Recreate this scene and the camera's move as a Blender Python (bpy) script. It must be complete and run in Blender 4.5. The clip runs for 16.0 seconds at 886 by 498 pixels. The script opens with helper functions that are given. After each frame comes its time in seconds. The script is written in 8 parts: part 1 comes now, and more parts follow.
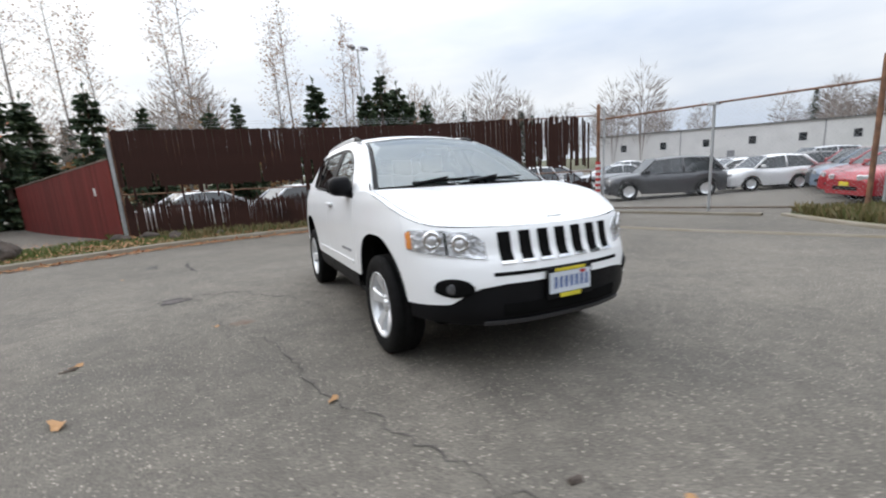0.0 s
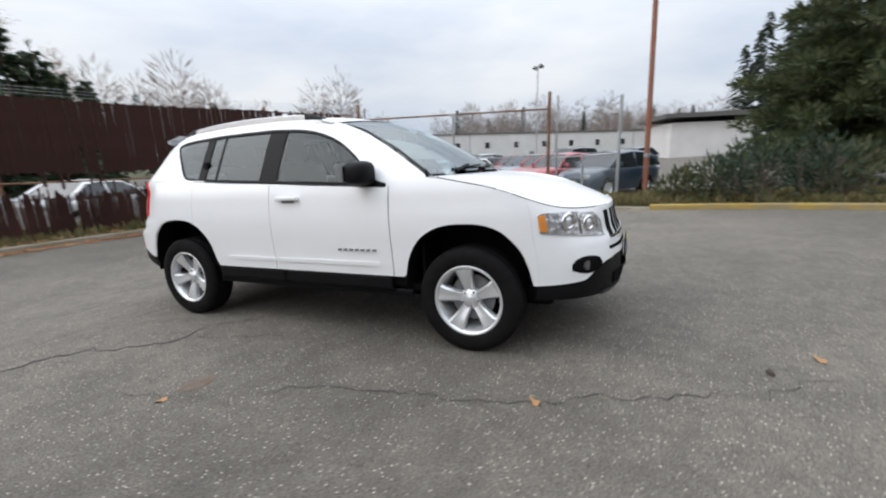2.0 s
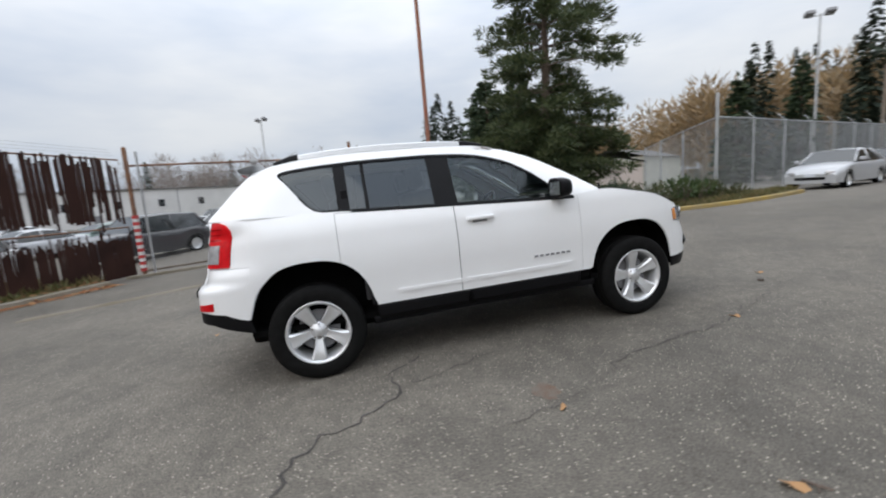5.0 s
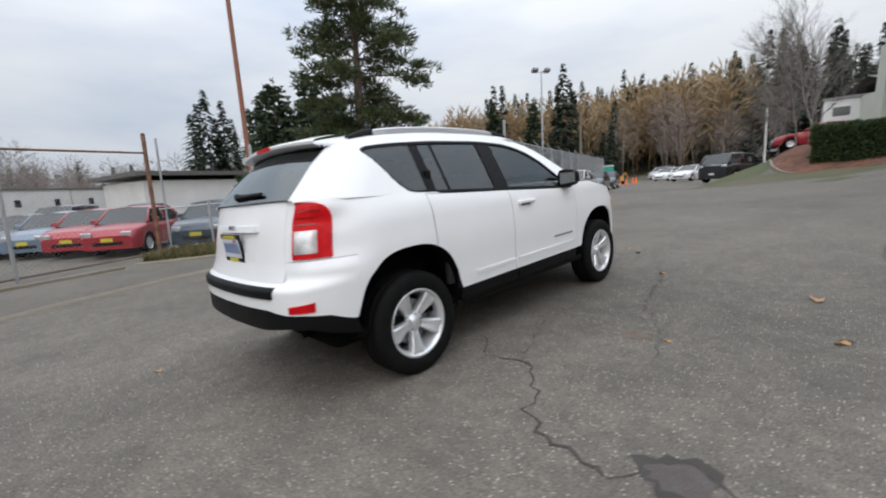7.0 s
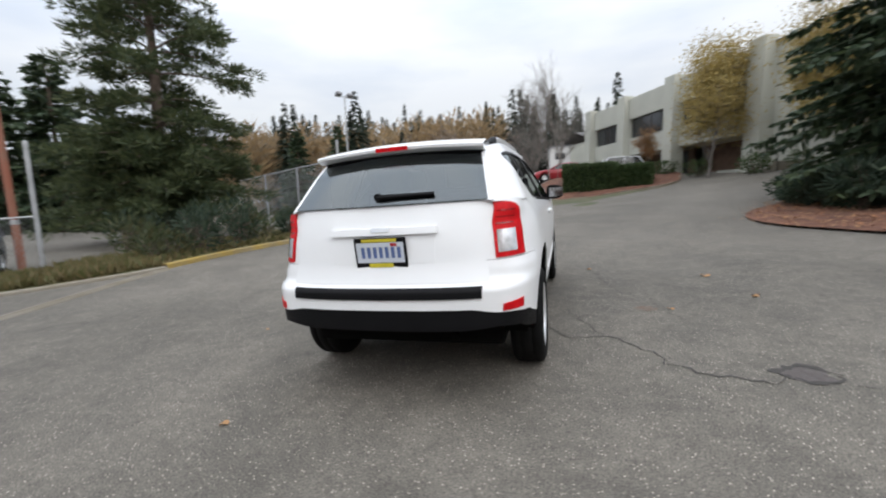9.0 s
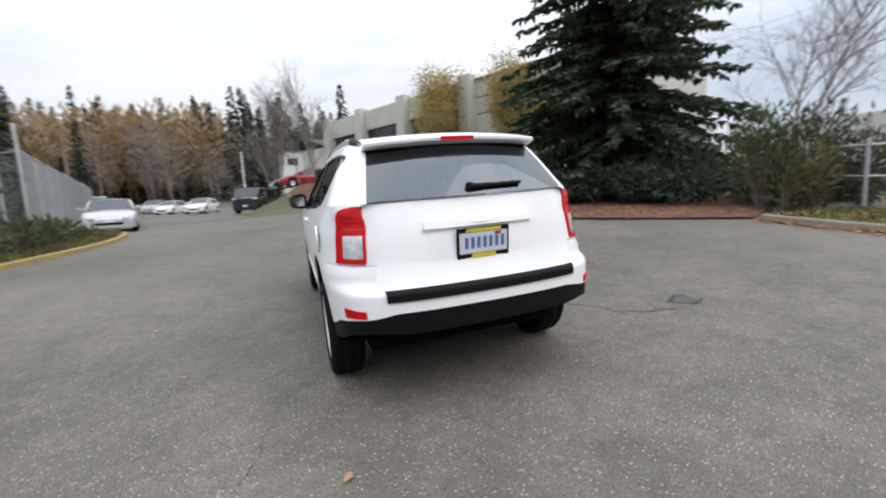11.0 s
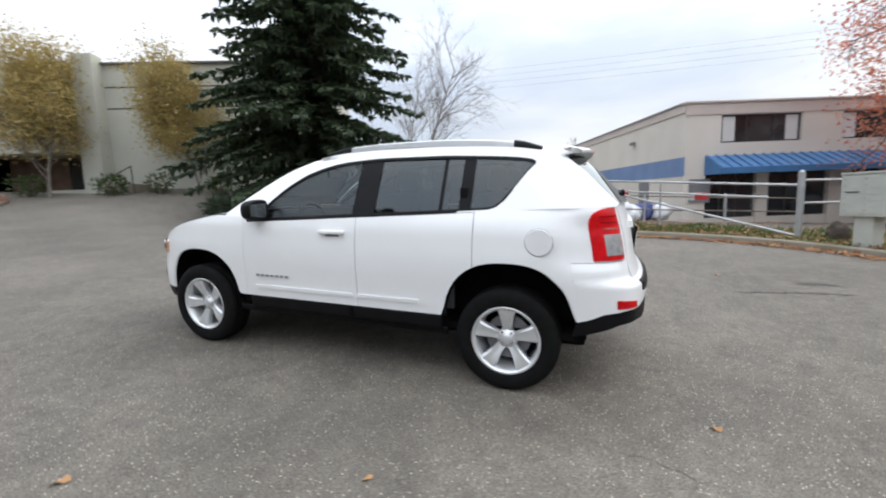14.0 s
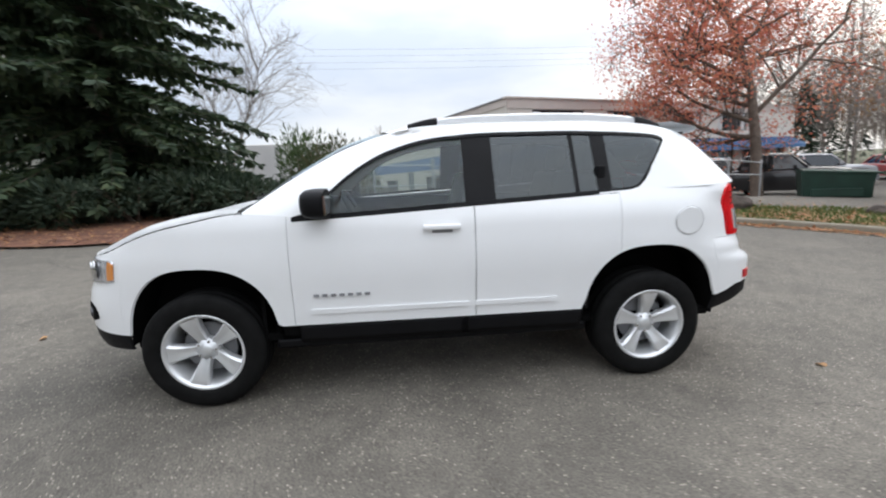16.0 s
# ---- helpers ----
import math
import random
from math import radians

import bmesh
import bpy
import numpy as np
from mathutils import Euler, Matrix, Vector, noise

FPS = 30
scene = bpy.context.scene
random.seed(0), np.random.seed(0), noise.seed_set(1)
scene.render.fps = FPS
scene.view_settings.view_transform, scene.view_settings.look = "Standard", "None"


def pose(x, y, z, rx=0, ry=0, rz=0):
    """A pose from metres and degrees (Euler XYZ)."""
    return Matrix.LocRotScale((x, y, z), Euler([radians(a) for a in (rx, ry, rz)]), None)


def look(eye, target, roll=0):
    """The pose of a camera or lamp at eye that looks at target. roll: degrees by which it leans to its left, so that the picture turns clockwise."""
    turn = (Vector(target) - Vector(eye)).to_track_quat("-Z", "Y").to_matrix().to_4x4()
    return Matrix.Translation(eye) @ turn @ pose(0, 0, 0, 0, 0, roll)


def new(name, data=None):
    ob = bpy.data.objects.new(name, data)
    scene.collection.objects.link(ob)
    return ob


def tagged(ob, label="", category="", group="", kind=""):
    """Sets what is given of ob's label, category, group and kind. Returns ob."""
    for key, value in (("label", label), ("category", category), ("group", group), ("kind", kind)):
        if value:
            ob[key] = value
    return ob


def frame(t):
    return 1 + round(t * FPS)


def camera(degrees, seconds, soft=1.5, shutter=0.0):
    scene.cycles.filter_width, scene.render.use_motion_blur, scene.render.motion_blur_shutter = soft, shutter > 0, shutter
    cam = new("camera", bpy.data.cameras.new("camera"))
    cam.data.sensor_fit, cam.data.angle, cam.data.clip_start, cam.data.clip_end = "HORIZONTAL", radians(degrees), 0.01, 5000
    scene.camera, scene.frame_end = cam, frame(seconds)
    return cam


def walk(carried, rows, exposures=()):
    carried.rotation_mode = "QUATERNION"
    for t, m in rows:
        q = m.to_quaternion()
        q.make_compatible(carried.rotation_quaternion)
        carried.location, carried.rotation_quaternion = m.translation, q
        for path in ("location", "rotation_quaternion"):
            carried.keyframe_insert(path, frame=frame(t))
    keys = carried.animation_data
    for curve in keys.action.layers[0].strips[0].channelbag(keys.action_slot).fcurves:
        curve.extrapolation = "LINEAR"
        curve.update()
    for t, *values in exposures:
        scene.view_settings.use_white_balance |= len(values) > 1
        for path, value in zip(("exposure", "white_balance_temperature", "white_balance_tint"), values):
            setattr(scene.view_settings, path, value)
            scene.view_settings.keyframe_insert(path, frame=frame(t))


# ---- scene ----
cam = camera(93.5, 16.0, soft=2.0, shutter=0.5)
# the yard slopes: the path is kept relative to the tarmac and turned so that z is true up
SLOPE = Vector((0.0284, 0.0351, 1.0)).rotation_difference(Vector((0, 0, 1))).to_matrix().to_4x4()
PATH = [
    (0, (1.662, 3.996, 1.117), (0.806, 2.214, 0.817), -3.1),
    (0.5, (2.144, 3.579, 1.145), (1.112, 1.902, 0.799), -4.1),
    (1, (2.567, 3.178, 1.156), (1.192, 1.765, 0.822), -2.9),
    (1.5, (2.851, 2.724, 1.141), (1.249, 1.569, 0.829), -2.5),
    (2, (3.189, 2.231, 1.149), (1.403, 1.41, 0.776), -3.1),
    (2.5, (3.446, 1.744, 1.138), (1.589, 1.117, 0.742), -2.0),
    (3, (3.723, 1.188, 1.159), (1.805, 0.727, 0.831), -2.3),
    (3.2, (3.818, 0.964, 1.167), (1.894, 0.606, 0.755), -2.1),
    (4.25, (4.037, -0.23, 1.165), (2.09, -0.09, 0.815), -4.6),
    (5.3, (3.773, -1.403, 1.198), (1.908, -0.755, 0.882), -6.4),
    (5.5, (3.715, -1.605, 1.228), (1.912, -0.83, 0.842), -5.4),
    (6, (3.467, -2.11, 1.242), (1.685, -1.238, 0.988), -5.9),
    (6.5, (3.211, -2.547, 1.233), (1.627, -1.351, 0.988), -5.6),
    (7, (2.886, -2.978, 1.199), (1.462, -1.607, 0.9), -5.8),
    (7.5, (2.498, -3.41, 1.229), (1.207, -1.909, 0.943), -5.4),
    (8, (2.072, -3.795, 1.252), (1.007, -2.133, 0.93), -6.2),
    (8.5, (1.562, -4.074, 1.272), (0.639, -2.317, 1.025), -4.7),
    (9, (1.055, -4.294, 1.276), (0.479, -2.4, 0.993), -4.3),
    (9.5, (0.506, -4.394, 1.273), (0.174, -2.438, 1.015), -3.2),
    (10, (-0.03, -4.464, 1.268), (0.045, -2.491, 0.944), -2.6),
    (10.2, (-0.229, -4.44, 1.283), (-0.038, -2.476, 0.954), -3.3),
    (11.25, (-1.28, -4.135, 1.325), (-0.454, -2.345, 0.975), -3.4),
    (12.3, (-2.233, -3.47, 1.329), (-0.851, -2.069, 0.971), -3.1),
    (12.5, (-2.398, -3.306, 1.321), (-0.934, -1.989, 0.974), -3.6),
    (13, (-2.771, -2.824, 1.312), (-1.181, -1.651, 1.0), -0.8),
    (13.5, (-3.121, -2.385, 1.344), (-1.353, -1.512, 1.011), -1.2),
    (14, (-3.383, -1.86, 1.355), (-1.54, -1.154, 1.034), -0.8),
    (14.5, (-3.578, -1.328, 1.373), (-1.651, -0.904, 1.049), -1.5),
    (15, (-3.641, -0.765, 1.367), (-1.702, -0.452, 0.989), -3.5),
    (15.5, (-3.496, -0.288, 1.341), (-1.527, -0.246, 0.992), -1.8),
    (16, (-3.18, 0.166, 1.338), (-1.227, -0.016, 0.946), -1.5),
]
walk(cam, [(t, SLOPE @ look(eye, target, roll)) for t, eye, target, roll in PATH],
     exposures=((0, 0.15), (3, -0.03), (6, -0.17), (8, -0.19), (8.9, -0.05), (10.2, 0.05), (12.5, 0.17), (16, 0.22)))


# ==== light ====
SUN_EL, SUN_AZ = radians(24), radians(140)
world = bpy.data.worlds.new("overcast")
scene.world = world
world.use_nodes = True
wn, wl = world.node_tree.nodes, world.node_tree.links
bg = wn["Background"]
sky = wn.new("ShaderNodeTexSky")
sky.sky_type, sky.sun_disc = "NISHITA", False
sky.sun_elevation, sky.sun_rotation = SUN_EL, SUN_AZ
sky.dust_density, sky.air_density = 3.0, 1.0
# an even cloud deck in front of the blue sky, with a few greyer streaks
tc = wn.new("ShaderNodeTexCoord")
mp = wn.new("ShaderNodeMapping")
mp.inputs["Scale"].default_value = (1.0, 1.0, 3.5)
cl = wn.new("ShaderNodeTexNoise")
cl.inputs["Scale"].default_value, cl.inputs["Detail"].default_value = 1.6, 5.0
ramp = wn.new("ShaderNodeValToRGB")
ramp.color_ramp.elements[0].position, ramp.color_ramp.elements[0].color = 0.36, (4.9, 5.5, 6.5, 1)
ramp.color_ramp.elements[1].position, ramp.color_ramp.elements[1].color = 0.60, (7.0, 7.25, 7.6, 1)
mixw = wn.new("ShaderNodeMix")
mixw.data_type = "RGBA"
mixw.inputs["Factor"].default_value = 0.92
wl.new(tc.outputs["Generated"], mp.inputs["Vector"])
wl.new(mp.outputs["Vector"], cl.inputs["Vector"])
wl.new(cl.outputs["Fac"], ramp.inputs["Fac"])
wl.new(sky.outputs["Color"], mixw.inputs["A"])
wl.new(ramp.outputs["Color"], mixw.inputs["B"])
# the deck is brighter overhead than at the horizon, as an overcast sky is
sep = wn.new("ShaderNodeSeparateXYZ")
wl.new(tc.outputs["Generated"], sep.inputs["Vector"])
lift_ = wn.new("ShaderNodeMapRange")
lift_.interpolation_type = "SMOOTHSTEP"
for k_, v_ in (("From Min", 0.1), ("From Max", 1.0), ("To Min", 0.82), ("To Max", 2.2)):
    lift_.inputs[k_].default_value = v_
wl.new(sep.outputs["Z"], lift_.inputs["Value"])
over = wn.new("ShaderNodeMix")
over.data_type, over.blend_type, over.clamp_result = "RGBA", "MULTIPLY", False
over.inputs["Factor"].default_value = 1.0
wl.new(mixw.outputs["Result"], over.inputs["A"])
wl.new(lift_.outputs["Result"], over.inputs["B"])
wl.new(over.outputs["Result"], bg.inputs["Color"])
bg.inputs["Strength"].default_value = 0.15
sun = new("sun", bpy.data.lights.new("sun", "SUN"))
sun.data.energy, sun.data.angle, sun.data.color = 1.5, radians(100), (1.0, 0.96, 0.90)
sun.matrix_world = look((0, 0, 30), (-math.sin(SUN_AZ) * 30, -math.cos(SUN_AZ) * 30, 30 - 30 * math.tan(SUN_EL)))


# ==== materials ====
def mat(name, color, rough=0.6, metal=0.0, vary=0.15, scale=6.0, bump=0.0, bscale=60.0, coat=0.0, second=None, stain=0.0, spec=0.5, obrand=0.0):
    """A surface with variation at two scales: broad blotches and fine grain; second: the colour that it drifts to."""
    m = bpy.data.materials.new(name)
    m.use_nodes = True
    n, l = m.node_tree.nodes, m.node_tree.links
    p = n["Principled BSDF"]
    p.inputs["Roughness"].default_value, p.inputs["Metallic"].default_value = rough, metal
    p.inputs["Coat Weight"].default_value, p.inputs["Specular IOR Level"].default_value = coat, spec
    p.inputs["Coat Roughness"].default_value = 0.05
    co = n.new("ShaderNodeTexCoord")
    a = n.new("ShaderNodeTexNoise")
    a.inputs["Scale"].default_value, a.inputs["Detail"].default_value = scale, 4.0
    b = n.new("ShaderNodeTexNoise")
    b.inputs["Scale"].default_value, b.inputs["Detail"].default_value = bscale, 3.0
    l.new(co.outputs["Object"], a.inputs["Vector"])
    l.new(co.outputs["Object"], b.inputs["Vector"])
    mx = n.new("ShaderNodeMix")
    mx.data_type = "RGBA"
    hi = second or tuple(min(1, c * (1 + vary)) for c in color)
    lo = tuple(c * (1 - vary) for c in color)
    mx.inputs["A"].default_value, mx.inputs["B"].default_value = (*lo, 1), (*hi, 1)
    r = n.new("ShaderNodeMapRange")
    r.inputs["From Min"].default_value, r.inputs["From Max"].default_value = 0.32, 0.68
    l.new(a.outputs["Fac"], r.inputs["Value"])
    l.new(r.outputs["Result"], mx.inputs["Factor"])
    out = mx.outputs["Result"]
    if stain:
        g = n.new("ShaderNodeMix")
        g.data_type, g.blend_type = "RGBA", "MULTIPLY"
        g.inputs["Factor"].default_value = stain
        l.new(out, g.inputs["A"])
        l.new(b.outputs["Color"], g.inputs["B"])
        out = g.outputs["Result"]
    if obrand:
        info = n.new("ShaderNodeObjectInfo")
        hs = n.new("ShaderNodeHueSaturation")
        mr = n.new("ShaderNodeMapRange")
        mr.inputs["To Min"].default_value, mr.inputs["To Max"].default_value = 1 - obrand, 1 + obrand
        l.new(info.outputs["Random"], mr.inputs["Value"])
        l.new(mr.outputs["Result"], hs.inputs["Value"])
        l.new(out, hs.inputs["Color"])
        out = hs.outputs["Color"]
    l.new(out, p.inputs["Base Color"])
    if bump:
        bp = n.new("ShaderNodeBump")
        bp.inputs["Strength"].default_value, bp.inputs["Distance"].default_value = min(1, bump), 0.02
        l.new(b.outputs["Fac"], bp.inputs["Height"])
        l.new(bp.outputs["Normal"], p.inputs["Normal"])
    return m


def leaf_mat(name, a, b, c, rough=0.7, through_=0.25):
    """Leaves: each island takes its own shade between three colours; some light passes through."""
    m = bpy.data.materials.new(name)
    m.use_nodes = True
    n, l = m.node_tree.nodes, m.node_tree.links
    p = n["Principled BSDF"]
    g = n.new("ShaderNodeNewGeometry")
    rp = n.new("ShaderNodeValToRGB")
    e = rp.color_ramp.elements
    e[0].color, e[1].color = (*a, 1), (*c, 1)
    k = e.new(0.5)
    k.color = (*b, 1)
    l.new(g.outputs["Random Per Island"], rp.inputs["Fac"])
    l.new(rp.outputs["Color"], p.inputs["Base Color"])
    p.inputs["Roughness"].default_value = rough
    tr = n.new("ShaderNodeBsdfTranslucent")
    l.new(rp.outputs["Color"], tr.inputs["Color"])
    mx = n.new("ShaderNodeMixShader")
    mx.inputs["Fac"].default_value = through_
    l.new(p.outputs["BSDF"], mx.inputs[1])
    l.new(tr.outputs["BSDF"], mx.inputs[2])
    l.new(mx.outputs["Shader"], n["Material Output"].inputs["Surface"])
    return m


def glass_mat(name, tint, ior=1.5, gloss_rough=0.0):
    """A thin tinted pane: light goes straight through, and the sky mirrors in it."""
    m = bpy.data.materials.new(name)
    m.use_nodes = True
    n, l = m.node_tree.nodes, m.node_tree.links
    n.remove(n["Principled BSDF"])
    t = n.new("ShaderNodeBsdfTransparent")
    t.inputs["Color"].default_value = (*tint, 1)
    g = n.new("ShaderNodeBsdfGlossy")
    g.inputs["Roughness"].default_value = gloss_rough
    g.inputs["Color"].default_value = (0.90, 0.97, 1.0, 1)
    f = n.new("ShaderNodeFresnel")
    f.inputs["IOR"].default_value = ior
    mx = n.new("ShaderNodeMixShader")
    l.new(f.outputs["Fac"], mx.inputs["Fac"])
    l.new(t.outputs["BSDF"], mx.inputs[1])
    l.new(g.outputs["BSDF"], mx.inputs[2])
    l.new(mx.outputs["Shader"], n["Material Output"].inputs["Surface"])
    return m


def asphalt_mat(name, base=0.085, warm=1.0):
    """Worn tarmac: pale chips in a grey binder, broad worn and oily patches, fine hair cracks."""
    m = bpy.data.materials.new(name)
    m.use_nodes = True
    n, l = m.node_tree.nodes, m.node_tree.links
    p = n["Principled BSDF"]
    co = n.new("ShaderNodeTexCoord")

    def tex(kind, **kw):
        t = n.new(kind)
        for k, v in kw.items():
            t.inputs[k.replace("_", " ")].default_value = v
        l.new(co.outputs["Object"], t.inputs["Vector"])
        return t

    def rng(src, a, b, c, d):
        r = n.new("ShaderNodeMapRange")
        for k, v in zip(("From Min", "From Max", "To Min", "To Max"), (a, b, c, d)):
            r.inputs[k].default_value = v
        l.new(src, r.inputs["Value"])
        return r.outputs["Result"]

    def math_(op, a, b):
        q = n.new("ShaderNodeMath")
        q.operation = op
        for i, v in enumerate((a, b)):
            if isinstance(v, (int, float)):
                q.inputs[i].default_value = v
            else:
                l.new(v, q.inputs[i])
        return q.outputs[0]

    broad = tex("ShaderNodeTexNoise", Scale=0.22, Detail=5.0, Roughness=0.6)
    mid = tex("ShaderNodeTexNoise", Scale=1.7, Detail=5.0, Roughness=0.65)
    grain = tex("ShaderNodeTexNoise", Scale=95.0, Detail=3.0, Roughness=0.7)
    chips = tex("ShaderNodeTexVoronoi", Scale=62.0)
    blotch = tex("ShaderNodeTexNoise", Scale=7.5, Detail=6.0, Roughness=0.7)
    v = math_("MULTIPLY", rng(broad.outputs["Fac"], 0.3, 0.7, 0.72, 1.28), rng(mid.outputs["Fac"], 0.3, 0.7, 0.82, 1.18))
    v = math_("MULTIPLY", v, rng(grain.outputs["Fac"], 0.25, 0.75, 0.36, 1.64))
    v = math_("MULTIPLY", v, rng(blotch.outputs["Fac"], 0.3, 0.7, 0.80, 1.20))
    chip_pick = n.new("ShaderNodeSeparateColor")
    l.new(chips.outputs["Color"], chip_pick.inputs["Color"])
    pale = rng(chip_pick.outputs["Red"], 0.76, 0.90, 0.0, 1.0)
    near = rng(chips.outputs["Distance"], 0.18, 0.38, 1.0, 0.0)
    v = math_("MULTIPLY", v, base)
    v = math_("ADD", v, math_("MULTIPLY", math_("MULTIPLY", pale, near), base * 2.6))
    col = n.new("ShaderNodeCombineColor")
    l.new(math_("MULTIPLY", v, 1.12 * warm), col.inputs["Red"])
    l.new(math_("MULTIPLY", v, 1.01), col.inputs["Green"])
    l.new(math_("MULTIPLY", v, 0.85), col.inputs["Blue"])
    l.new(col.outputs["Color"], p.inputs["Base Color"])
    l.new(rng(mid.outputs["Fac"], 0.3, 0.7, 0.72, 0.9), p.inputs["Roughness"])
    p.inputs["Specular IOR Level"].default_value = 0.35
    bp = n.new("ShaderNodeBump")
    bp.inputs["Strength"].default_value, bp.inputs["Distance"].default_value = 0.7, 0.006
    l.new(math_("ADD", grain.outputs["Fac"], chips.outputs["Distance"]), bp.inputs["Height"])
    l.new(bp.outputs["Normal"], p.inputs["Normal"])
    return m


M = {}
M["asphalt"] = asphalt_mat("asphalt", 0.114)
M["crack"] = mat("crack filler", (0.055, 0.05, 0.045), 0.9, bump=0.6)
M["rust_stain"] = mat("rusty stain", (0.165, 0.108, 0.076), 0.85, second=(0.150, 0.128, 0.108), scale=16, bump=0.6, bscale=90, spec=0.35)
M["oil_stain"] = mat("dark oily stain", (0.060, 0.055, 0.050), 0.7, second=(0.085, 0.078, 0.068), scale=11, stain=0.3, bump=0.6, bscale=90)
M["earth"] = mat("earth", (0.13, 0.11, 0.07), 0.95, second=(0.07, 0.085, 0.035), scale=0.4, bump=0.8, bscale=25)
M["grass"] = mat("grass soil", (0.07, 0.10, 0.02), 0.9, second=(0.17, 0.13, 0.05), scale=1.3, bump=0.8, bscale=30)
M["blade"] = leaf_mat("grass blades", (0.045, 0.09, 0.015), (0.08, 0.12, 0.025), (0.16, 0.14, 0.05))
M["drygrass"] = leaf_mat("dry grass blades", (0.20, 0.15, 0.07), (0.14, 0.12, 0.05), (0.09, 0.1, 0.03))
M["mulch"] = mat("bark mulch", (0.10, 0.045, 0.03), 0.95, second=(0.19, 0.085, 0.05), scale=2.5, bump=1.0, bscale=40)
M["kerb"] = mat("kerb concrete", (0.30, 0.27, 0.22), 0.85, second=(0.20, 0.17, 0.12), scale=2.0, bump=0.4)
M["kerb_yellow"] = mat("worn yellow kerb", (0.42, 0.29, 0.07), 0.8, second=(0.25, 0.2, 0.11), scale=2.5, bump=0.4)
M["steel"] = mat("galvanised steel", (0.42, 0.43, 0.44), 0.5, metal=0.6, vary=0.12, scale=4)
M["rust"] = mat("rusted steel", (0.16, 0.09, 0.06), 0.85, metal=0.2, second=(0.28, 0.15, 0.09), scale=5, bump=0.3)
M["redpole"] = mat("weathered red paint", (0.32, 0.11, 0.065), 0.75, second=(0.24, 0.12, 0.08), scale=3, bump=0.2)
M["slat_brown"] = mat("brown slats", (0.034, 0.017, 0.014), 0.85, spec=0.15, second=(0.056, 0.026, 0.020), scale=1.2, bump=0.3)
M["slat_red"] = mat("red painted boards", (0.14, 0.022, 0.02), 0.7, spec=0.2, second=(0.20, 0.036, 0.028), scale=0.7, obrand=0.25, bump=0.2)
M["white_wall"] = mat("white painted wall", (0.62, 0.61, 0.60), 0.8, vary=0.06, scale=0.6, bump=0.1)
M["grey_wall"] = mat("grey-green concrete", (0.47, 0.47, 0.41), 0.85, vary=0.07, scale=0.5, bump=0.2)
M["cream_wall"] = mat("cream painted block", (0.66, 0.61, 0.55), 0.8, vary=0.05, scale=0.6, bump=0.15)
M["tan_band"] = mat("beige parapet paint", (0.55, 0.48, 0.44), 0.8, vary=0.06, scale=0.8)
M["blue_band"] = mat("blue wall paint", (0.16, 0.24, 0.42), 0.7, vary=0.1, scale=0.8)
M["blue_metal"] = mat("blue ribbed metal", (0.06, 0.17, 0.36), 0.45, vary=0.12, scale=1.5)
M["roofing"] = mat("dark roof edge", (0.10, 0.095, 0.09), 0.85, vary=0.2)
M["window_dark"] = mat("dark window glass", (0.025, 0.028, 0.032), 0.08, vary=0.4, scale=0.8, spec=0.8)
M["frame_dark"] = mat("dark bronze frame", (0.04, 0.036, 0.033), 0.5)
M["bark"] = mat("bark", (0.10, 0.075, 0.058), 0.95, second=(0.16, 0.12, 0.095), scale=5, bump=1.0, bscale=22)
M["bark_grey"] = mat("grey bark", (0.15, 0.13, 0.115), 0.9, second=(0.24, 0.215, 0.195), scale=5, bump=0.6, bscale=25)
M["needle"] = leaf_mat("spruce needles", (0.020, 0.038, 0.020), (0.038, 0.064, 0.030), (0.072, 0.098, 0.044))
M["needle_pine"] = leaf_mat("pine needles", (0.030, 0.048, 0.020), (0.058, 0.080, 0.030), (0.105, 0.120, 0.048))
M["juniper"] = leaf_mat("juniper sprays", (0.015, 0.032, 0.018), (0.03, 0.052, 0.028), (0.05, 0.07, 0.04))
M["hedge"] = leaf_mat("hedge leaves", (0.024, 0.05, 0.014), (0.046, 0.082, 0.022), (0.08, 0.105, 0.034))
M["bush"] = leaf_mat("bush leaves", (0.03, 0.045, 0.015), (0.06, 0.075, 0.028), (0.10, 0.085, 0.04))
M["yellow_leaf"] = leaf_mat("yellow leaves", (0.38, 0.28, 0.09), (0.45, 0.34, 0.12), (0.30, 0.25, 0.10), through_=0.35)
M["red_leaf"] = leaf_mat("russet leaves", (0.52, 0.13, 0.09), (0.64, 0.22, 0.14), (0.66, 0.31, 0.17), through_=0.45)
M["brown_leaf"] = leaf_mat("russet clinging leaves", (0.19, 0.09, 0.04), (0.27, 0.14, 0.06), (0.33, 0.21, 0.09), through_=0.3)
M["fallen"] = leaf_mat("fallen leaves", (0.36, 0.17, 0.07), (0.28, 0.11, 0.05), (0.45, 0.27, 0.12), through_=0.1)
M["rock"] = mat("dark boulder", (0.055, 0.046, 0.04), 0.9, spec=0.2, second=(0.10, 0.08, 0.068), scale=4, bump=0.9, bscale=18)
M["rubber"] = mat("tyre rubber", (0.007, 0.007, 0.007), 0.75, spec=0.12, vary=0.25, scale=20, bump=0.2, bscale=150)
M["black_plastic"] = mat("black grained plastic", (0.006, 0.006, 0.007), 0.5, spec=0.14, vary=0.15, bump=0.15, bscale=400)
M["dark"] = mat("underbody black", (0.006, 0.006, 0.006), 0.95, spec=0.05)
M["alloy"] = mat("silver alloy", (0.74, 0.75, 0.76), 0.35, metal=0.6, vary=0.04, scale=10)
M["chrome"] = mat("chrome", (0.75, 0.75, 0.76), 0.08, metal=1.0, vary=0.02)
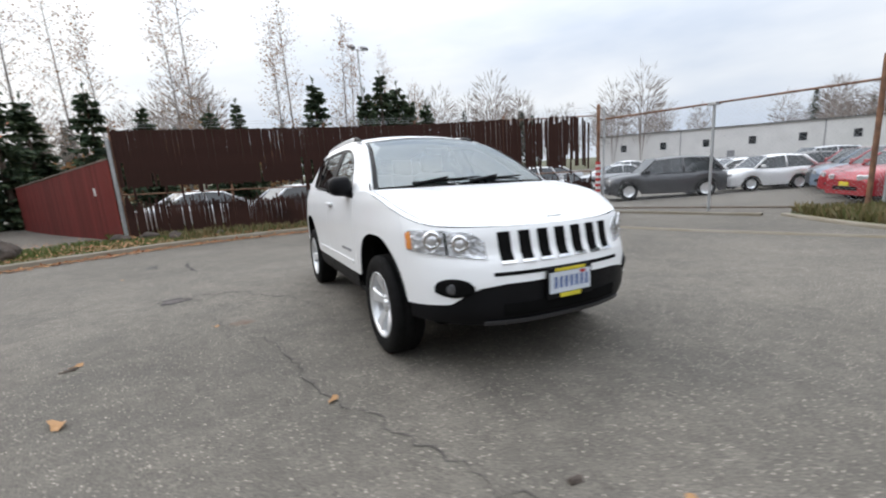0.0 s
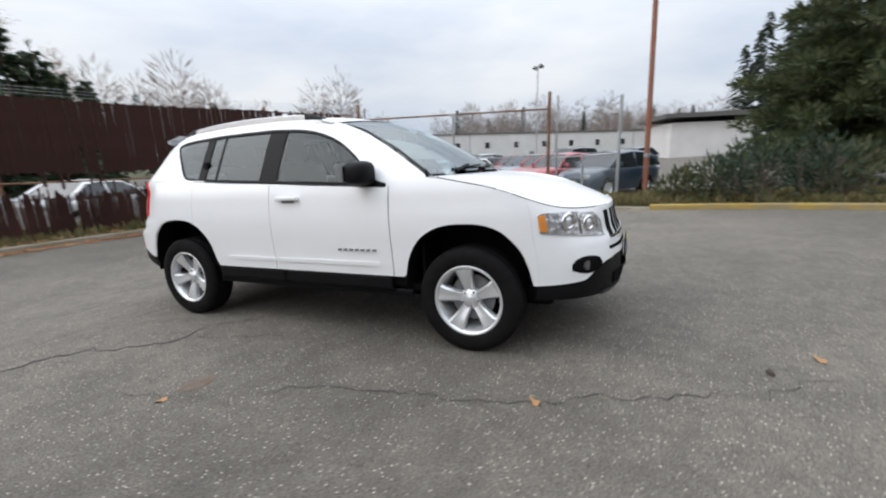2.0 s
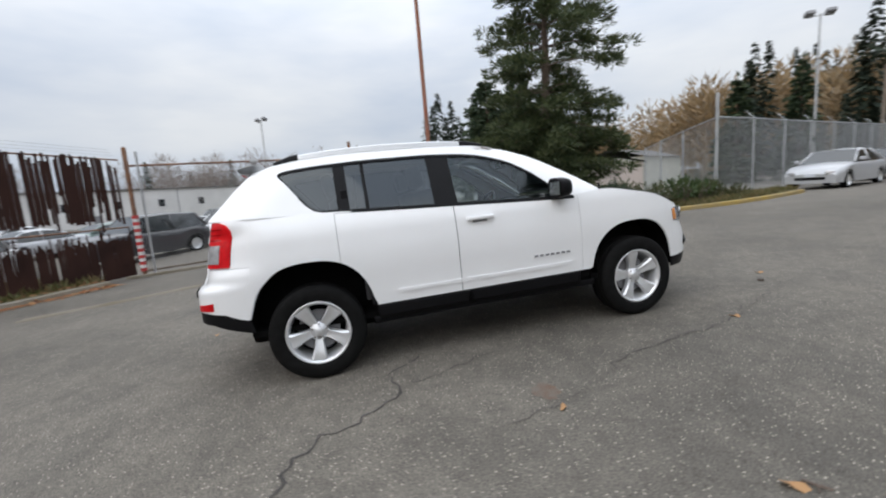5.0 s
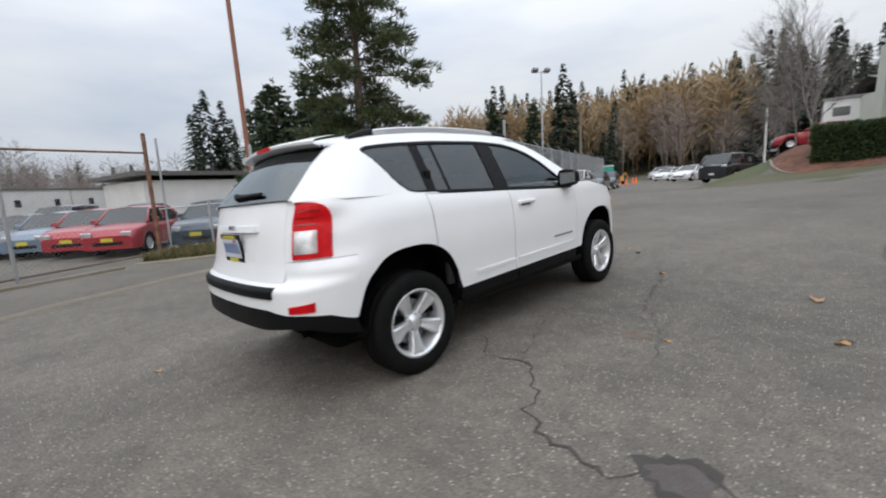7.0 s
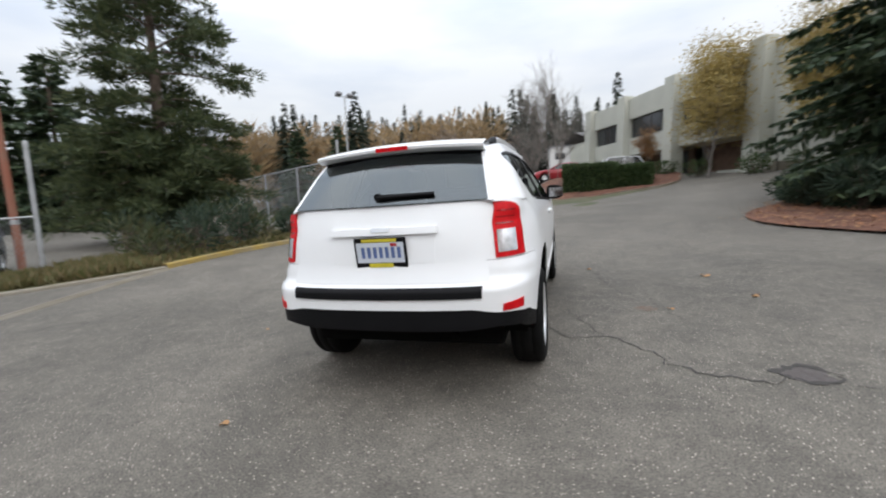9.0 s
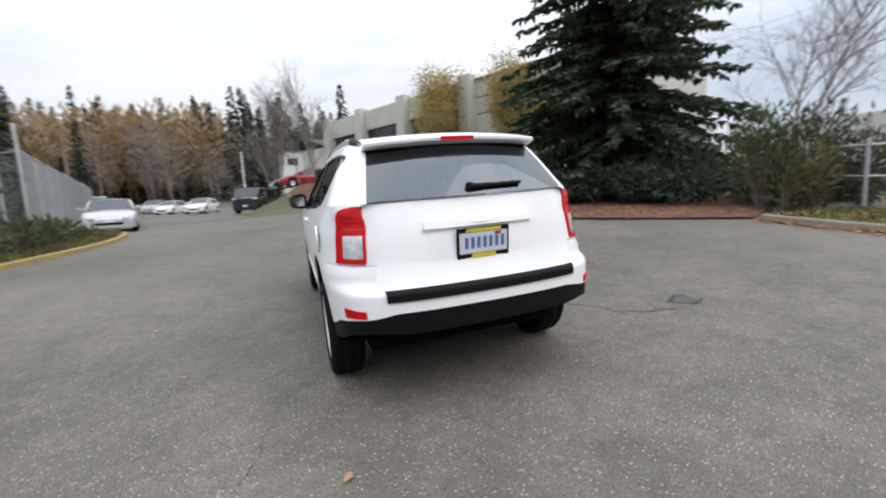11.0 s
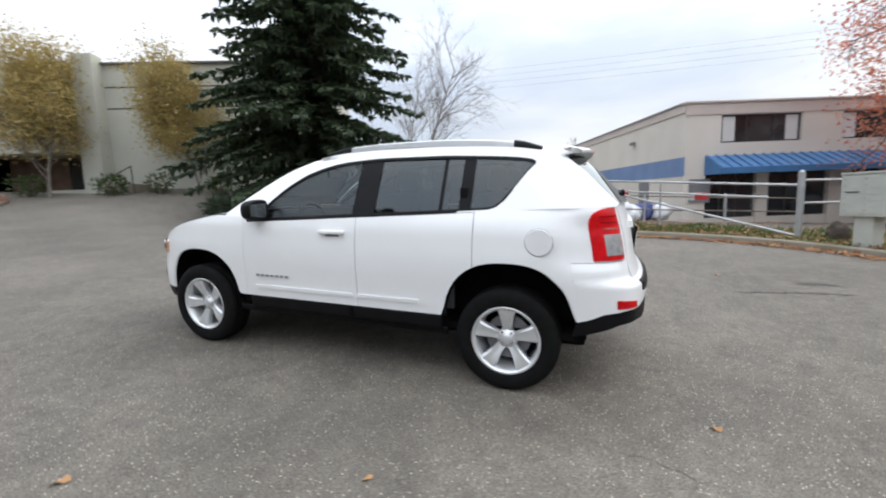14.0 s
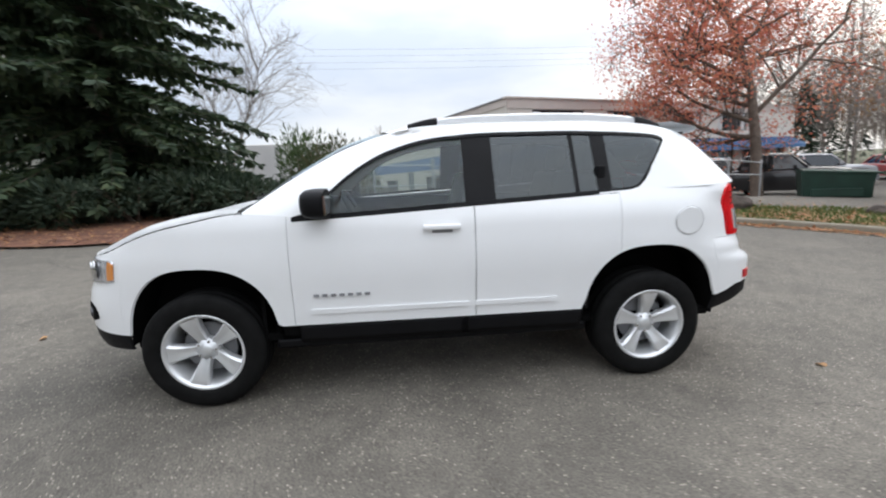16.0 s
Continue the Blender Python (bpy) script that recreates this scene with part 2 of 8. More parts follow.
M["car_white"] = mat("white car paint", (0.85, 0.856, 0.862), 0.34, vary=0.012, scale=3, coat=0.5, spec=0.4)
M["lens_red"] = mat("red lamp lens", (0.56, 0.006, 0.010), 0.35, vary=0.15, scale=25, coat=0.06, spec=0.15)
M["lens_clear"] = mat("clear lamp lens", (0.66, 0.665, 0.68), 0.16, metal=0.55, vary=0.22, scale=22, coat=0.6)
M["lamp_housing"] = mat("lamp housing", (0.62, 0.63, 0.65), 0.22, metal=0.7, vary=0.45, scale=20, bump=0.5, bscale=35)
M["lens_amber"] = mat("amber lens", (0.70, 0.26, 0.06), 0.2, vary=0.15, coat=0.5)
M["glass_clear"] = glass_mat("clear car glass", (0.66, 0.72, 0.70), 1.55)
M["glass_screen"] = glass_mat("windscreen glass", (0.52, 0.62, 0.64), 2.5)
M["glass_tint"] = glass_mat("privacy glass", (0.10, 0.105, 0.115), 1.7)
M["glass_rear"] = glass_mat("privacy glass of the tailgate", (0.10, 0.105, 0.115), 2.1)
M["interior_dark"] = mat("dark interior plastic", (0.03, 0.03, 0.032), 0.7, vary=0.1)
M["interior_grey"] = mat("pale grey cloth", (0.34, 0.35, 0.34), 0.9, vary=0.08, bump=0.2, bscale=300)
M["plate_white"] = mat("plate white", (0.62, 0.66, 0.72), 0.4, vary=0.06)
M["plate_blue"] = mat("plate ink", (0.10, 0.15, 0.33), 0.5)
M["plate_yellow"] = mat("plate frame yellow", (0.62, 0.52, 0.04), 0.45)
M["mailbox"] = mat("grey-green mailbox paint", (0.44, 0.46, 0.42), 0.6, vary=0.05)
M["dumpster"] = mat("dark green steel", (0.008, 0.034, 0.022), 0.6, vary=0.25, scale=2, bump=0.1)
M["hydrant"] = mat("yellow hydrant paint", (0.62, 0.42, 0.02), 0.5, vary=0.15)
M["teal"] = mat("teal plastic", (0.02, 0.36, 0.27), 0.5, vary=0.08)
M["orange"] = mat("orange plastic", (0.75, 0.17, 0.03), 0.55, vary=0.1)
M["orange_roof"] = mat("orange machine paint", (0.62, 0.30, 0.05), 0.5, vary=0.15)
M["tarp"] = mat("white tarpaulin", (0.68, 0.69, 0.71), 0.6, vary=0.08, scale=2, bump=0.3, bscale=8)
M["tarp_blue"] = mat("blue tarpaulin", (0.05, 0.07, 0.20), 0.6, vary=0.15)
M["red_paint"] = mat("red barrier paint", (0.42, 0.03, 0.03), 0.5, vary=0.15)
M["wood_grey"] = mat("weathered timber", (0.23, 0.19, 0.15), 0.85, second=(0.15, 0.12, 0.095), scale=3, bump=0.4)
M["lens_dark"] = mat("dark fog lamp lens", (0.07, 0.07, 0.075), 0.2, vary=0.3, scale=30, coat=0.5)
M["skid"] = mat("dark grey skid plastic", (0.045, 0.045, 0.048), 0.45, vary=0.1)
M["lamp_grey"] = mat("grey lamp housing", (0.20, 0.20, 0.21), 0.5, vary=0.08)


# ==== small builders ====
def mesh_of(bm, name="m", smooth=False):
    me = bpy.data.meshes.new(name)
    bmesh.ops.recalc_face_normals(bm, faces=bm.faces)
    bm.to_mesh(me)
    bm.free()
    if smooth:
        me.shade_smooth()
    return me


def part(name, bm, material, parent=None, label="", smooth=False, at=None, sharp=None):
    """Links a bmesh as ONE mesh object, under parent where one is given."""
    me = mesh_of(bm, name, smooth)
    if sharp:
        me.set_sharp_from_angle(angle=radians(sharp))
    return obj(name, me, material, parent, label, at)


def obj(name, me, material=None, parent=None, label="", at=None):
    if material is not None and not me.materials:
        me.materials.append(material)
    ob = new(name, me)
    if parent is not None:
        ob.parent = parent
    if at is not None:
        ob.matrix_basis = at
    if label:
        ob["label"] = label
    return ob


def thing(name, label, category, group="", kind="", at=None):
    ob = new(name)
    ob.empty_display_size = 0.2
    if at is not None:
        ob.matrix_basis = at
    return tagged(ob, label, category, group, kind)


def box(bm, x0, x1, y0, y1, z0, z1, bevel=0.0, m=None):
    r = bmesh.ops.create_cube(bm, size=1.0)
    mx = Matrix.Translation(((x0 + x1) / 2, (y0 + y1) / 2, (z0 + z1) / 2)) @ Matrix.Diagonal((x1 - x0, y1 - y0, z1 - z0, 1))
    if m is not None:
        mx = m @ mx
    bmesh.ops.transform(bm, matrix=mx, verts=r["verts"])
    if bevel:
        es = list({e for v in r["verts"] for e in v.link_edges})
        bmesh.ops.bevel(bm, geom=es, offset=bevel, segments=2, profile=0.6, affect="EDGES")


def boxed(x0, x1, y0, y1, z0, z1, bevel=0.0, m=None):
    bm = bmesh.new()
    box(bm, x0, x1, y0, y1, z0, z1, bevel, m)
    return bm


def tube(bm, a, b, ra, rb=None, n=8, cap=True):
    """A tapered round bar from a to b."""
    a, b = Vector(a), Vector(b)
    d = b - a
    if d.length < 1e-6:
        return
    q = d.to_track_quat("Z", "Y").to_matrix().to_4x4()
    rb = ra if rb is None else rb
    r0 = [bm.verts.new(a + q @ Vector((ra * math.cos(2 * math.pi * i / n), ra * math.sin(2 * math.pi * i / n), 0))) for i in range(n)]
    r1 = [bm.verts.new(b + q @ Vector((rb * math.cos(2 * math.pi * i / n), rb * math.sin(2 * math.pi * i / n), 0))) for i in range(n)]
    for i in range(n):
        bm.faces.new((r0[i], r0[(i + 1) % n], r1[(i + 1) % n], r1[i]))
    if cap:
        bm.faces.new(r0[::-1])
        bm.faces.new(r1)


def tubed(*segs, n=8):
    bm = bmesh.new()
    for s in segs:
        tube(bm, *s, n=n)
    return bm


def lathe(bm, prof, n=48, m=None):
    """Turns (radius, along) pairs round the x axis."""
    rings = []
    for r, x in prof:
        ring = []
        for i in range(n):
            a = 2 * math.pi * i / n
            v = Vector((x, r * math.cos(a), r * math.sin(a)))
            ring.append(bm.verts.new(m @ v if m is not None else v))
        rings.append(ring)
    for p, q in zip(rings, rings[1:]):
        for i in range(n):
            bm.faces.new((p[i], p[(i + 1) % n], q[(i + 1) % n], q[i]))
    return rings


def sheet(rows):
    """A bmesh from rows of points."""
    bm = bmesh.new()
    vs = [[bm.verts.new(p) for p in row] for row in rows]
    for a, b in zip(vs, vs[1:]):
        for i in range(len(a) - 1):
            q = (a[i], a[i + 1], b[i + 1], b[i])
            try:
                bm.faces.new(q)
            except ValueError:
                pass
    return bm


def interp(x, xs, ys):
    return float(np.interp(x, xs, ys))


def curve_of(xs, ys):
    """A smooth curve through the knots (monotone cubic)."""
    xs, ys = np.array(xs, float), np.array(ys, float)
    d = np.diff(ys) / np.diff(xs)
    t = np.zeros(len(xs))
    t[0], t[-1] = d[0], d[-1]
    for i in range(1, len(xs) - 1):
        t[i] = 0 if d[i - 1] * d[i] <= 0 else 2 * d[i - 1] * d[i] / (d[i - 1] + d[i])

    def f(x):
        x = min(max(x, xs[0]), xs[-1])
        i = int(min(max(np.searchsorted(xs, x) - 1, 0), len(xs) - 2))
        h = xs[i + 1] - xs[i]
        u = (x - xs[i]) / h
        return float((2 * u**3 - 3 * u**2 + 1) * ys[i] + (u**3 - 2 * u**2 + u) * h * t[i] + (3 * u**2 - 2 * u**3) * ys[i + 1] + (u**3 - u**2) * h * t[i + 1])
    return f


def smooth01(t):
    t = min(1.0, max(0.0, t))
    return t * t * (3 - 2 * t)


# ==== ground ====
UP = SLOPE @ Vector((0, 0, 1))


def H(x, y):
    """Height of the tarmac: the yard's slope, level across the lot behind the gate, rising up the drive and the road."""
    z = -(UP.x * x + UP.y * y) / UP.z
    if x < -12:
        lot = -(UP.x * -12 + UP.y * min(30, max(-12, y))) / UP.z
        z += (lot - z) * smooth01((-x - 12) / 3)
    if x > 9:
        low = -(UP.x * 9 + UP.y * min(y, 30)) / UP.z - 0.035 * min(12, x - 9)
        z += (low - z) * smooth01((x - 9) / 4) * smooth01((4 - y) / 6)
    if y > 12:
        road = -(UP.x * x + UP.y * 12) / UP.z + 0.013 * (min(y, 60) - 12) + 0.075 * max(0, y - 60)
        z += (road - z) * smooth01((y - 12) / 6) * smooth01((3 - x) / 5)
    if y > 8 and x > 2:
        z += 0.11 * (min(x, 16) - 2) * smooth01((y - 8) / 14)
    if y > 21 and x > -4:
        z += (2.35 - z) * smooth01((y - 21.5) / 7) * smooth01((x + 3.2) / 3.6)
    if y < -12:
        z += (-0.5 - z) * smooth01((-y - 12) / 12)
    return z


def spaced(lo, hi, near, step, grow=1.25):
    """Coordinates from lo to hi: even inside +-near, wider and wider outside."""
    out, p, s = [], -near, step
    out = list(np.arange(-near, near + 1e-6, step))
    while p > lo:
        s *= grow
        p -= s
        out.insert(0, max(p, lo))
    p, s = near, step
    while p < hi:
        s *= grow
        p += s
        out.append(min(p, hi))
    return out


def far_z(x, y):
    """The land beyond: a wooded slope rises ahead and to the east of the road's end."""
    r = math.hypot(x, y)
    k = smooth01((r - 70) / 220)
    a = math.degrees(math.atan2(x, y))
    hill = 26 * smooth01((a + 48) / 40) * smooth01((75 - a) / 40)
    return H(max(-70, min(70, x)), max(-60, min(130, y))) * (1 - k) + k * (hill - 1)


gx = spaced(-3000, 3000, 60, 4.0)
rows = [[(x, y, far_z(x, y) - 0.07) for x in gx] for y in gx]
tagged(part("ground", sheet(rows), M["earth"], smooth=True), "rough earth and thin grass land sloping up to woods", "ground", kind="structure")
tx = list(np.arange(-64, -12, 3.0)) + list(np.arange(-12, 13, 0.5)) + list(np.arange(13, 45, 3.0))
ty = list(np.arange(-46, -12, 3.0)) + list(np.arange(-12, 14, 0.5)) + list(np.arange(14, 40, 1.0)) + list(np.arange(40, 150, 3.0))
rows = [[(x, y, H(x, y) + 0.012 * noise.noise((x * 0.35, y * 0.35, 0)) * smooth01((math.hypot(x, y) - 5) / 4)) for x in tx] for y in ty]
tarmac = tagged(part("pavement", sheet(rows), M["asphalt"], smooth=True), "worn grey tarmac yard with cracks and pale chips", "pavement", kind="structure")

# ==== the white car ====
# plan outline of half the body at mid height, from the nose's middle to the tail's middle
PLAN = [(0, 2.185), (0.22, 2.176), (0.42, 2.136), (0.58, 2.068), (0.70, 1.975), (0.78, 1.866), (0.83, 1.742), (0.865, 1.58), (0.885, 1.3), (0.892, 0.9),
        (0.895, 0), (0.895, -0.9), (0.895, -1.3), (0.888, -1.55), (0.872, -1.75), (0.840, -1.90), (0.785, -2.015), (0.70, -2.085), (0.5, -2.142), (0.25, -2.168), (0, -2.176)]
PS = [0.0]
for (xa, ya), (xb, yb) in zip(PLAN, PLAN[1:]):
    PS.append(PS[-1] + math.hypot(xb - xa, yb - ya))
plan_x, plan_y = curve_of(PS, [p[0] for p in PLAN]), curve_of(PS, [p[1] for p in PLAN])
wide = curve_of([0.15, 0.3, 0.42, 0.55, 0.68, 0.76, 0.85, 0.95, 1.02, 1.08, 1.2], [0.93, 0.955, 0.975, 0.985, 0.993, 1.0, 1.0, 0.99, 0.982, 0.965, 0.90])
nose = curve_of([0.15, 0.3, 0.42, 0.55, 0.66, 0.74, 0.84, 0.92, 1.0, 1.1], [-0.16, -0.05, 0.0, 0.0, -0.02, -0.055, -0.075, -0.11, -0.17, -0.25])
tail = curve_of([0.15, 0.3, 0.42, 0.5, 0.71, 0.735, 0.765, 0.84, 0.95, 1.05, 1.2], [0.2, 0.10, 0.04, 0.0, 0.01, 0.03, 0.080, 0.095, 0.113, 0.135, 0.178])


def skin(s, z, out=0.0):
    """A point on the car's lower body: s along the outline, z up, out metres proud of it."""
    x, y = plan_x(s), plan_y(s)
    ax, ay = plan_x(max(0, s - 0.02)), plan_y(max(0, s - 0.02))
    bx, by = plan_x(min(PS[-1], s + 0.02)), plan_y(min(PS[-1], s + 0.02))
    nx, ny = -(by - ay), bx - ax
    k = out / max(1e-6, math.hypot(nx, ny))
    yy = y + nose(z) * smooth01((y - 1.45) / 0.6) + tail(z) * smooth01((-1.5 - y) / 0.5)
    high = smooth01((z - 1.06) / 0.12)
    tuck = 1 - 0.036 * smooth01((-1.5 - y) / 0.4) * smooth01((z - 0.80) / 0.09) * (1 - high) + 0.035 * smooth01((-1.75 - y) / 0.25) * high
    return Vector((x * wide(z) * tuck + nx * k, yy + ny * k, z))


fine = list(np.linspace(0, PS[-1], 260))


def s_at(y):
    """Place along the outline at which it passes y on the side."""
    lo, hi = PS[1], PS[-2]
    for _ in range(40):
        m = (lo + hi) / 2
        lo, hi = (m, hi) if plan_y(m) > y else (lo, m)
    return lo


WH = 1.317


def arch(y, a=0.432, b=0.503, e=2.5):
    for c in (WH, -WH):
        d = abs(y - c) / (a * (0.93 if y > WH else 1.0))
        if d < 1:
            return 0.345 + (b - (0.025 if c > 0 else 0)) * (1 - d**e) ** (1 / e)
    return 0.0


belt_top = curve_of([-2.3, -1.93, -1.5, -1.0, -0.2, 0.6, 0.85, 1.05, 1.33, 1.69, 1.9, 2.0, 2.25], [1.20, 1.20, 1.19, 1.165, 1.105, 1.075, 1.10, 1.112, 1.068, 0.982, 0.915, 0.893, 0.872])


def white_low(s):
    y, x = plan_y(s), plan_x(s)
    if y > 1.3:
        return interp(x, [0, 0.40, 0.53, 0.60, 0.68, 0.84], [0.572, 0.568, 0.552, 0.525, 0.462, 0.445])
    if y < -1.3:
        return interp(x, [0, 0.55, 0.66, 0.78, 0.84, 0.875], [0.610, 0.608, 0.588, 0.578, 0.560, 0.500])
    return 0.47


def black_low(s):
    y, x = plan_y(s), plan_x(s)
    if y > 1.3:
        return interp(x, [0, 0.55, 0.84], [0.325, 0.335, 0.355])
    if y < -1.3:
        return interp(x, [0, 0.5, 0.70, 0.80, 0.875], [0.485, 0.485, 0.505, 0.490, 0.405])
    return 0.335


def side_rows(s0, s1, lo, hi, n=12, m=1, out=0.0, step=0.022):
    """Rows of points of a body panel between two places of the outline and two heights; m: the side, 1 or -1."""
    cols = max(2, int(abs(s1 - s0) / step))
    rows = []
    for i in range(cols + 1):
        s = s0 + (s1 - s0) * i / cols
        a, b = lo(s), hi(s)
        rows.append([Vector((p.x * m, p.y, p.z)) for p in (skin(s, a + (b - a) * j / n, out) for j in range(n + 1))])
    return rows


def full_rows(s0, lo, hi, n=12, rear=False, out=0.0):
    """The same for a panel that runs round the nose or the tail, from side to side."""
    end = PS[-1] if rear else 0
    left = side_rows(s0, end, lo, hi, n, -1, out)
    right = side_rows(end, s0, lo, hi, n, 1, out)
    return left + right[1:]


def shell(rows, thick=0.012):
    """A panel with a turned-in edge all round, so that it has thickness."""
    bm = sheet(rows)
    bmesh.ops.recalc_face_normals(bm, faces=bm.faces)
    ed = [e for e in bm.edges if e.is_boundary]
    r = bmesh.ops.extrude_edge_only(bm, edges=ed)
    for v in [g for g in r["geom"] if isinstance(g, bmesh.types.BMVert)]:
        d = Vector((v.co.x, v.co.y * 0.6, (v.co.z - 0.7)))
        v.co -= d.normalized() * thick
    return bm


def wheel_mesh_set():
    """Tyre, rim and spokes of one wheel; its outer face looks along +x."""
    tyre = bmesh.new()
    lathe(tyre, [(0.222, -0.10), (0.25, -0.108), (0.30, -0.112), (0.328, -0.098), (0.342, -0.08), (0.3445, -0.045), (0.338, -0.04), (0.338, -0.035), (0.3445, -0.03), (0.345, 0.0), (0.3445, 0.03), (0.338, 0.035),
                 (0.338, 0.04), (0.3445, 0.045), (0.342, 0.08), (0.331, 0.097), (0.318, 0.104), (0.3, 0.111), (0.275, 0.112), (0.25, 0.108), (0.228, 0.10), (0.222, 0.09)], 64)
    rim = bmesh.new()
    lathe(rim, [(0.228, 0.085), (0.232, 0.098), (0.226, 0.104), (0.216, 0.100), (0.205, 0.082), (0.198, 0.05), (0.195, -0.02), (0.19, -0.09)], 64)
    hub = bmesh.new()
    lathe(hub, [(0.001, 0.070), (0.030, 0.070), (0.034, 0.066), (0.036, 0.055), (0.064, 0.052), (0.070, 0.04), (0.072, 0.01)], 32)
    spokes = []
    for k in range(5):
        bm = bmesh.new()
        a = math.pi / 2 + 2 * math.pi * k / 5
        rows = []
        for r, w, x in ((0.050, 0.030, 0.048), (0.085, 0.033, 0.058), (0.13, 0.040, 0.074), (0.18, 0.052, 0.086), (0.205, 0.062, 0.086)):
            row = []
            for t, dx in ((-1, -0.045), (-1, -0.006), (-0.75, 0.004), (-0.1, 0.0), (0.1, 0.0), (0.75, 0.004), (1, -0.006), (1, -0.045)):
                u, v = r, w * t
                row.append((x + dx, u * math.cos(a) - v * math.sin(a), u * math.sin(a) + v * math.cos(a)))
            rows.append(row)
        b2 = sheet(rows)
        me = bpy.data.meshes.new("s")
        b2.to_mesh(me)
        b2.free()
        bm.from_mesh(me)
        bpy.data.meshes.remove(me)
        spokes.append(bm)
    nuts = []
    for k in range(5):
        a = math.pi / 2 + 2 * math.pi * (k + 0.5) / 5
        nuts.append(tubed(((0.045, 0.052 * math.cos(a), 0.052 * math.sin(a)), (0.062, 0.052 * math.cos(a), 0.052 * math.sin(a)), 0.009, 0.008), n=6))
    disc = bmesh.new()
    lathe(disc, [(0.03, 0.0), (0.15, 0.0), (0.15, -0.02), (0.03, -0.02)], 32)
    return tyre, rim, hub, spokes, nuts, disc


def build_wheels(car):
    tyre, rim, hub, spokes, nuts, disc = wheel_mesh_set()
    me = {"tyre": mesh_of(tyre, "tyre", True), "rim": mesh_of(rim, "rim", True), "hub_cap": mesh_of(hub, "hub_cap", True), "brake_disc": mesh_of(disc, "brake_disc")}
    sp, nu = [mesh_of(b, "spoke", True) for b in spokes], [mesh_of(b, "wheel_nut") for b in nuts]
    for s in sp:
        s.set_sharp_from_angle(angle=radians(40))
    for x, y, turn, spin in ((0.775, WH, 0, 8), (0.775, -WH, 0, 30), (-0.775, WH, 180, 20), (-0.775, -WH, 180, 0)):
        w = obj("wheel", bpy.data.meshes.new("wheel"), None, car, at=pose(x, y, 0.339, spin, 0, turn) @ Matrix.Scale(0.983, 4))
        bmw = bmesh.new()
        lathe(bmw, [(0.2, -0.09), (0.2, -0.085), (0.02, -0.085), (0.02, -0.09)], 24)
        bmw.to_mesh(w.data)
        bmw.free()
        w.data.materials.append(M["dark"])
        obj("tyre", me["tyre"], M["rubber"], w, "black rubber tyre")
        obj("rim", me["rim"], M["alloy"], w)
        obj("hub_cap", me["hub_cap"], M["alloy"], w)
        obj("brake_disc", me["brake_disc"], M["lamp_grey"], w)
        for k in range(5):
            obj("spoke", sp[k], M["alloy"], w)
            obj("wheel_nut", nu[k], M["chrome"], w)


# greenhouse: side glass line, roof edge and the lean of the cabin's sides
roof_edge = curve_of([-1.95, -1.86, -1.74, -1.62, -1.5, -1.2, -0.8, -0.4, 0.0, 0.22, 0.465, 0.765, 0.97, 1.055], [1.20, 1.29, 1.41, 1.505, 1.54, 1.575, 1.59, 1.588, 1.57, 1.535, 1.455, 1.295, 1.165, 1.11])
side_in = curve_of([1.0, 1.08, 1.15, 1.25, 1.35, 1.45, 1.52, 1.60], [0.872, 0.855, 0.828, 0.78, 0.732, 0.682, 0.642, 0.585])
dlo_top = curve_of([-1.46, -1.42, -1.3, -1.1, -0.8, -0.4, -0.1, 0.04, 0.25, 0.37, 0.48, 0.58, 0.69, 0.78], [1.468, 1.486, 1.500, 1.512, 1.522, 1.520, 1.502, 1.482, 1.420, 1.360, 1.285, 1.20, 1.105, 1.075])
dlo_low = curve_of([-1.46, -1.43, -1.35, -1.28, -1.235, -1.17, -1.07, -0.8, -0.2, 0.4, 0.78], [1.460, 1.430, 1.325, 1.235, 1.190, 1.172, 1.166, 1.150, 1.12, 1.088, 1.07])


def cabin(y, z, out=0.0):
    """A point on the cabin's side."""
    x = side_in(z)
    yd = interp(z, [1.2, 1.29, 1.41, 1.505, 1.54], [-1.95, -1.86, -1.74, -1.62, -1.58])
    d = y - yd
    if d < 0.40:
        x -= interp(z, [1.2, 1.35, 1.52], [0.150, 0.120, 0.085]) * (1 - max(0, d) / 0.40) ** 2.1
    ya = interp(z, [1.11, 1.165, 1.295, 1.455, 1.535], [1.055, 0.97, 0.765, 0.465, 0.22])
    if z < 1.54 and y > 0 and ya - y < 0.3:
        x -= 0.05 * (1 - max(0, ya - y) / 0.3) ** 2
    return Vector((x + out, y, z))


def cab_rows(y0, y1, lo, hi, n, m, out=0.0, step=0.025):
    cols = max(2, int(abs(y1 - y0) / step))
    rows = []
    for i in range(cols + 1):
        y = y0 + (y1 - y0) * i / cols
        a, b = lo(y), hi(y)
        rows.append([Vector((p.x * m, p.y, p.z)) for p in (cabin(y, a + (b - a) * j / n, out) for j in range(n + 1))])
    return rows


def ws_point(u, v, out=0.0):
    """The windscreen: u across from -1 to 1, v up from the scuttle to the header."""
    z0, z1 = 1.115, 1.535
    za = z0 + (z1 - z0) * v
    ya = interp(za, [1.11, 1.165, 1.295, 1.455, 1.535], [1.055, 0.97, 0.765, 0.465, 0.22])
    xa = cabin(ya, za).x
    k = 1 - u * u
    return Vector((u * xa, ya + (0.095 - 0.01 * v) * k + out * 0.5, za + (0.012 + 0.026 * v) * k + 0.008 * math.sin(math.pi * v) + out))


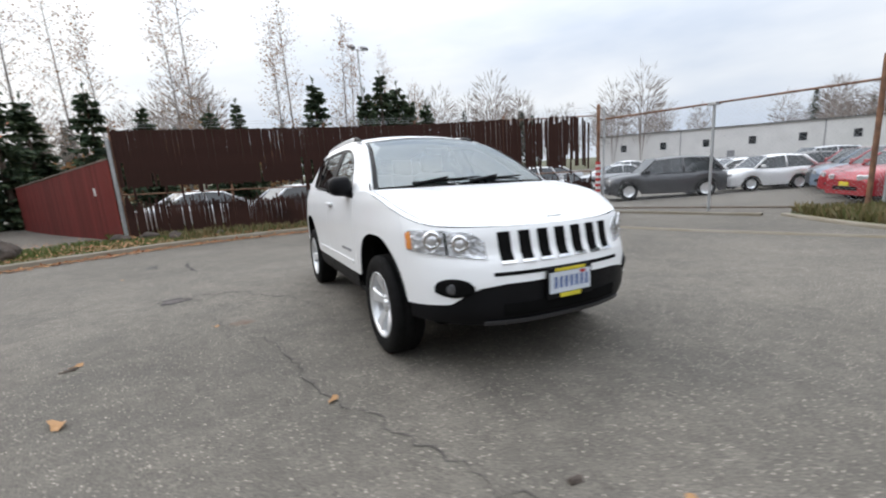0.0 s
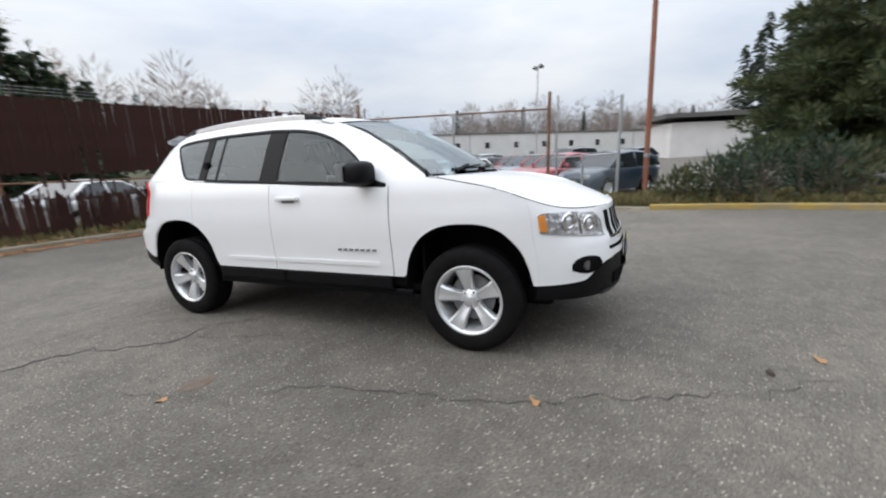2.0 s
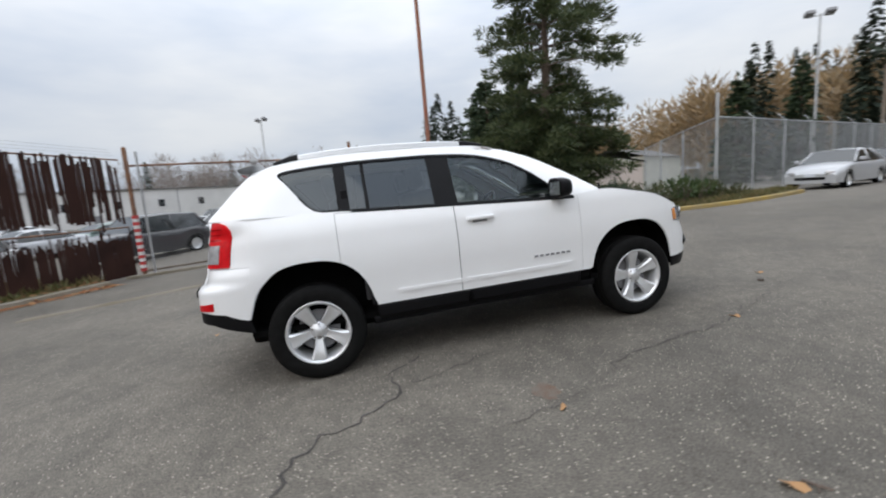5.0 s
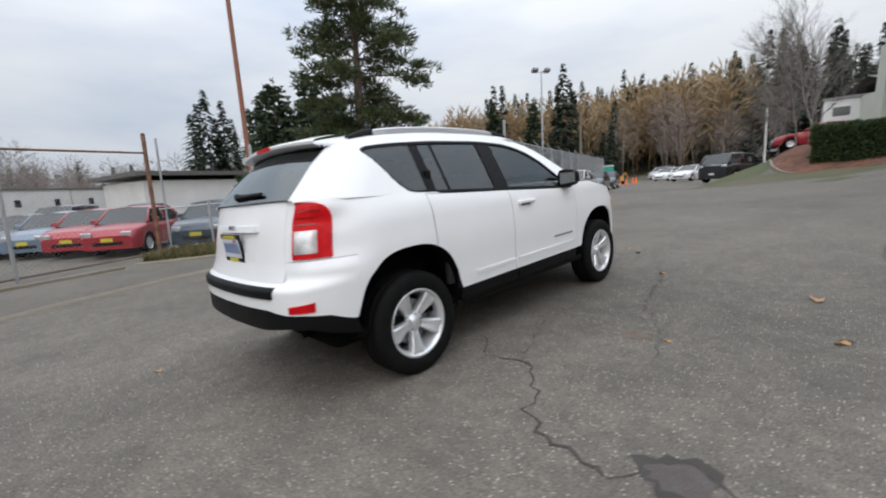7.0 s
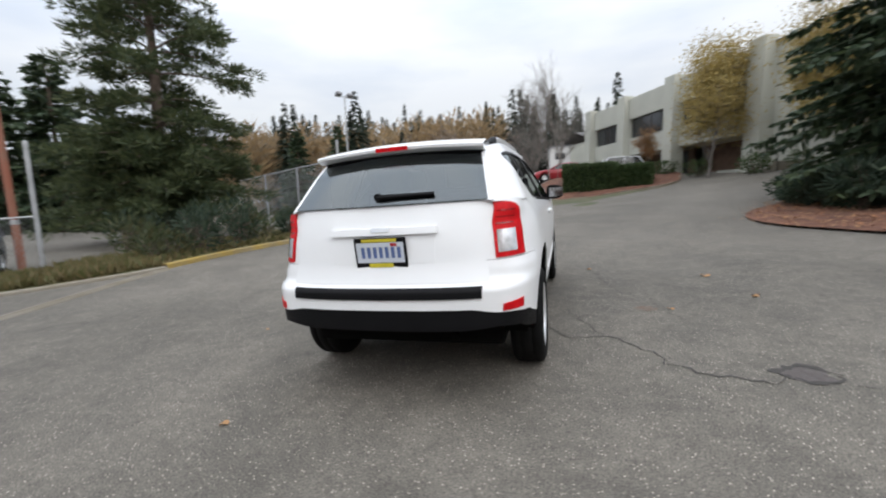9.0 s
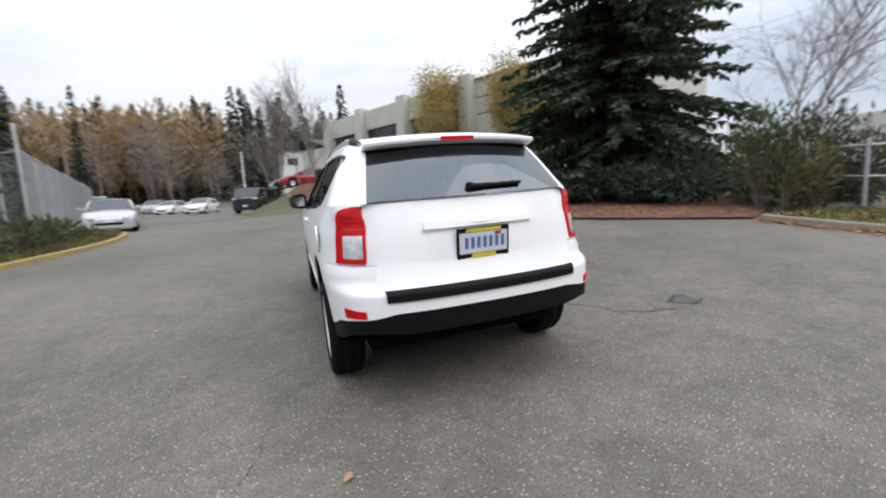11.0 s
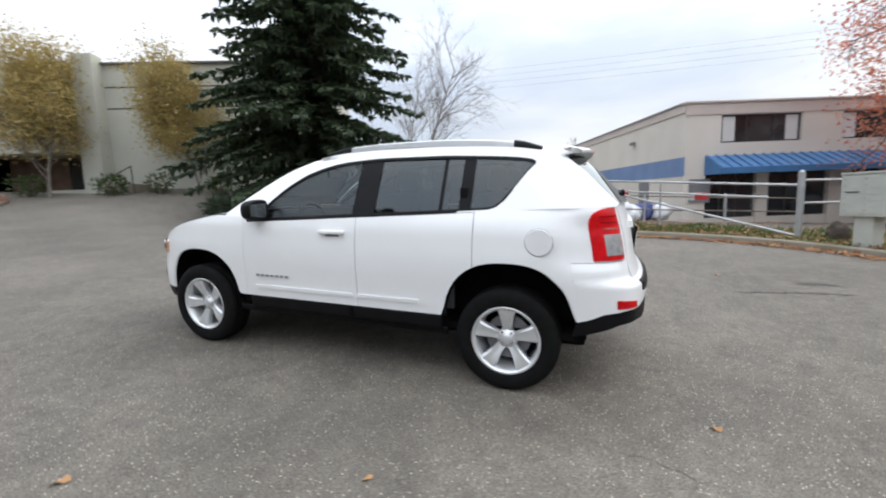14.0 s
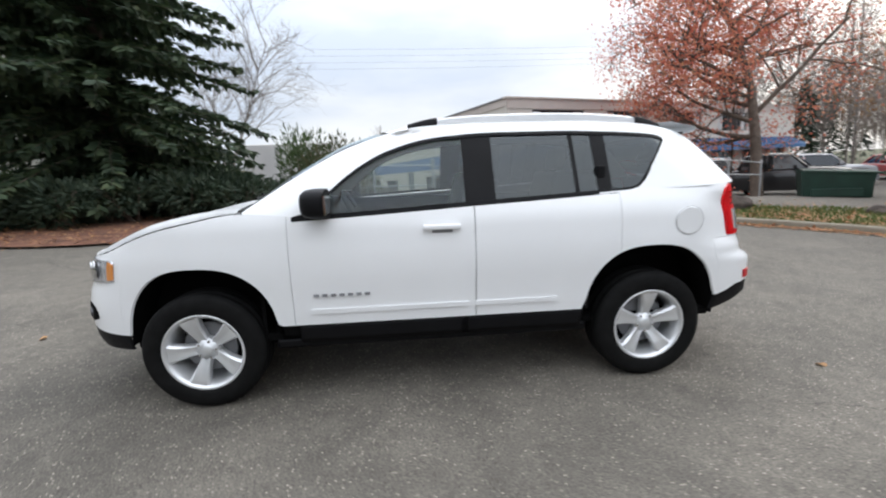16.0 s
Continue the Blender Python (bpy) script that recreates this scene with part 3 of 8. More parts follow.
def rg_point(u, v, out=0.0):
    """The tailgate's glass and frame: v from its foot to the roof."""
    za = 1.20 + 0.305 * v
    yd = interp(za, [1.2, 1.29, 1.41, 1.505], [-1.95, -1.86, -1.74, -1.62])
    xa = cabin(yd, za).x
    k = 1 - u**2
    return Vector((u * xa, yd - 0.075 * k - out, za + 0.02 * v * k))


def roof_point(u, v):
    """v from the header (0) to the tail (1)."""
    f, r = ws_point(u, 1.0), rg_point(u, 1.0)
    y = f.y + (r.y - f.y) * v
    ye = 0.22 + (-1.62 - 0.22) * v
    ze = roof_edge(ye)
    xe = cabin(ye, ze).x
    crown = 0.040 + 0.018 * math.sin(math.pi * v)
    zc = ze + crown * (1 - abs(u) ** 2.6)
    if v < 0.12:
        zc += (f.z - zc) * (1 - v / 0.12) ** 2
    if v > 0.9:
        zc += (r.z + 0.02 * (1 - u * u) - zc) * ((v - 0.9) / 0.1) ** 2
    return Vector((u * xe, y, zc))


def hood_point(u, v, out=0.0):
    """The bonnet and wing tops: v from the nose (0) to the scuttle (1)."""
    # edge along the wing
    s0, s1 = 0.0, s_at(1.06)
    ye = 2.0 + (1.06 - 2.0) * v
    se = s_at(min(ye, 2.1)) if v > 0 else s_at(2.0)
    e = skin(se, belt_top(plan_y(se)))
    c0 = skin(0.0, belt_top(2.25))
    yc = c0.y + (1.19 - c0.y) * v
    zc = interp(v, [0, 0.08, 0.2, 0.4, 0.7, 1.0], [c0.z, c0.z + 0.036, c0.z + 0.078, 1.015, 1.075, 1.112])
    k = abs(u)
    x = u * e.x
    y = e.y + (yc - e.y) * (1 - k**2.2)
    z = e.z + (zc - e.z) * (1 - k**3.0)
    bulge = 0.018 * math.exp(-((k - 0.62) / 0.12) ** 2) * math.sin(math.pi * min(1, v * 1.02))
    return Vector((x, y, z + bulge + out))


def grid(f, us, vs):
    return sheet([[f(u, v) for u in us] for v in vs])


def nose_plate(u0, u1, z0, z1, out, n=14, rear=False, zfun=None):
    """A strip lying on the nose or tail between x from u0 to u1 and heights z0 to z1."""
    rows = []
    end = PS[-1]

    def s_x(x):
        lo, hi = (0, PS[6]) if not rear else (PS[-6], end)
        for _ in range(30):
            m = (lo + hi) / 2
            if (plan_x(m) < abs(x)) != rear:
                lo = m
            else:
                hi = m
        return lo
    for i in range(n + 1):
        x = u0 + (u1 - u0) * i / n
        s = s_x(x)
        a, b = (z0, z1) if zfun is None else zfun(i / n)
        rows.append([Vector((math.copysign(p.x, x), p.y, p.z)) for p in (skin(s, a + (b - a) * j / 6, out) for j in range(7))])
    return rows


def solid_strip(rows, inward):
    """Closes a strip of rows to a body: inward is the way and depth of its back."""
    bm = sheet(rows)
    r = bmesh.ops.extrude_face_region(bm, geom=bm.faces[:])
    for v in [g for g in r["geom"] if isinstance(g, bmesh.types.BMVert)]:
        v.co += Vector(inward)
    return bm


def number_plate(name, parent, at, label):
    p = part(name, boxed(-0.165, 0.165, -0.006, 0.006, -0.09, 0.09, 0.004), M["black_plastic"], parent, label, at=at)
    part("plate_face", boxed(-0.150, 0.150, -0.0095, -0.006, -0.058, 0.062), M["plate_white"], p)
    for k in range(7):
        x = -0.118 + k * 0.038
        part("plate_bar", boxed(x, x + 0.021, -0.0115, -0.0095, -0.03, 0.036), M["plate_blue"], p)
    part("frame_strip", boxed(-0.075, 0.075, -0.0115, -0.008, -0.086, -0.062), M["plate_yellow"], p)
    part("frame_strip", boxed(-0.11, 0.11, -0.0105, -0.007, 0.066, 0.084), M["plate_yellow"], p)
    part("plate_sticker", boxed(0.07, 0.11, -0.0115, -0.0095, 0.040, 0.058), M["red_paint"], p)


def build_car():
    car = thing("parked_suv", "white compact sport utility car parked on the tarmac yard", "car", at=SLOPE.copy())
    W = M["car_white"]
    low = lambda s: max(white_low(s), arch(plan_y(s)))
    top = lambda s: belt_top(plan_y(s))
    gap = 0.0028
    cuts = {"f": s_at(0.80), "b": s_at(-0.235), "r": s_at(-1.10), "nb": s_at(1.745), "rb": s_at(-1.75)}
    # front end: bumper skin in one piece round the nose, up to the lamps and grille
    hood_gap = lambda s: top(s) - 0.004
    part("front_bumper", shell(full_rows(cuts["nb"], low, hood_gap, 22)), W, car, smooth=True, sharp=45)
    for m in (1, -1):
        part("front_wing", shell(side_rows(cuts["f"] - gap, cuts["nb"] + 0.002, low, hood_gap, 16, m)), W, car, smooth=True, sharp=45)
        fd = part("front_door", shell(side_rows(cuts["f"] + gap, cuts["b"] - gap, lambda s: 0.47, lambda s: dlo_low(plan_y(s)) - 0.012 if plan_y(s) < 0.78 else top(s), 16, m)), W, car, smooth=True, sharp=45)
        rd = part("rear_door", shell(side_rows(cuts["b"] + gap, cuts["r"] - gap, low, lambda s: dlo_low(plan_y(s)) - 0.012, 16, m)), W, car, smooth=True, sharp=45)
        part("quarter_panel", shell(side_rows(cuts["r"] + gap, cuts["rb"], lambda s: max(low(s), 0.0), lambda s: min(top(s), dlo_low(plan_y(s)) - 0.0) if plan_y(s) > -1.2 else top(s), 16, m)), W, car, smooth=True, sharp=45)
        # door handles, mouldings and sills
        for d, y in ((fd, -0.045), (rd, -0.83)):
            if d is rd:
                continue
            part("door_handle", boxed(0.893 * m - 0.016, 0.893 * m + 0.022, y - 0.105, y + 0.105, 0.99, 1.018, 0.010), W, d, "white door handle")
            # grey slab stands in for the soft shading of the white handle cup
            part("handle_cup", boxed(0.884 * m - 0.004, 0.884 * m + 0.004, y - 0.06, y + 0.055, 0.972, 0.990, 0.002), M["lamp_grey"], d)
        for d, ya, yb in ((fd, 0.70, -0.19), (rd, -0.23, -0.72)):
            part("moulding", solid_strip(side_rows(s_at(ya), s_at(yb), lambda s: 0.535, lambda s: 0.562, 2, m, 0.008), (-0.01 * m, 0, 0)), W, d)
            part("door_foot", shell(side_rows(s_at(ya + 0.08), s_at(yb - (0.0 if ya > 0 else 0.2)), lambda s: max(0.36, arch(plan_y(s))), lambda s: 0.468, 4, m, -0.006)), M["black_plastic"], d, "black lower door cladding", smooth=True)
        for k in range(7):
            part("badge_bar", boxed(0.892 * m - 0.004, 0.892 * m + 0.004, 0.655 - k * 0.047, 0.655 - k * 0.047 + 0.028, 0.636, 0.651), M["lamp_grey"], fd)
        part("sill", shell(side_rows(s_at(0.92), s_at(-0.92), lambda s: 0.325, lambda s: 0.37, 4, m, -0.02)), M["black_plastic"], car, smooth=True)
        # black lips of the wheel arches
        for c in (WH, -WH):
            rows = []
            for i in range(49):
                a = math.pi * i / 48
                dy, dz = math.cos(a), math.sin(a)
                yy = c + 0.435 * (0.93 if c > 0 and dy > 0 else 1.0) * math.copysign(abs(dy) ** 0.8, dy)
                zz = 0.345 + (0.506 - (0.025 if c > 0 else 0)) * dz ** 0.8 if dz > 0 else 0.345
                zz = max(zz, 0.38)
                sq = skin(s_at(yy), zz)
                inn = Vector((sq.x, c + (yy - c) * 0.985, 0.345 + (zz - 0.345) * 0.985))
                rows.append([Vector(((sq.x - 0.010) * m, yy, zz)), Vector(((sq.x - 0.03) * m, inn.y, inn.z)), Vector(((sq.x - 0.30) * m, inn.y, inn.z))])
            part("arch_liner", sheet(rows), M["dark"], car, "black wheel arch liner", smooth=True)
        if m == -1:
            # filler flap
            bm = bmesh.new()
            lathe(bm, [(0.001, 0.004), (0.078, 0.004), (0.082, 0.0), (0.082, -0.01)], 40)
            part("filler_flap", bm, W, car, "round white filler flap", smooth=True, sharp=40, at=pose(-0.888, -1.515, 0.985, 0, 0, 178))
            bm = bmesh.new()
            lathe(bm, [(0.083, 0.0015), (0.0855, 0.0015)], 40)
            part("flap_gap", bm, M["lamp_grey"], car, at=pose(-0.888, -1.515, 0.985, 0, 0, 178))
    # lower black fascias
    part("front_skirt", shell(full_rows(s_at(1.735), lambda s: black_low(s), lambda s: white_low(s) - 0.003, 8, out=-0.004)), M["black_plastic"], car, "black lower bumper", smooth=True, sharp=50)
    part("skid_strip", solid_strip(nose_plate(-0.52, 0.52, 0.332, 0.356, 0.012), (0, -0.02, 0)), M["skid"], car, "grey skid strip", smooth=True, sharp=40)
    part("lower_intake", solid_strip(nose_plate(-0.42, 0.42, 0.385, 0.455, 0.004), (0, -0.01, 0)), M["dark"], car)
    part("rear_skirt", shell(full_rows(s_at(-1.752), lambda s: max(black_low(s), 0.0), lambda s: white_low(s) - 0.003, 8, True, -0.004)), M["black_plastic"], car, "black lower rear bumper", smooth=True, sharp=50)
    # rear bumper and tailgate
    part("rear_bumper", shell(full_rows(cuts["rb"] + 0.001, lambda s: max(white_low(s), arch(plan_y(s))), lambda s: 0.862, 16, True)), W, car, smooth=True, sharp=45)
    pad = part("step_pad", solid_strip(nose_plate(-0.595, 0.595, 0.672, 0.735, 0.010, rear=True), (0, 0.05, 0)), M["black_plastic"], car, "black ribbed step pad", smooth=True, sharp=35)
    part("rear_corner", shell(full_rows(cuts["rb"], lambda s: 0.8645, top, 10, True)), W, car, smooth=True, sharp=45)
    tg = part("tailgate", shell([[Vector((p.x, p.y - 0.006, p.z)) for p in r] for r in nose_plate(-0.63, 0.63, 0.752, 1.195, 0.0, 30, True)]), W, car, smooth=True, sharp=45)
    part("trim_bar", solid_strip(nose_plate(-0.36, 0.36, 1.035, 1.075, 0.03, 10, True), (0, 0.04, 0)), W, tg, "white number plate trim", smooth=True, sharp=30)
    part("badge_plate", solid_strip(nose_plate(-0.06, 0.06, 1.055, 1.078, 0.036, 6, True), (0, 0.01, 0)), M["chrome"], tg)
    part("plate_recess", solid_strip(nose_plate(-0.34, 0.34, 0.865, 1.03, 0.0075, 10, True), (0, 0.006, 0)), W, tg, smooth=True, sharp=30)
    number_plate("number_plate", tg, pose(0, -2.084, 0.935, 5), "framed number plate with yellow strips")
    # tail lamps wrap from the side round to the tailgate
    for m in (1, -1):
        s0, s1 = s_at(-1.925), s_at(-2.09)
        lz0, lz1 = 0.876, 1.185
        f0 = lambda s: lz0
        f1 = lambda s: interp((s - s0) / (s1 - s0), [0, 0.04, 0.14, 0.3, 0.5, 0.8, 1.0], [1.075, 1.105, 1.138, 1.165, 1.180, lz1, lz1])
        tl = part("tail_lamp", shell(side_rows(s0, s1, f0, f1, 14, m, 0.012), 0.03), M["lens_red"], car, "red tail lamp with clear lower lens", smooth=True, sharp=40)
        sa, sb = s0 + (s1 - s0) * 0.36, s0 + (s1 - s0) * 0.93
        part("reverse_lens", shell(side_rows(sa, sb, lambda s: 0.905, lambda s: 1.03, 6, m, 0.016), 0.01), M["lens_clear"], tl, "clear reversing lens", smooth=True, sharp=40)
        for k in range(3):
            z = 1.06 + k * 0.036
            part("lamp_rib", shell(side_rows(sa, sb, lambda s: z, lambda s: z + 0.006, 2, m, 0.0145), 0.004), mat("dark red lens %d" % k, (0.25, 0.004, 0.006), 0.2, coat=1.0) if "rr" not in M else M["rr"], tl)
        part("rear_reflector", shell(side_rows(s_at(-1.975), s_at(-2.08), lambda s: 0.592, lambda s: 0.645 - 0.10 * (s - s_at(-1.975)), 4, m, 0.006), 0.01), M["lens_red"], car, "red bumper reflector", smooth=True, sharp=40)
        # head lamp with amber corner
        sa, sb = s_at(1.795), s_at(2.118)
        g0 = lambda s: interp((s - sa) / (sb - sa), [0, 1], [0.762, 0.706])
        g1 = lambda s: min(belt_top(plan_y(s)) - 0.006, interp((s - sa) / (sb - sa), [0, 0.06, 0.5, 0.86, 1], [0.862, 0.876, 0.872, 0.855, 0.80]))
        hl = part("head_lamp", shell(side_rows(sa, sb, g0, g1, 10, m, 0.008), 0.03), M["lamp_housing"], car, "clear head lamp with amber corner", smooth=True, sharp=40)
        sc = sa + (sb - sa) * 0.09
        part("indicator", shell(side_rows(sa, sc, lambda s: g0(s) + 0.01, lambda s: g1(s) - 0.006, 6, m, 0.012), 0.01), M["lens_amber"], hl, "amber indicator", smooth=True, sharp=40)
        for t, zb, rb in ((0.40, 0.818, 1.0), (0.72, 0.795, 0.92)):
            q = skin(sa + (sb - sa) * t, zb, 0.010)
            turn_ = Matrix.Translation((q.x * m, q.y, q.z)) @ pose(0, 0, 0, 0, 0, 90 - 34 * m) @ Matrix.Scale(rb, 4)
            bm = bmesh.new()
            lathe(bm, [(0.030, 0.002), (0.036, 0.010), (0.050, 0.009), (0.054, 0.0)], 28)
            part("lamp_bowl", bm, M["chrome"], hl, smooth=True, at=turn_)
            bm = bmesh.new()
            lathe(bm, [(0.001, 0.013), (0.016, 0.011), (0.026, 0.005), (0.031, 0.0)], 24)
            part("lamp_lens", bm, M["lens_clear"], hl, smooth=True, at=turn_)
        part("lamp_divider", solid_strip(side_rows(sa + (sb - sa) * 0.55, sa + (sb - sa) * 0.575, lambda s: g0(s) + 0.008, lambda s: g1(s) - 0.008, 4, m, 0.012), (0, -0.006, 0)), M["chrome"], hl)
        # fog lamp in its dark pocket
        sa2, sb2 = s_at(1.925), s_at(2.075)
        pk = part("fog_pocket", shell(side_rows(sa2, sb2, lambda s: 0.530 - 0.028 * math.sin(math.pi * (s - sa2) / (sb2 - sa2)), lambda s: 0.562 + 0.045 * math.sin(math.pi * (s - sa2) / (sb2 - sa2)) ** 0.5, 6, m, 0.004), 0.01), M["dark"], car, "dark fog lamp pocket", smooth=True)
        q = skin(sa2 + (sb2 - sa2) * 0.45, 0.550, 0.006)
        bm = bmesh.new()
        lathe(bm, [(0.001, 0.003), (0.024, 0.003), (0.030, 0.0), (0.030, -0.02)], 24)
        part("fog_lamp", bm, M["lens_dark"], pk, smooth=True, sharp=40, at=Matrix.Translation((q.x * m, q.y, q.z)) @ pose(0, 0, 0, 0, 0, 90 - 25 * m))
        # mirrors
        ms = part("wing_mirror", mirror_mesh(m), M["black_plastic"], car, "black wing mirror", smooth=True)
        part("mirror_arm", tubed(((0.80 * m, 0.66, 1.10), (0.90 * m, 0.66, 1.13), 0.035, 0.03)), M["black_plastic"], ms)
        part("mirror_glass", boxed(min(0.865 * m, 1.015 * m), max(0.865 * m, 1.015 * m), 0.560, 0.567, 1.105, 1.205, 0.0), M["chrome"], ms)
    # grille slots
    for k in range(7):
        x = (k - 3) * 0.122
        rows = nose_plate(x - 0.036, x + 0.036, 0.690, 0.848, 0.003, 4)
        part("grille_slot", solid_strip(rows, (0, -0.004, 0)), M["dark"], car, "dark grille slot", smooth=False)
        part("slot_trim", solid_strip(nose_plate(x - 0.044, x + 0.044, 0.678, 0.693, 0.012, 4), (0, -0.02, 0)), M["chrome"], car)
    part("bumper_slit", solid_strip(nose_plate(-0.46, 0.46, 0.612, 0.632, 0.003), (0, -0.004, 0)), M["dark"], car)
    number_plate("number_plate", car, pose(0, 2.196, 0.540, 0, 0, 180), "framed number plate on the front bumper")
    part("bonnet_badge", boxed(-0.05, 0.05, 2.062, 2.074, 0.905, 0.915, 0.003), M["alloy"], car)
    # bonnet
    us, vs = list(np.linspace(-1, 1, 49)), list(np.linspace(0, 1, 30))
    part("bonnet", grid(lambda u, v: hood_point(u, v, 0.002), us, vs), W, car, smooth=True)
    for m in (1, -1):
        rows = [[hood_point(m * (k + d), v, 0.0035) for d in (-0.004, 0.004)] for v, k in ((v, interp(v, [0, 0.25, 1], [0.93, 0.95, 0.965])) for v in np.linspace(0.12, 1, 30))]
        part("bonnet_gap", sheet(rows), M["interior_dark"], car)
        part("windscreen_wiper", wiper_mesh(m), M["black_plastic"], car, "black windscreen wiper")
    part("scuttle", sheet([[Vector((u * 0.80, 1.185 - 0.13 * u * u - d * 0.12, 1.118 - 0.02 * u * u + (0.004 - 0.01 * d))) for d in (0, 0.5, 1)] for u in np.linspace(-1, 1, 24)]), M["black_plastic"], car, smooth=True)
    # glass and cabin
    us = list(np.linspace(-0.965, 0.965, 31))
    part("windscreen", grid(lambda u, v: ws_point(u, 0.02 + 0.95 * v), us, list(np.linspace(0, 1, 16))), M["glass_screen"], car, "clear windscreen", smooth=True)
    rim = [[ws_point(u, v, 0.001) for u in (0.93, 0.955, 0.98, 1.0)] for v in np.linspace(0, 1, 20)]
    for m in (1, -1):
        part("screen_trim", sheet([[Vector((p.x * m, p.y, p.z)) for p in r[:3]] for r in rim]), M["black_plastic"], car, smooth=True)
        # pillars and roof rail, round the side glass
        part("cant_rail", cant_mesh(m), W, car, smooth=True, sharp=40)
        part("rear_pillar", pillar_mesh(m), W, car, smooth=True, sharp=40)
        g1 = part("front_side_glass", sheet(cab_rows(0.72, -0.19, lambda y: dlo_low(y) + 0.012, lambda y: dlo_top(y) - 0.012, 8, m, -0.010)), M["glass_clear"], car, "clear side window", smooth=True)
        part("rear_side_glass", sheet(cab_rows(-0.36, -1.0, lambda y: dlo_low(y) + 0.012, lambda y: dlo_top(y) - 0.012, 8, m, -0.010)), M["glass_tint"], car, "dark tinted side window", smooth=True)
        part("quarter_glass", sheet(cab_rows(-1.06, -1.445, lambda y: dlo_low(y) + 0.005, lambda y: dlo_top(y) - 0.006, 10, m, -0.006, 0.01)), M["glass_tint"], car, "dark tinted quarter window", smooth=True)
        part("centre_pillar", solid_strip(cab_rows(-0.19, -0.365, lambda y: dlo_low(y) - 0.005, lambda y: dlo_top(y) + 0.004, 6, m, -0.004, 0.05), (-0.03 * m, 0, 0)), M["black_plastic"], car, "gloss black pillar", smooth=True, sharp=40)
        part("rear_pillar_trim", solid_strip(cab_rows(-0.985, -1.068, lambda y: dlo_low(y) - 0.005, lambda y: dlo_top(y) + 0.004, 6, m, -0.004, 0.04), (-0.03 * m, 0, 0)), M["black_plastic"], car, smooth=True, sharp=40)
        part("window_bar", solid_strip(cab_rows(-0.845, -0.87, lambda y: dlo_low(y) + 0.01, lambda y: dlo_top(y) - 0.01, 6, m, -0.008, 0.02), (-0.01 * m, 0, 0)), M["black_plastic"], car)
        part("pillar_latch", boxed(0.76 * m - 0.02, 0.76 * m + 0.015, -1.035, -0.985, 1.20, 1.315, 0.008), M["black_plastic"], car, at=None)
        for nm, lo_, hi_ in (("window_seal", lambda y: dlo_low(y) - 0.008, lambda y: dlo_low(y) + 0.014), ("window_seal", lambda y: dlo_top(y) - 0.013, lambda y: dlo_top(y) + 0.006)):
            part(nm, solid_strip(cab_rows(0.775, -1.455, lo_, hi_, 2, m, 0.001), (-0.012 * m, 0, 0)), M["black_plastic"], car, smooth=True, sharp=40)
        # roof rails
        pts = [(-0.02, 0.0), (-0.12, 0.030), (-0.35, 0.044), (-0.75, 0.048), (-1.12, 0.040), (-1.34, 0.022), (-1.42, 0.0)]
        bm = bmesh.new()
        prev = None
        for i in range(33):
            y = 0.10 + (-1.46 - 0.10) * i / 32
            h = interp(y, [-1.46, -1.36, -1.1, -0.7, -0.3, 0.0, 0.10], [0.0, 0.018, 0.026, 0.03, 0.026, 0.018, 0.0])
            z = roof_edge(y)
            x = cabin(y, z).x - 0.028
            ring = [bm.verts.new(((x + dx) * m, y, z + 0.014 + dz)) for dx, dz in ((-0.018, 0.0), (-0.015, h), (0.0, h + 0.008), (0.015, h), (0.018, -0.008))]
            if prev:
                for a in range(4):
                    bm.faces.new((prev[a], prev[a + 1], ring[a + 1], ring[a]))
            prev = ring
        rail = part("roof_rail", bm, M["alloy"], car, "silver roof rail with black feet", smooth=True, sharp=50)
        for ya, yb in ((0.12, -0.06), (-1.30, -1.48)):
            bm = bmesh.new()
            prev = None
            for i in range(7):
                y = ya + (yb - ya) * i / 6
                h = interp(y, [-1.48, -1.36, -1.2, -0.2, -0.02, 0.12], [0.002, 0.022, 0.028, 0.028, 0.02, 0.002])
                z = roof_edge(y)
                x = cabin(y, z).x - 0.028
                ring = [bm.verts.new(((x + dx) * m, y, z + 0.014 + dz)) for dx, dz in ((-0.022, 0.0), (-0.018, h + 0.003), (0.0, h + 0.012), (0.018, h + 0.003), (0.022, -0.010))]
                if prev:
                    for a in range(4):
                        bm.faces.new((prev[a], prev[a + 1], ring[a + 1], ring[a]))
                prev = ring
            part("rail_foot", bm, M["black_plastic"], rail, "black rail foot", smooth=True)
    part("roof", grid(roof_point, list(np.linspace(-1, 1, 33)), list(np.linspace(0, 1, 41))), W, car, smooth=True)
    part("tailgate_glass", grid(lambda u, v: rg_point(u, 0.02 + v * 0.93, 0.002), list(np.linspace(-0.965, 0.965, 25)), list(np.linspace(0, 1, 10))), M["glass_rear"], tg, "dark tinted tailgate window", smooth=True)
    for m in (1, -1):
        part("glass_frame", sheet([[rg_point(m * u, v, 0.0) for u in (0.955, 0.97, 0.985, 1.0)] for v in np.linspace(0, 1, 12)]), W, tg, smooth=True)
    # spoiler with its brake lamp
    bm = sheet([[Vector((u * (0.572 + 0.008 * t), -1.56 - 0.165 * t - 0.055 * (1 - u * u), 1.565 + 0.022 * (1 - u * u) - 0.01 * t - dz)) for u in np.linspace(-1, 1, 25)] for t, dz in ((0, -0.012), (0.5, 0.0), (0.9, 0.008), (1.0, 0.018), (0.98, 0.035), (0.7, 0.055), (0.3, 0.06))])
    sp = part("spoiler", bm, W, tg, "white roof spoiler", smooth=True, sharp=50)
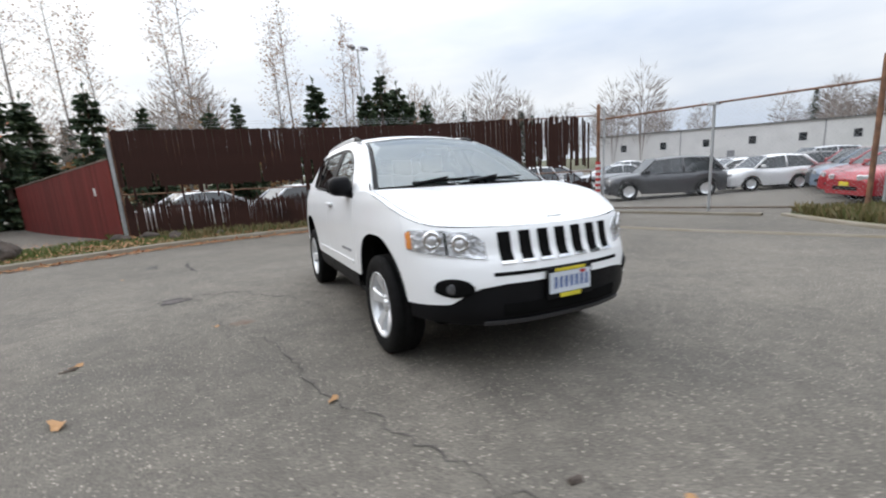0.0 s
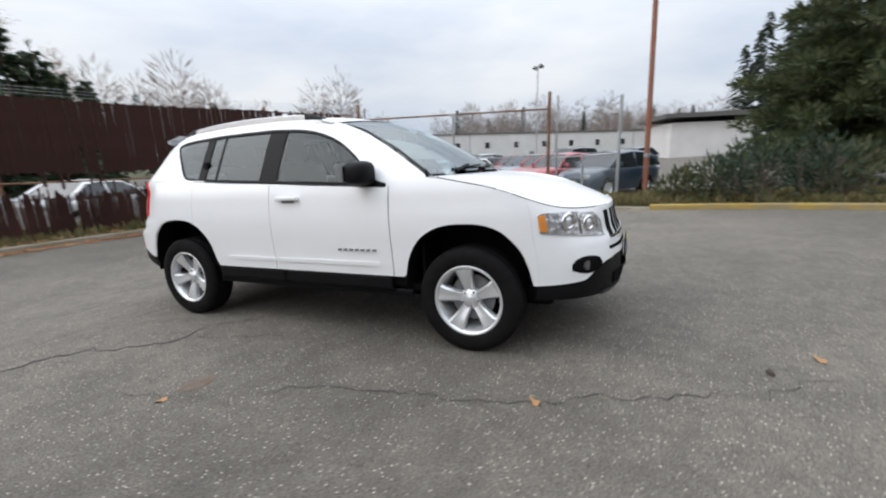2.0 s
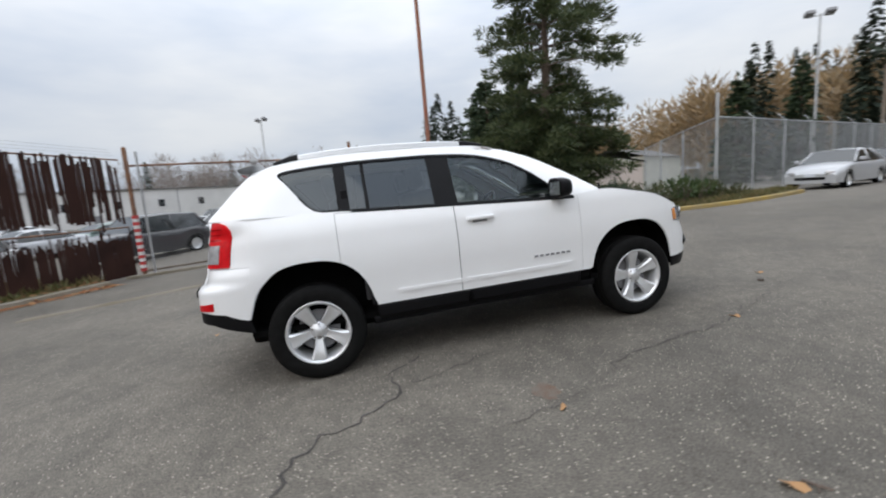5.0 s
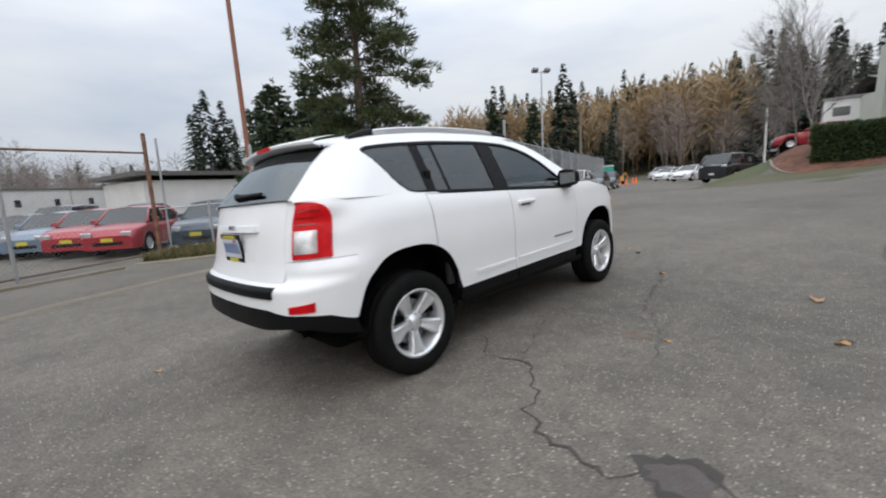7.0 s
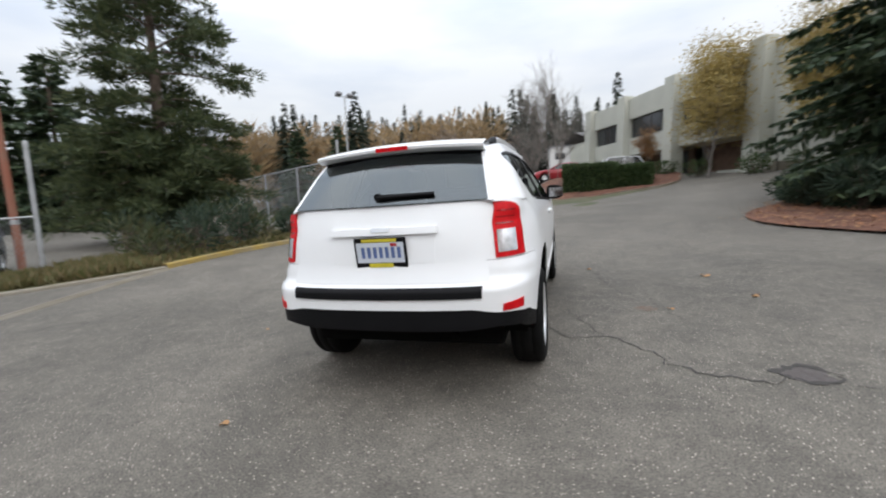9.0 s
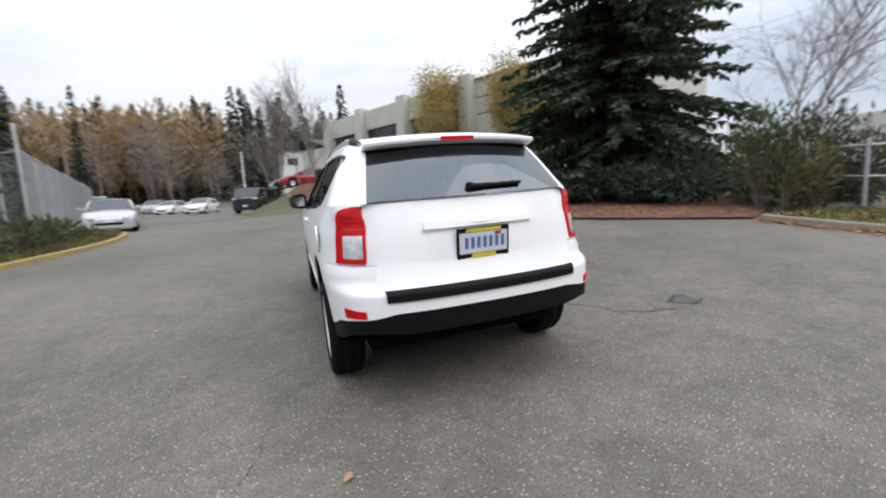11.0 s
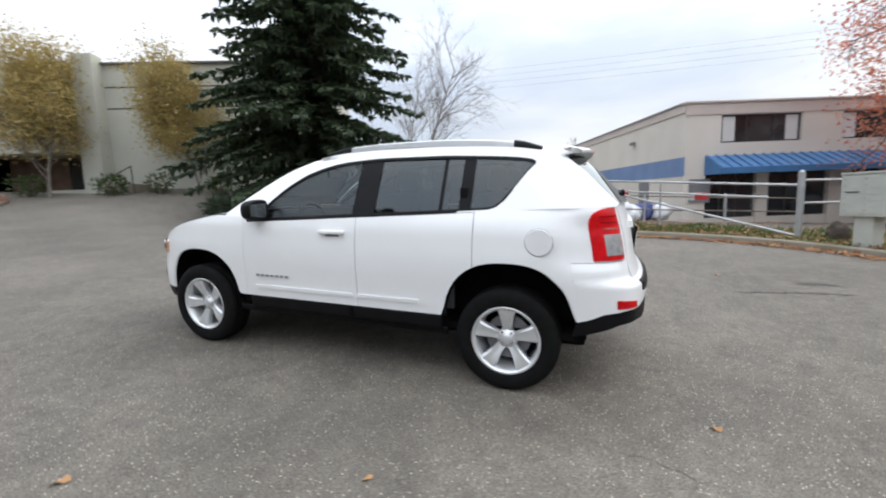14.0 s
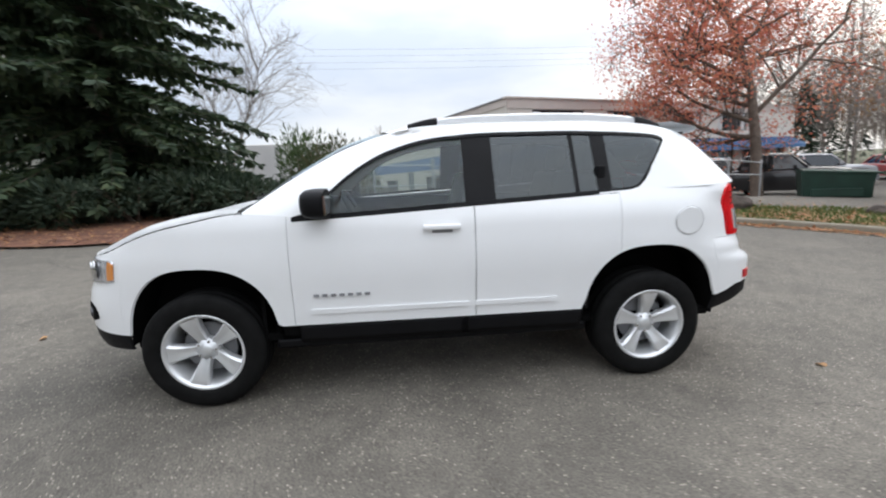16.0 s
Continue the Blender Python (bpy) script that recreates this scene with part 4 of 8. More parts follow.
    part("brake_lamp", sheet([[Vector((u * 0.11, -1.7305 - 0.055 * (1 - (u * 0.18) ** 2) - 0.004, 1.573 - dz)) for u in np.linspace(-1, 1, 9)] for dz in (0.010, 0.036)]), M["lens_red"], sp, "red high brake lamp")
    # black sheet for the dark trim and the shade under the spoiler
    part("spoiler_shade", sheet([[Vector((u * 0.56, -1.655 - 0.06 * (1 - u * u) + t * 0.02, 1.515 - t * 0.05)) for u in np.linspace(-1, 1, 15)] for t in (0, 0.4, 1)]), M["black_plastic"], tg, smooth=True)
    part("rear_wiper", rear_wiper_mesh(), M["black_plastic"], tg, "black rear wiper")
    # underbody, interior
    part("underbody", boxed(-0.66, 0.66, -1.80, 1.80, 0.27, 0.40, 0.05), M["dark"], car)
    for m in (1, -1):
        part("side_lining", side_lining(m), M["dark"], car)
        for c in (WH, -WH):
            part("inner_wing", boxed(0.55 * m - 0.01, 0.55 * m + 0.01, c - 0.46, c + 0.46, 0.30, 0.90), M["dark"], car)
    for nm, bx in (("floor_pan", (-0.80, 0.80, -1.75, 1.0, 0.36, 0.40)), ("bulkhead", (-0.80, 0.80, 0.98, 1.0, 0.40, 1.05)), ("radiator", (-0.50, 0.50, 1.75, 1.95, 0.35, 0.86)), ("rear_bulkhead", (-0.66, 0.66, -1.82, -1.80, 0.40, 1.10))):
        part(nm, boxed(*bx), M["dark"], car)
    part("exhaust", tubed(((0.35, -1.86, 0.34), (0.35, -1.6, 0.34), 0.028, 0.028)), M["dark"], car)
    interior(car)
    build_wheels(car)
    # every pane faces outwards
    for ob in car.children_recursive:
        if ob.type == "MESH" and any(s.material and s.material.name in ("clear car glass", "windscreen glass", "privacy glass", "privacy glass of the tailgate") for s in ob.material_slots):
            if sum(p.normal.dot(p.center - Vector((0, -0.3, 0.8))) for p in ob.data.polygons) < 0:
                ob.data.flip_normals()
    part("aerial", tubed(((0.80, 1.05, 1.11), (0.80, 1.045, 1.16), 0.009, 0.006), n=6), M["black_plastic"], car)
    return car


def mirror_mesh(m):
    bm = bmesh.new()
    bmesh.ops.create_uvsphere(bm, u_segments=20, v_segments=12, radius=1.0)
    for v in bm.verts:
        x, y, z = v.co
        x, y, z = (math.copysign(abs(c) ** 0.62, c) for c in (x, y, z))
        if y < -0.35:
            y = -0.35
        v.co = Vector(((0.925 + 0.088 * x) * m, 0.605 + 0.105 * y * (1 - 0.15 * x), 1.155 + 0.078 * z * (1 - 0.12 * x)))
    return bm


def wiper_mesh(m):
    bm = bmesh.new()
    a = ws_point(0.62 if m > 0 else 0.02, 0.03, 0.012)
    b = ws_point(-0.12 if m > 0 else -0.66, 0.075, 0.014)
    tube(bm, a, b, 0.011, 0.007, 6)
    c = a.lerp(b, 0.5)
    tube(bm, a + Vector((0.0, 0.03, -0.01)), c + Vector((0, 0.01, 0.02)), 0.014, 0.009, 6)
    return bm


def rear_wiper_mesh():
    """The arm lies along its blade, close over the glass."""
    bm = bmesh.new()
    limb_pts = [rg_point(u, 0.17 + 0.02 * u, 0.022) for u in (-0.04, 0.12, 0.30, 0.50)]
    for a, b in zip(limb_pts, limb_pts[1:]):
        tube(bm, a, b, 0.013, 0.012, 6)
    tube(bm, limb_pts[0] + Vector((0, 0.01, 0)), limb_pts[0] + Vector((0, -0.012, 0)), 0.026, 0.022, 10)
    tube(bm, limb_pts[0], limb_pts[2], 0.018, 0.012, 6)
    return bm


def cant_mesh(m):
    """White frame over the side windows, from the windscreen pillar's foot to the tail."""
    return solid_strip(cab_rows(1.05, -1.62, lambda y: dlo_top(y) if y < 0.78 else max(1.06, belt_top(y) - 0.03), lambda y: max(roof_edge(y), (dlo_top(y) + 0.02) if y < 0.78 else 0), 6, m), (-0.02 * m, 0, -0.006))


def pillar_mesh(m):
    """White pillar behind the quarter window, down to the body."""
    return solid_strip(cab_rows(-0.98, -1.945, lambda y: belt_top(y) - 0.012, lambda y: max(belt_top(y) - 0.011, min(roof_edge(y), dlo_low(y) if y > -1.458 else 9)), 14, m, 0.001, 0.008), (-0.02 * m, 0, 0))


def side_lining(m):
    """Dark lining behind the body's gaps on one side."""
    rows = []
    for i in range(60):
        y = 1.0 - i * (2.50 / 59)
        lo = max(0.40, arch(y, 0.44, 0.49) if abs(abs(y) - WH) < 0.44 else 0)
        rows.append([(0.84 * m, y, lo), (0.845 * m, y, max(lo + 0.01, 0.7)), (0.83 * m, y, 1.0), (0.80 * m, y, 1.07)])
    return sheet(rows)


def interior(car):
    for x, y in ((-0.37, 0.0), (0.37, 0.0), (-0.28, -0.70), (0.28, -0.70)):
        if True:
            seat = part("seat", boxed(x - 0.25, x + 0.25, y - 0.22, y + 0.30, 0.55, 0.74, 0.06), M["interior_grey"], car, "pale grey cloth seat", smooth=True)
            part("seat_back", boxed(x - 0.24, x + 0.24, -0.06, 0.08, 0.0, 0.60, 0.05, Matrix.Translation((0, y - 0.24, 0.68)) @ pose(0, 0, 0, 14)), M["interior_grey"], seat, smooth=True)
            part("head_rest", boxed(x - 0.13, x + 0.13, -0.05, 0.05, 0.0, 0.19, 0.045, Matrix.Translation((0, y - 0.40, 1.28)) @ pose(0, 0, 0, 10)), M["interior_grey"], seat, smooth=True)
    part("dashboard", sheet([[Vector((u * 0.76, y, z)) for y, z in ((1.05, 1.10), (0.85, 1.10), (0.66, 1.075), (0.60, 1.0), (0.62, 0.7), (0.75, 0.5))] for u in np.linspace(-1, 1, 12)]), M["interior_dark"], car, "dark dashboard", smooth=True)
    bm = bmesh.new()
    c = Matrix.Translation((-0.37, 0.47, 1.03)) @ pose(0, 0, 0, 62)
    ring = [[c @ Vector(((0.175 + 0.015 * math.cos(b)) * math.cos(a), (0.175 + 0.015 * math.cos(b)) * math.sin(a), 0.015 * math.sin(b))) for b in np.linspace(0, 2 * math.pi, 7)] for a in np.linspace(0, 2 * math.pi, 33)]
    b2 = sheet(ring)
    sw = part("steering_wheel", b2, M["interior_dark"], car, "dark steering wheel", smooth=True)
    part("wheel_boss", boxed(-0.17, 0.17, -0.045, 0.045, -0.02, 0.01, 0.01, c), M["interior_dark"], sw)
    part("headliner", sheet([[roof_point(u, v) - Vector((0, 0, 0.035)) for u in np.linspace(-0.93, 0.93, 13)] for v in np.linspace(0.02, 0.98, 13)]), M["interior_grey"], car, smooth=True)
    part("rear_view_mirror", boxed(-0.11, 0.11, 0.50, 0.53, 1.40, 1.46, 0.012), M["interior_dark"], car)
    for m in (1, -1):
        part("door_card", boxed(0.80 * m - 0.02, 0.80 * m + 0.02, -0.95, 0.90, 0.5, 1.07, 0.01), M["interior_dark"], car)
        part("inner_pillar", tubed(((0.73 * m, 0.97, 1.13), (0.57 * m, 0.28, 1.50), 0.03, 0.03)), M["interior_grey"], car)
    part("load_cover", boxed(-0.74, 0.74, -1.85, -1.2, 1.0, 1.02), M["interior_dark"], car)


M["rr"] = mat("dark red lens", (0.25, 0.004, 0.006), 0.2, coat=1.0)
build_car()

# ==== plants ====
class Sprays:
    """Collects many small leaf or needle blades into one mesh."""

    def __init__(self, seed):
        self.rows, self.r = [], np.random.default_rng(seed)

    def blade(self, p, d, length, width, flat=None):
        self.rows.append((*p, *d, length, width, *(flat if flat is not None else (0.0, 0.0, 0.0))))

    def mesh(self, name):
        a = np.array(self.rows, dtype=float)
        p, d, ln, wd, fl = a[:, 0:3], a[:, 3:6], a[:, 6:7], a[:, 7:8], a[:, 8:11]
        free = (np.abs(fl).sum(axis=1) == 0)
        fl[free] = self.r.normal(size=(int(free.sum()), 3))
        d = d / np.maximum(1e-9, np.linalg.norm(d, axis=1, keepdims=True))
        side = np.cross(d, fl)
        side /= np.maximum(1e-9, np.linalg.norm(side, axis=1, keepdims=True))
        mid = p + d * ln * 0.45
        v = np.stack((p, mid + side * wd * 0.5, p + d * ln, mid - side * wd * 0.5), axis=1).reshape(-1, 3)
        n = len(p)
        me = bpy.data.meshes.new(name)
        me.vertices.add(n * 4)
        me.vertices.foreach_set("co", v.ravel())
        me.loops.add(n * 4)
        me.loops.foreach_set("vertex_index", np.arange(n * 4, dtype=np.int32))
        me.polygons.add(n)
        me.polygons.foreach_set("loop_start", np.arange(0, n * 4, 4, dtype=np.int32))
        me.update()
        return me


def limb(bm, pts, r0, r1, n=5):
    """A bent tapered limb through the points."""
    k = len(pts) - 1
    prev = None
    for i, p in enumerate(pts):
        p = Vector(p)
        d = (Vector(pts[min(i + 1, k)]) - Vector(pts[max(i - 1, 0)])).normalized()
        q = d.to_track_quat("Z", "Y").to_matrix()
        r = r0 + (r1 - r0) * i / k
        ring = [bm.verts.new(p + q @ Vector((r * math.cos(2 * math.pi * a / n), r * math.sin(2 * math.pi * a / n), 0))) for a in range(n)]
        if prev:
            for a in range(n):
                bm.faces.new((prev[a], prev[(a + 1) % n], ring[(a + 1) % n], ring[a]))
        prev = ring


def conifer(h, rad, seed, clear=0.5, droop=0.25, whorl=0.36, per=8, step=0.16, blade=0.34, bw=0.10, ragged=0.35, power=0.8):
    """Trunk and crown meshes of a spruce: whorls of drooping boughs set with needle sprays."""
    r = np.random.default_rng(seed)
    bm = bmesh.new()
    limb(bm, [(0, 0, -0.2), (0.03, 0, h * 0.3), (0, 0.04, h * 0.7), (0, 0, h)], 0.028 * h, 0.01, 9)
    s = Sprays(seed + 1)
    z = clear
    while z < h - 0.15:
        t = (z - clear) / (h - clear)
        reach = rad * (1 - t) ** power * (0.75 + 0.25 * min(1, t * 6)) + 0.12
        for k in range(max(4, int(per * (1 - 0.4 * t)))):
            a = r.uniform(0, 2 * math.pi)
            ln = reach * r.uniform(1 - ragged, 1.08)
            up = 0.25 * (t - 0.35)
            pts = []
            for i in range(6):
                u = i / 5
                pts.append((math.cos(a) * ln * u, math.sin(a) * ln * u, z + ln * (up * u - droop * u * u + 0.13 * droop * u**4 * 2)))
            limb(bm, pts, 0.012 + 0.02 * (1 - t), 0.004, 3)
            nst = max(3, int(ln / step))
            for i in range(nst):
                u = 0.12 + 0.88 * (i + r.random()) / nst
                q = [np.interp(u, np.linspace(0, 1, 6), [p[c] for p in pts]) for c in range(3)]
                out = np.array((math.cos(a), math.sin(a), -droop * u * 1.2))
                sd = np.array((-math.sin(a), math.cos(a), 0.0))
                w = blade * (0.6 + 0.6 * (1 - u)) * (0.7 + 0.3 * min(1, ln / 2))
                for sg in (-1, 1):
                    s.blade(q, out * r.uniform(0.4, 0.9) + sd * sg * r.uniform(0.5, 1.1) + np.array((0, 0, r.uniform(-0.45, 0.12))), w * r.uniform(0.8, 1.4), bw * r.uniform(0.8, 1.3), np.array((0, 0, 1.0)) + r.normal(size=3) * 0.35)
                s.blade(q, out + np.array((0, 0, r.uniform(-0.6, 0.4))), w, bw, None)
                s.blade(q, (out[0] * 0.3 + r.normal() * 0.35, out[1] * 0.3 + r.normal() * 0.35, -1.0), w * r.uniform(0.7, 1.3), bw * 1.1, None)
        z += whorl * r.uniform(0.7, 1.3)
    for i in range(8):
        s.blade((0, 0, h - 0.3 + 0.04 * i), (r.normal() * 0.5, r.normal() * 0.5, 1), 0.35, 0.08)
    return mesh_of(bm, "trunk", True), s.mesh("crown")


def branches(seed, h, spread, levels=4, trunk_r=0.16, fork=0.28, n1=9, up=0.55, twig=1.0):
    """A broadleaf tree's wood; gives the bmesh and the twig tips with their directions."""
    r = np.random.default_rng(seed)
    bm, fine_bm = bmesh.new(), bmesh.new()
    tips = []

    def grow(p, d, ln, rad, lev):
        pts, q, dd = [tuple(p)], np.array(p, float), np.array(d, float)
        for i in range(4):
            dd = dd + r.normal(size=3) * 0.13 + np.array((0, 0, 0.05 * up))
            dd /= np.linalg.norm(dd)
            q = q + dd * ln / 4
            pts.append(tuple(q))
        limb(bm if lev < 2 else fine_bm, pts, rad, rad * (0.5 if lev else 0.3), 7 if lev == 0 else (5 if lev == 1 else 3))
        if lev >= levels:
            tips.append((pts[2], dd))
            tips.append((pts[4], dd))
            return
        kids = n1 if lev == 0 else int(r.integers(3, 6))
        for k in range(kids):
            u = fork + (1 - fork) * (k + r.random()) / kids if lev == 0 else r.uniform(0.25, 1.0)
            o = [np.interp(u * 4, range(5), [a[c] for a in pts]) for c in range(3)]
            a = r.uniform(0, 2 * math.pi)
            tilt = spread * r.uniform(0.7, 1.25)
            x = np.cross(dd, (0.3, 0.2, 1.0) if abs(dd[2]) < 0.9 else (1, 0, 0))
            x /= np.linalg.norm(x)
            y = np.cross(dd, x)
            nd = dd * math.cos(tilt) + (x * math.cos(a) + y * math.sin(a)) * math.sin(tilt)
            nd[2] += up * 0.25
            nd /= np.linalg.norm(nd)
            grow(o, nd, ln * (0.42 if lev == 0 else 0.58) * r.uniform(0.75, 1.2) * (1.25 - 0.6 * u if lev == 0 else 1), rad * (0.42 if lev == 0 else 0.5), lev + 1)
    grow((0, 0, -0.15), (0, 0, 1), h * 0.82, trunk_r, 0)
    return mesh_of(bm, "trunk", True), mesh_of(fine_bm, "branchwork", True), tips


def leafy(tips, seed, per, size, scatter, droop=0.3):
    s = Sprays(seed)
    r = s.r
    for p, d in tips:
        for k in range(int(per * r.uniform(0.3, 1.7))):
            q = np.array(p) + r.normal(size=3) * scatter
            s.blade(q, r.normal(size=3) + np.array((0, 0, -droop)), size * r.uniform(0.6, 1.4), size * 0.6 * r.uniform(0.6, 1.3))
    return s.mesh("leaves")


def tuft_mass(seed, pads, per, blade, bw, up=0.35, crease=0.0):
    """Clumps of blades filling given pads: each (x, y, z, rx, ry, rz)."""
    s = Sprays(seed)
    r = s.r
    for x, y, z, rx, ry, rz in pads:
        for k in range(int(per * max(0.2, rx * ry))):
            d = r.normal(size=3)
            d /= np.linalg.norm(d)
            q = np.array((x, y, z)) + d * np.array((rx, ry, rz)) * r.uniform(0.55, 1.0)
            s.blade(q, d * 0.8 + np.array((0, 0, up)) + r.normal(size=3) * 0.4, blade * r.uniform(0.7, 1.4), bw * r.uniform(0.7, 1.3))
    return s.mesh("leaves")


def tree_thing(name, label, category, trunk, crown, bark, leafm, at, crown_name="crown", group="", crown_label="", twigs=None):
    t = thing(name, label, category, group, at=at)
    obj("trunk", trunk, bark, t)
    if twigs is not None:
        tagged(obj("branchwork", twigs, bark, t), kind="stuff")
    if crown is not None:
        obj(crown_name, crown, leafm, t, crown_label)
    return t


def on(x, y, dz=0.0, rz=0.0, k=1.0):
    return pose(x, y, H(x, y) + dz, 0, 0, rz) @ Matrix.Scale(k, 4)


# ==== kerbs and verges ====
def along(pts, step=0.5, closed=False):
    """Points spaced along a smooth line through the knots (Catmull-Rom)."""
    P = [Vector((*p, 0)) for p in pts]
    out = []
    for i in range(len(P) - 1):
        a, b, c, d = P[max(0, i - 1)], P[i], P[i + 1], P[min(len(P) - 1, i + 2)]
        n = max(1, int((c - b).length / step))
        for j in range(n):
            t = j / n
            out.append(0.5 * ((2 * b) + (c - a) * t + (2 * a - 5 * b + 4 * c - d) * t * t + (3 * b - a - 3 * c + d) * t**3))
    out.append(P[-1])
    return [(p.x, p.y) for p in out]


def offset_line(pts, d):
    """The line moved d metres to its left."""
    out = []
    for i, (x, y) in enumerate(pts):
        a, b = pts[max(0, i - 1)], pts[min(len(pts) - 1, i + 1)]
        tx_, ty_ = b[0] - a[0], b[1] - a[1]
        k = math.hypot(tx_, ty_)
        out.append((x - ty_ / k * d, y + tx_ / k * d))
    return out


def kerb(pts, material, label, height=0.11, width=0.15):
    """Lengths of kerb along a line, the ground's left side behind them."""
    root = thing("kerb", label, "kerb", kind="structure")
    back = offset_line(pts, width)
    r = random.Random(5)
    i = 0
    while i < len(pts) - 1:
        j = min(len(pts) - 1, i + 4)
        rows = []
        for k in range(i, j + 1):
            (x0, y0), (x1, y1) = pts[k], back[k]
            g = 0.006 if k in (i, j) else 0
            z = H(x0, y0) + r.uniform(-0.002, 0.002)
            dx, dy = (x1 - x0) / width, (y1 - y0) / width
            rows.append([(x0, y0, z - 0.05), (x0 + dx * 0.012, y0 + dy * 0.012, z + height - 0.02), (x0 + dx * 0.03, y0 + dy * 0.03, z + height), (x1 - dx * 0.01, y1 - dy * 0.01, z + height + 0.004), (x1, y1, z - 0.05)])
        part("kerb_stone", sheet(rows), material, root, smooth=False)
        i = j
    return back


def verge(name, inner, outer, material, label, lift=0.10, sub=6, category="verge"):
    rows = []
    for (xa, ya), (xb, yb) in zip(inner, outer):
        row = []
        for j in range(sub + 1):
            t = j / sub
            x, y = xa + (xb - xa) * t, ya + (yb - ya) * t
            row.append((x, y, H(x, y) + lift + 0.05 * noise.noise((x * 0.8, y * 0.8, 3)) * min(1, t * 4) * min(1, (1 - t) * 5 + 0.15) - (0.16 if j == sub else 0)))
        rows.append(row)
    return tagged(part(name, sheet(rows), material, smooth=True), label, category, kind="structure")


def scatter_blades(name, area, n, seed, size, material, label, lift, category="grass", width=0.25):
    """Grass blades over an area: a function that gives a random place."""
    s = Sprays(seed)
    for _ in range(n):
        x, y = area(s.r)
        z = H(x, y) + lift + 0.05 * noise.noise((x * 0.8, y * 0.8, 3))
        s.blade((x, y, z - 0.01), (s.r.normal() * 0.45, s.r.normal() * 0.45, 1), size * s.r.uniform(0.5, 1.3), size * width)
    return tagged(obj(name, s.mesh(name), material), label, category, kind="stuff")


def between(inner, outer, t0=0.0, t1=1.0):
    def pick(r):
        i = int(r.integers(0, len(inner) - 1))
        u, t = r.random(), r.uniform(t0, t1)
        a = [inner[i][c] + (inner[i + 1][c] - inner[i][c]) * u for c in (0, 1)]
        b = [outer[i][c] + (outer[i + 1][c] - outer[i][c]) * u for c in (0, 1)]
        return a[0] + (b[0] - a[0]) * t, a[1] + (b[1] - a[1]) * t
    return pick


# south and east edge of the yard, from the gate's near end round to the hydrant
south = along([(-7.4, -6.4), (-4.8, -7.9), (-2.4, -8.6), (0.2, -8.65), (2.9, -8.0), (4.6, -6.9), (6.2, -5.65), (7.1, -4.3), (7.5, -2.2), (7.75, 0.2), (8.1, 1.6)], 0.5)[::-1]
sb = kerb(south, M["kerb"], "low worn concrete kerb along the yard")
south_out = [offset_line(south, 2.0 + 1.3 * smooth01((i - 9) / 5) + 1.1 * smooth01((i - 20) / 4))[i] for i in range(len(south))]
verge("verge", sb, south_out, M["grass"], "grass verge with fallen leaves behind the kerb")
scatter_blades("grass", between(sb, south_out, 0.02, 0.98), 20000, 11, 0.10, M["blade"], "short green grass on the verge", 0.10)
scatter_blades("dry_grass", between(sb[-22:], south_out[-22:], 0.02, 0.9), 5000, 12, 0.22, M["drygrass"], "dry pale grass along the fence foot", 0.10)
# grass field by the red fence
fieldA = [(x, y) for x, y in south_out[20:30]]
verge("lawn", fieldA, [(max(5.2, x + 3.0), -21.0) for x, y in fieldA], M["grass"], "mown lawn by the red fence", sub=14, category="lawn")
scatter_blades("lawn_grass", between(fieldA, [(max(5.2, x + 3.0), -21.0) for x, y in fieldA]), 24000, 13, 0.12, M["blade"], "short lawn grass", 0.10)
# yellow kerb on the west edge
west = along([(-7.35, 2.6), (-7.4, 4.2), (-7.2, 5.7), (-6.8, 7.2), (-6.4, 8.6), (-6.1, 10.2), (-6.2, 12.2), (-6.7, 14.0)], 0.5)
wb = kerb(west, M["kerb_yellow"], "worn yellow painted kerb")
west_out = offset_line(west, 3.5)
verge("verge", wb, west_out, M["grass"], "rough grassy strip behind the yellow kerb")
scatter_blades("weeds", between(wb, west_out, 0.02, 0.98), 9000, 14, 0.2, M["drygrass"], "long weeds behind the yellow kerb", 0.10)
# weedy corner between the low fence and the kerb
corner = along([(-9.75, -1.35), (-9.0, -0.5), (-8.2, 0.6), (-7.5, 1.9), (-7.35, 2.6)], 0.4)
cb = kerb(corner, M["kerb"], "low broken concrete kerb by the gate", 0.06)
corner_out = offset_line(corner, 2.1)
verge("verge", cb, corner_out, M["grass"], "weedy corner beside the gate", lift=0.06)
scatter_blades("weeds", between(cb, corner_out, 0.02, 0.98), 4200, 15, 0.24, M["drygrass"], "dry brown weeds at the fence foot", 0.06)
# mulch bed round the spruce
bed = along([(8.1, 1.7), (6.8, 3.2), (5.7, 4.9), (5.15, 6.3), (5.4, 8.1), (6.4, 9.9), (8.5, 12.2)], 0.5)[::-1]
bed_out = [(12.5 + 0.08 * i, 13.0 - 0.36 * i) for i in range(len(bed))]
verge("bed", bed, bed_out, M["mulch"], "reddish bark mulch bed under the spruce", lift=0.05, sub=10, category="bed")
# island with the hedge
isl = along([(-6.5, 46.0), (-5.0, 38.0), (-3.2, 33.0), (-1.4, 28.5), (-0.6, 24.6), (0.5, 22.6), (2.2, 22.1), (4.2, 22.2), (5.9, 22.1), (7.0, 22.9), (7.7, 25.0), (8.4, 29.0)], 0.6)[::-1]
ib = kerb(isl, M["kerb"], "pale concrete kerb of the planted island", 0.13)
ic = [(max(0.9, min(6.6, x_)), min(40.0, max(28.6, y_))) for x_, y_ in isl]
verge("bed", ib, ic, M["mulch"], "bark mulch slope under the hedge", lift=0.13, sub=14, category="bed")

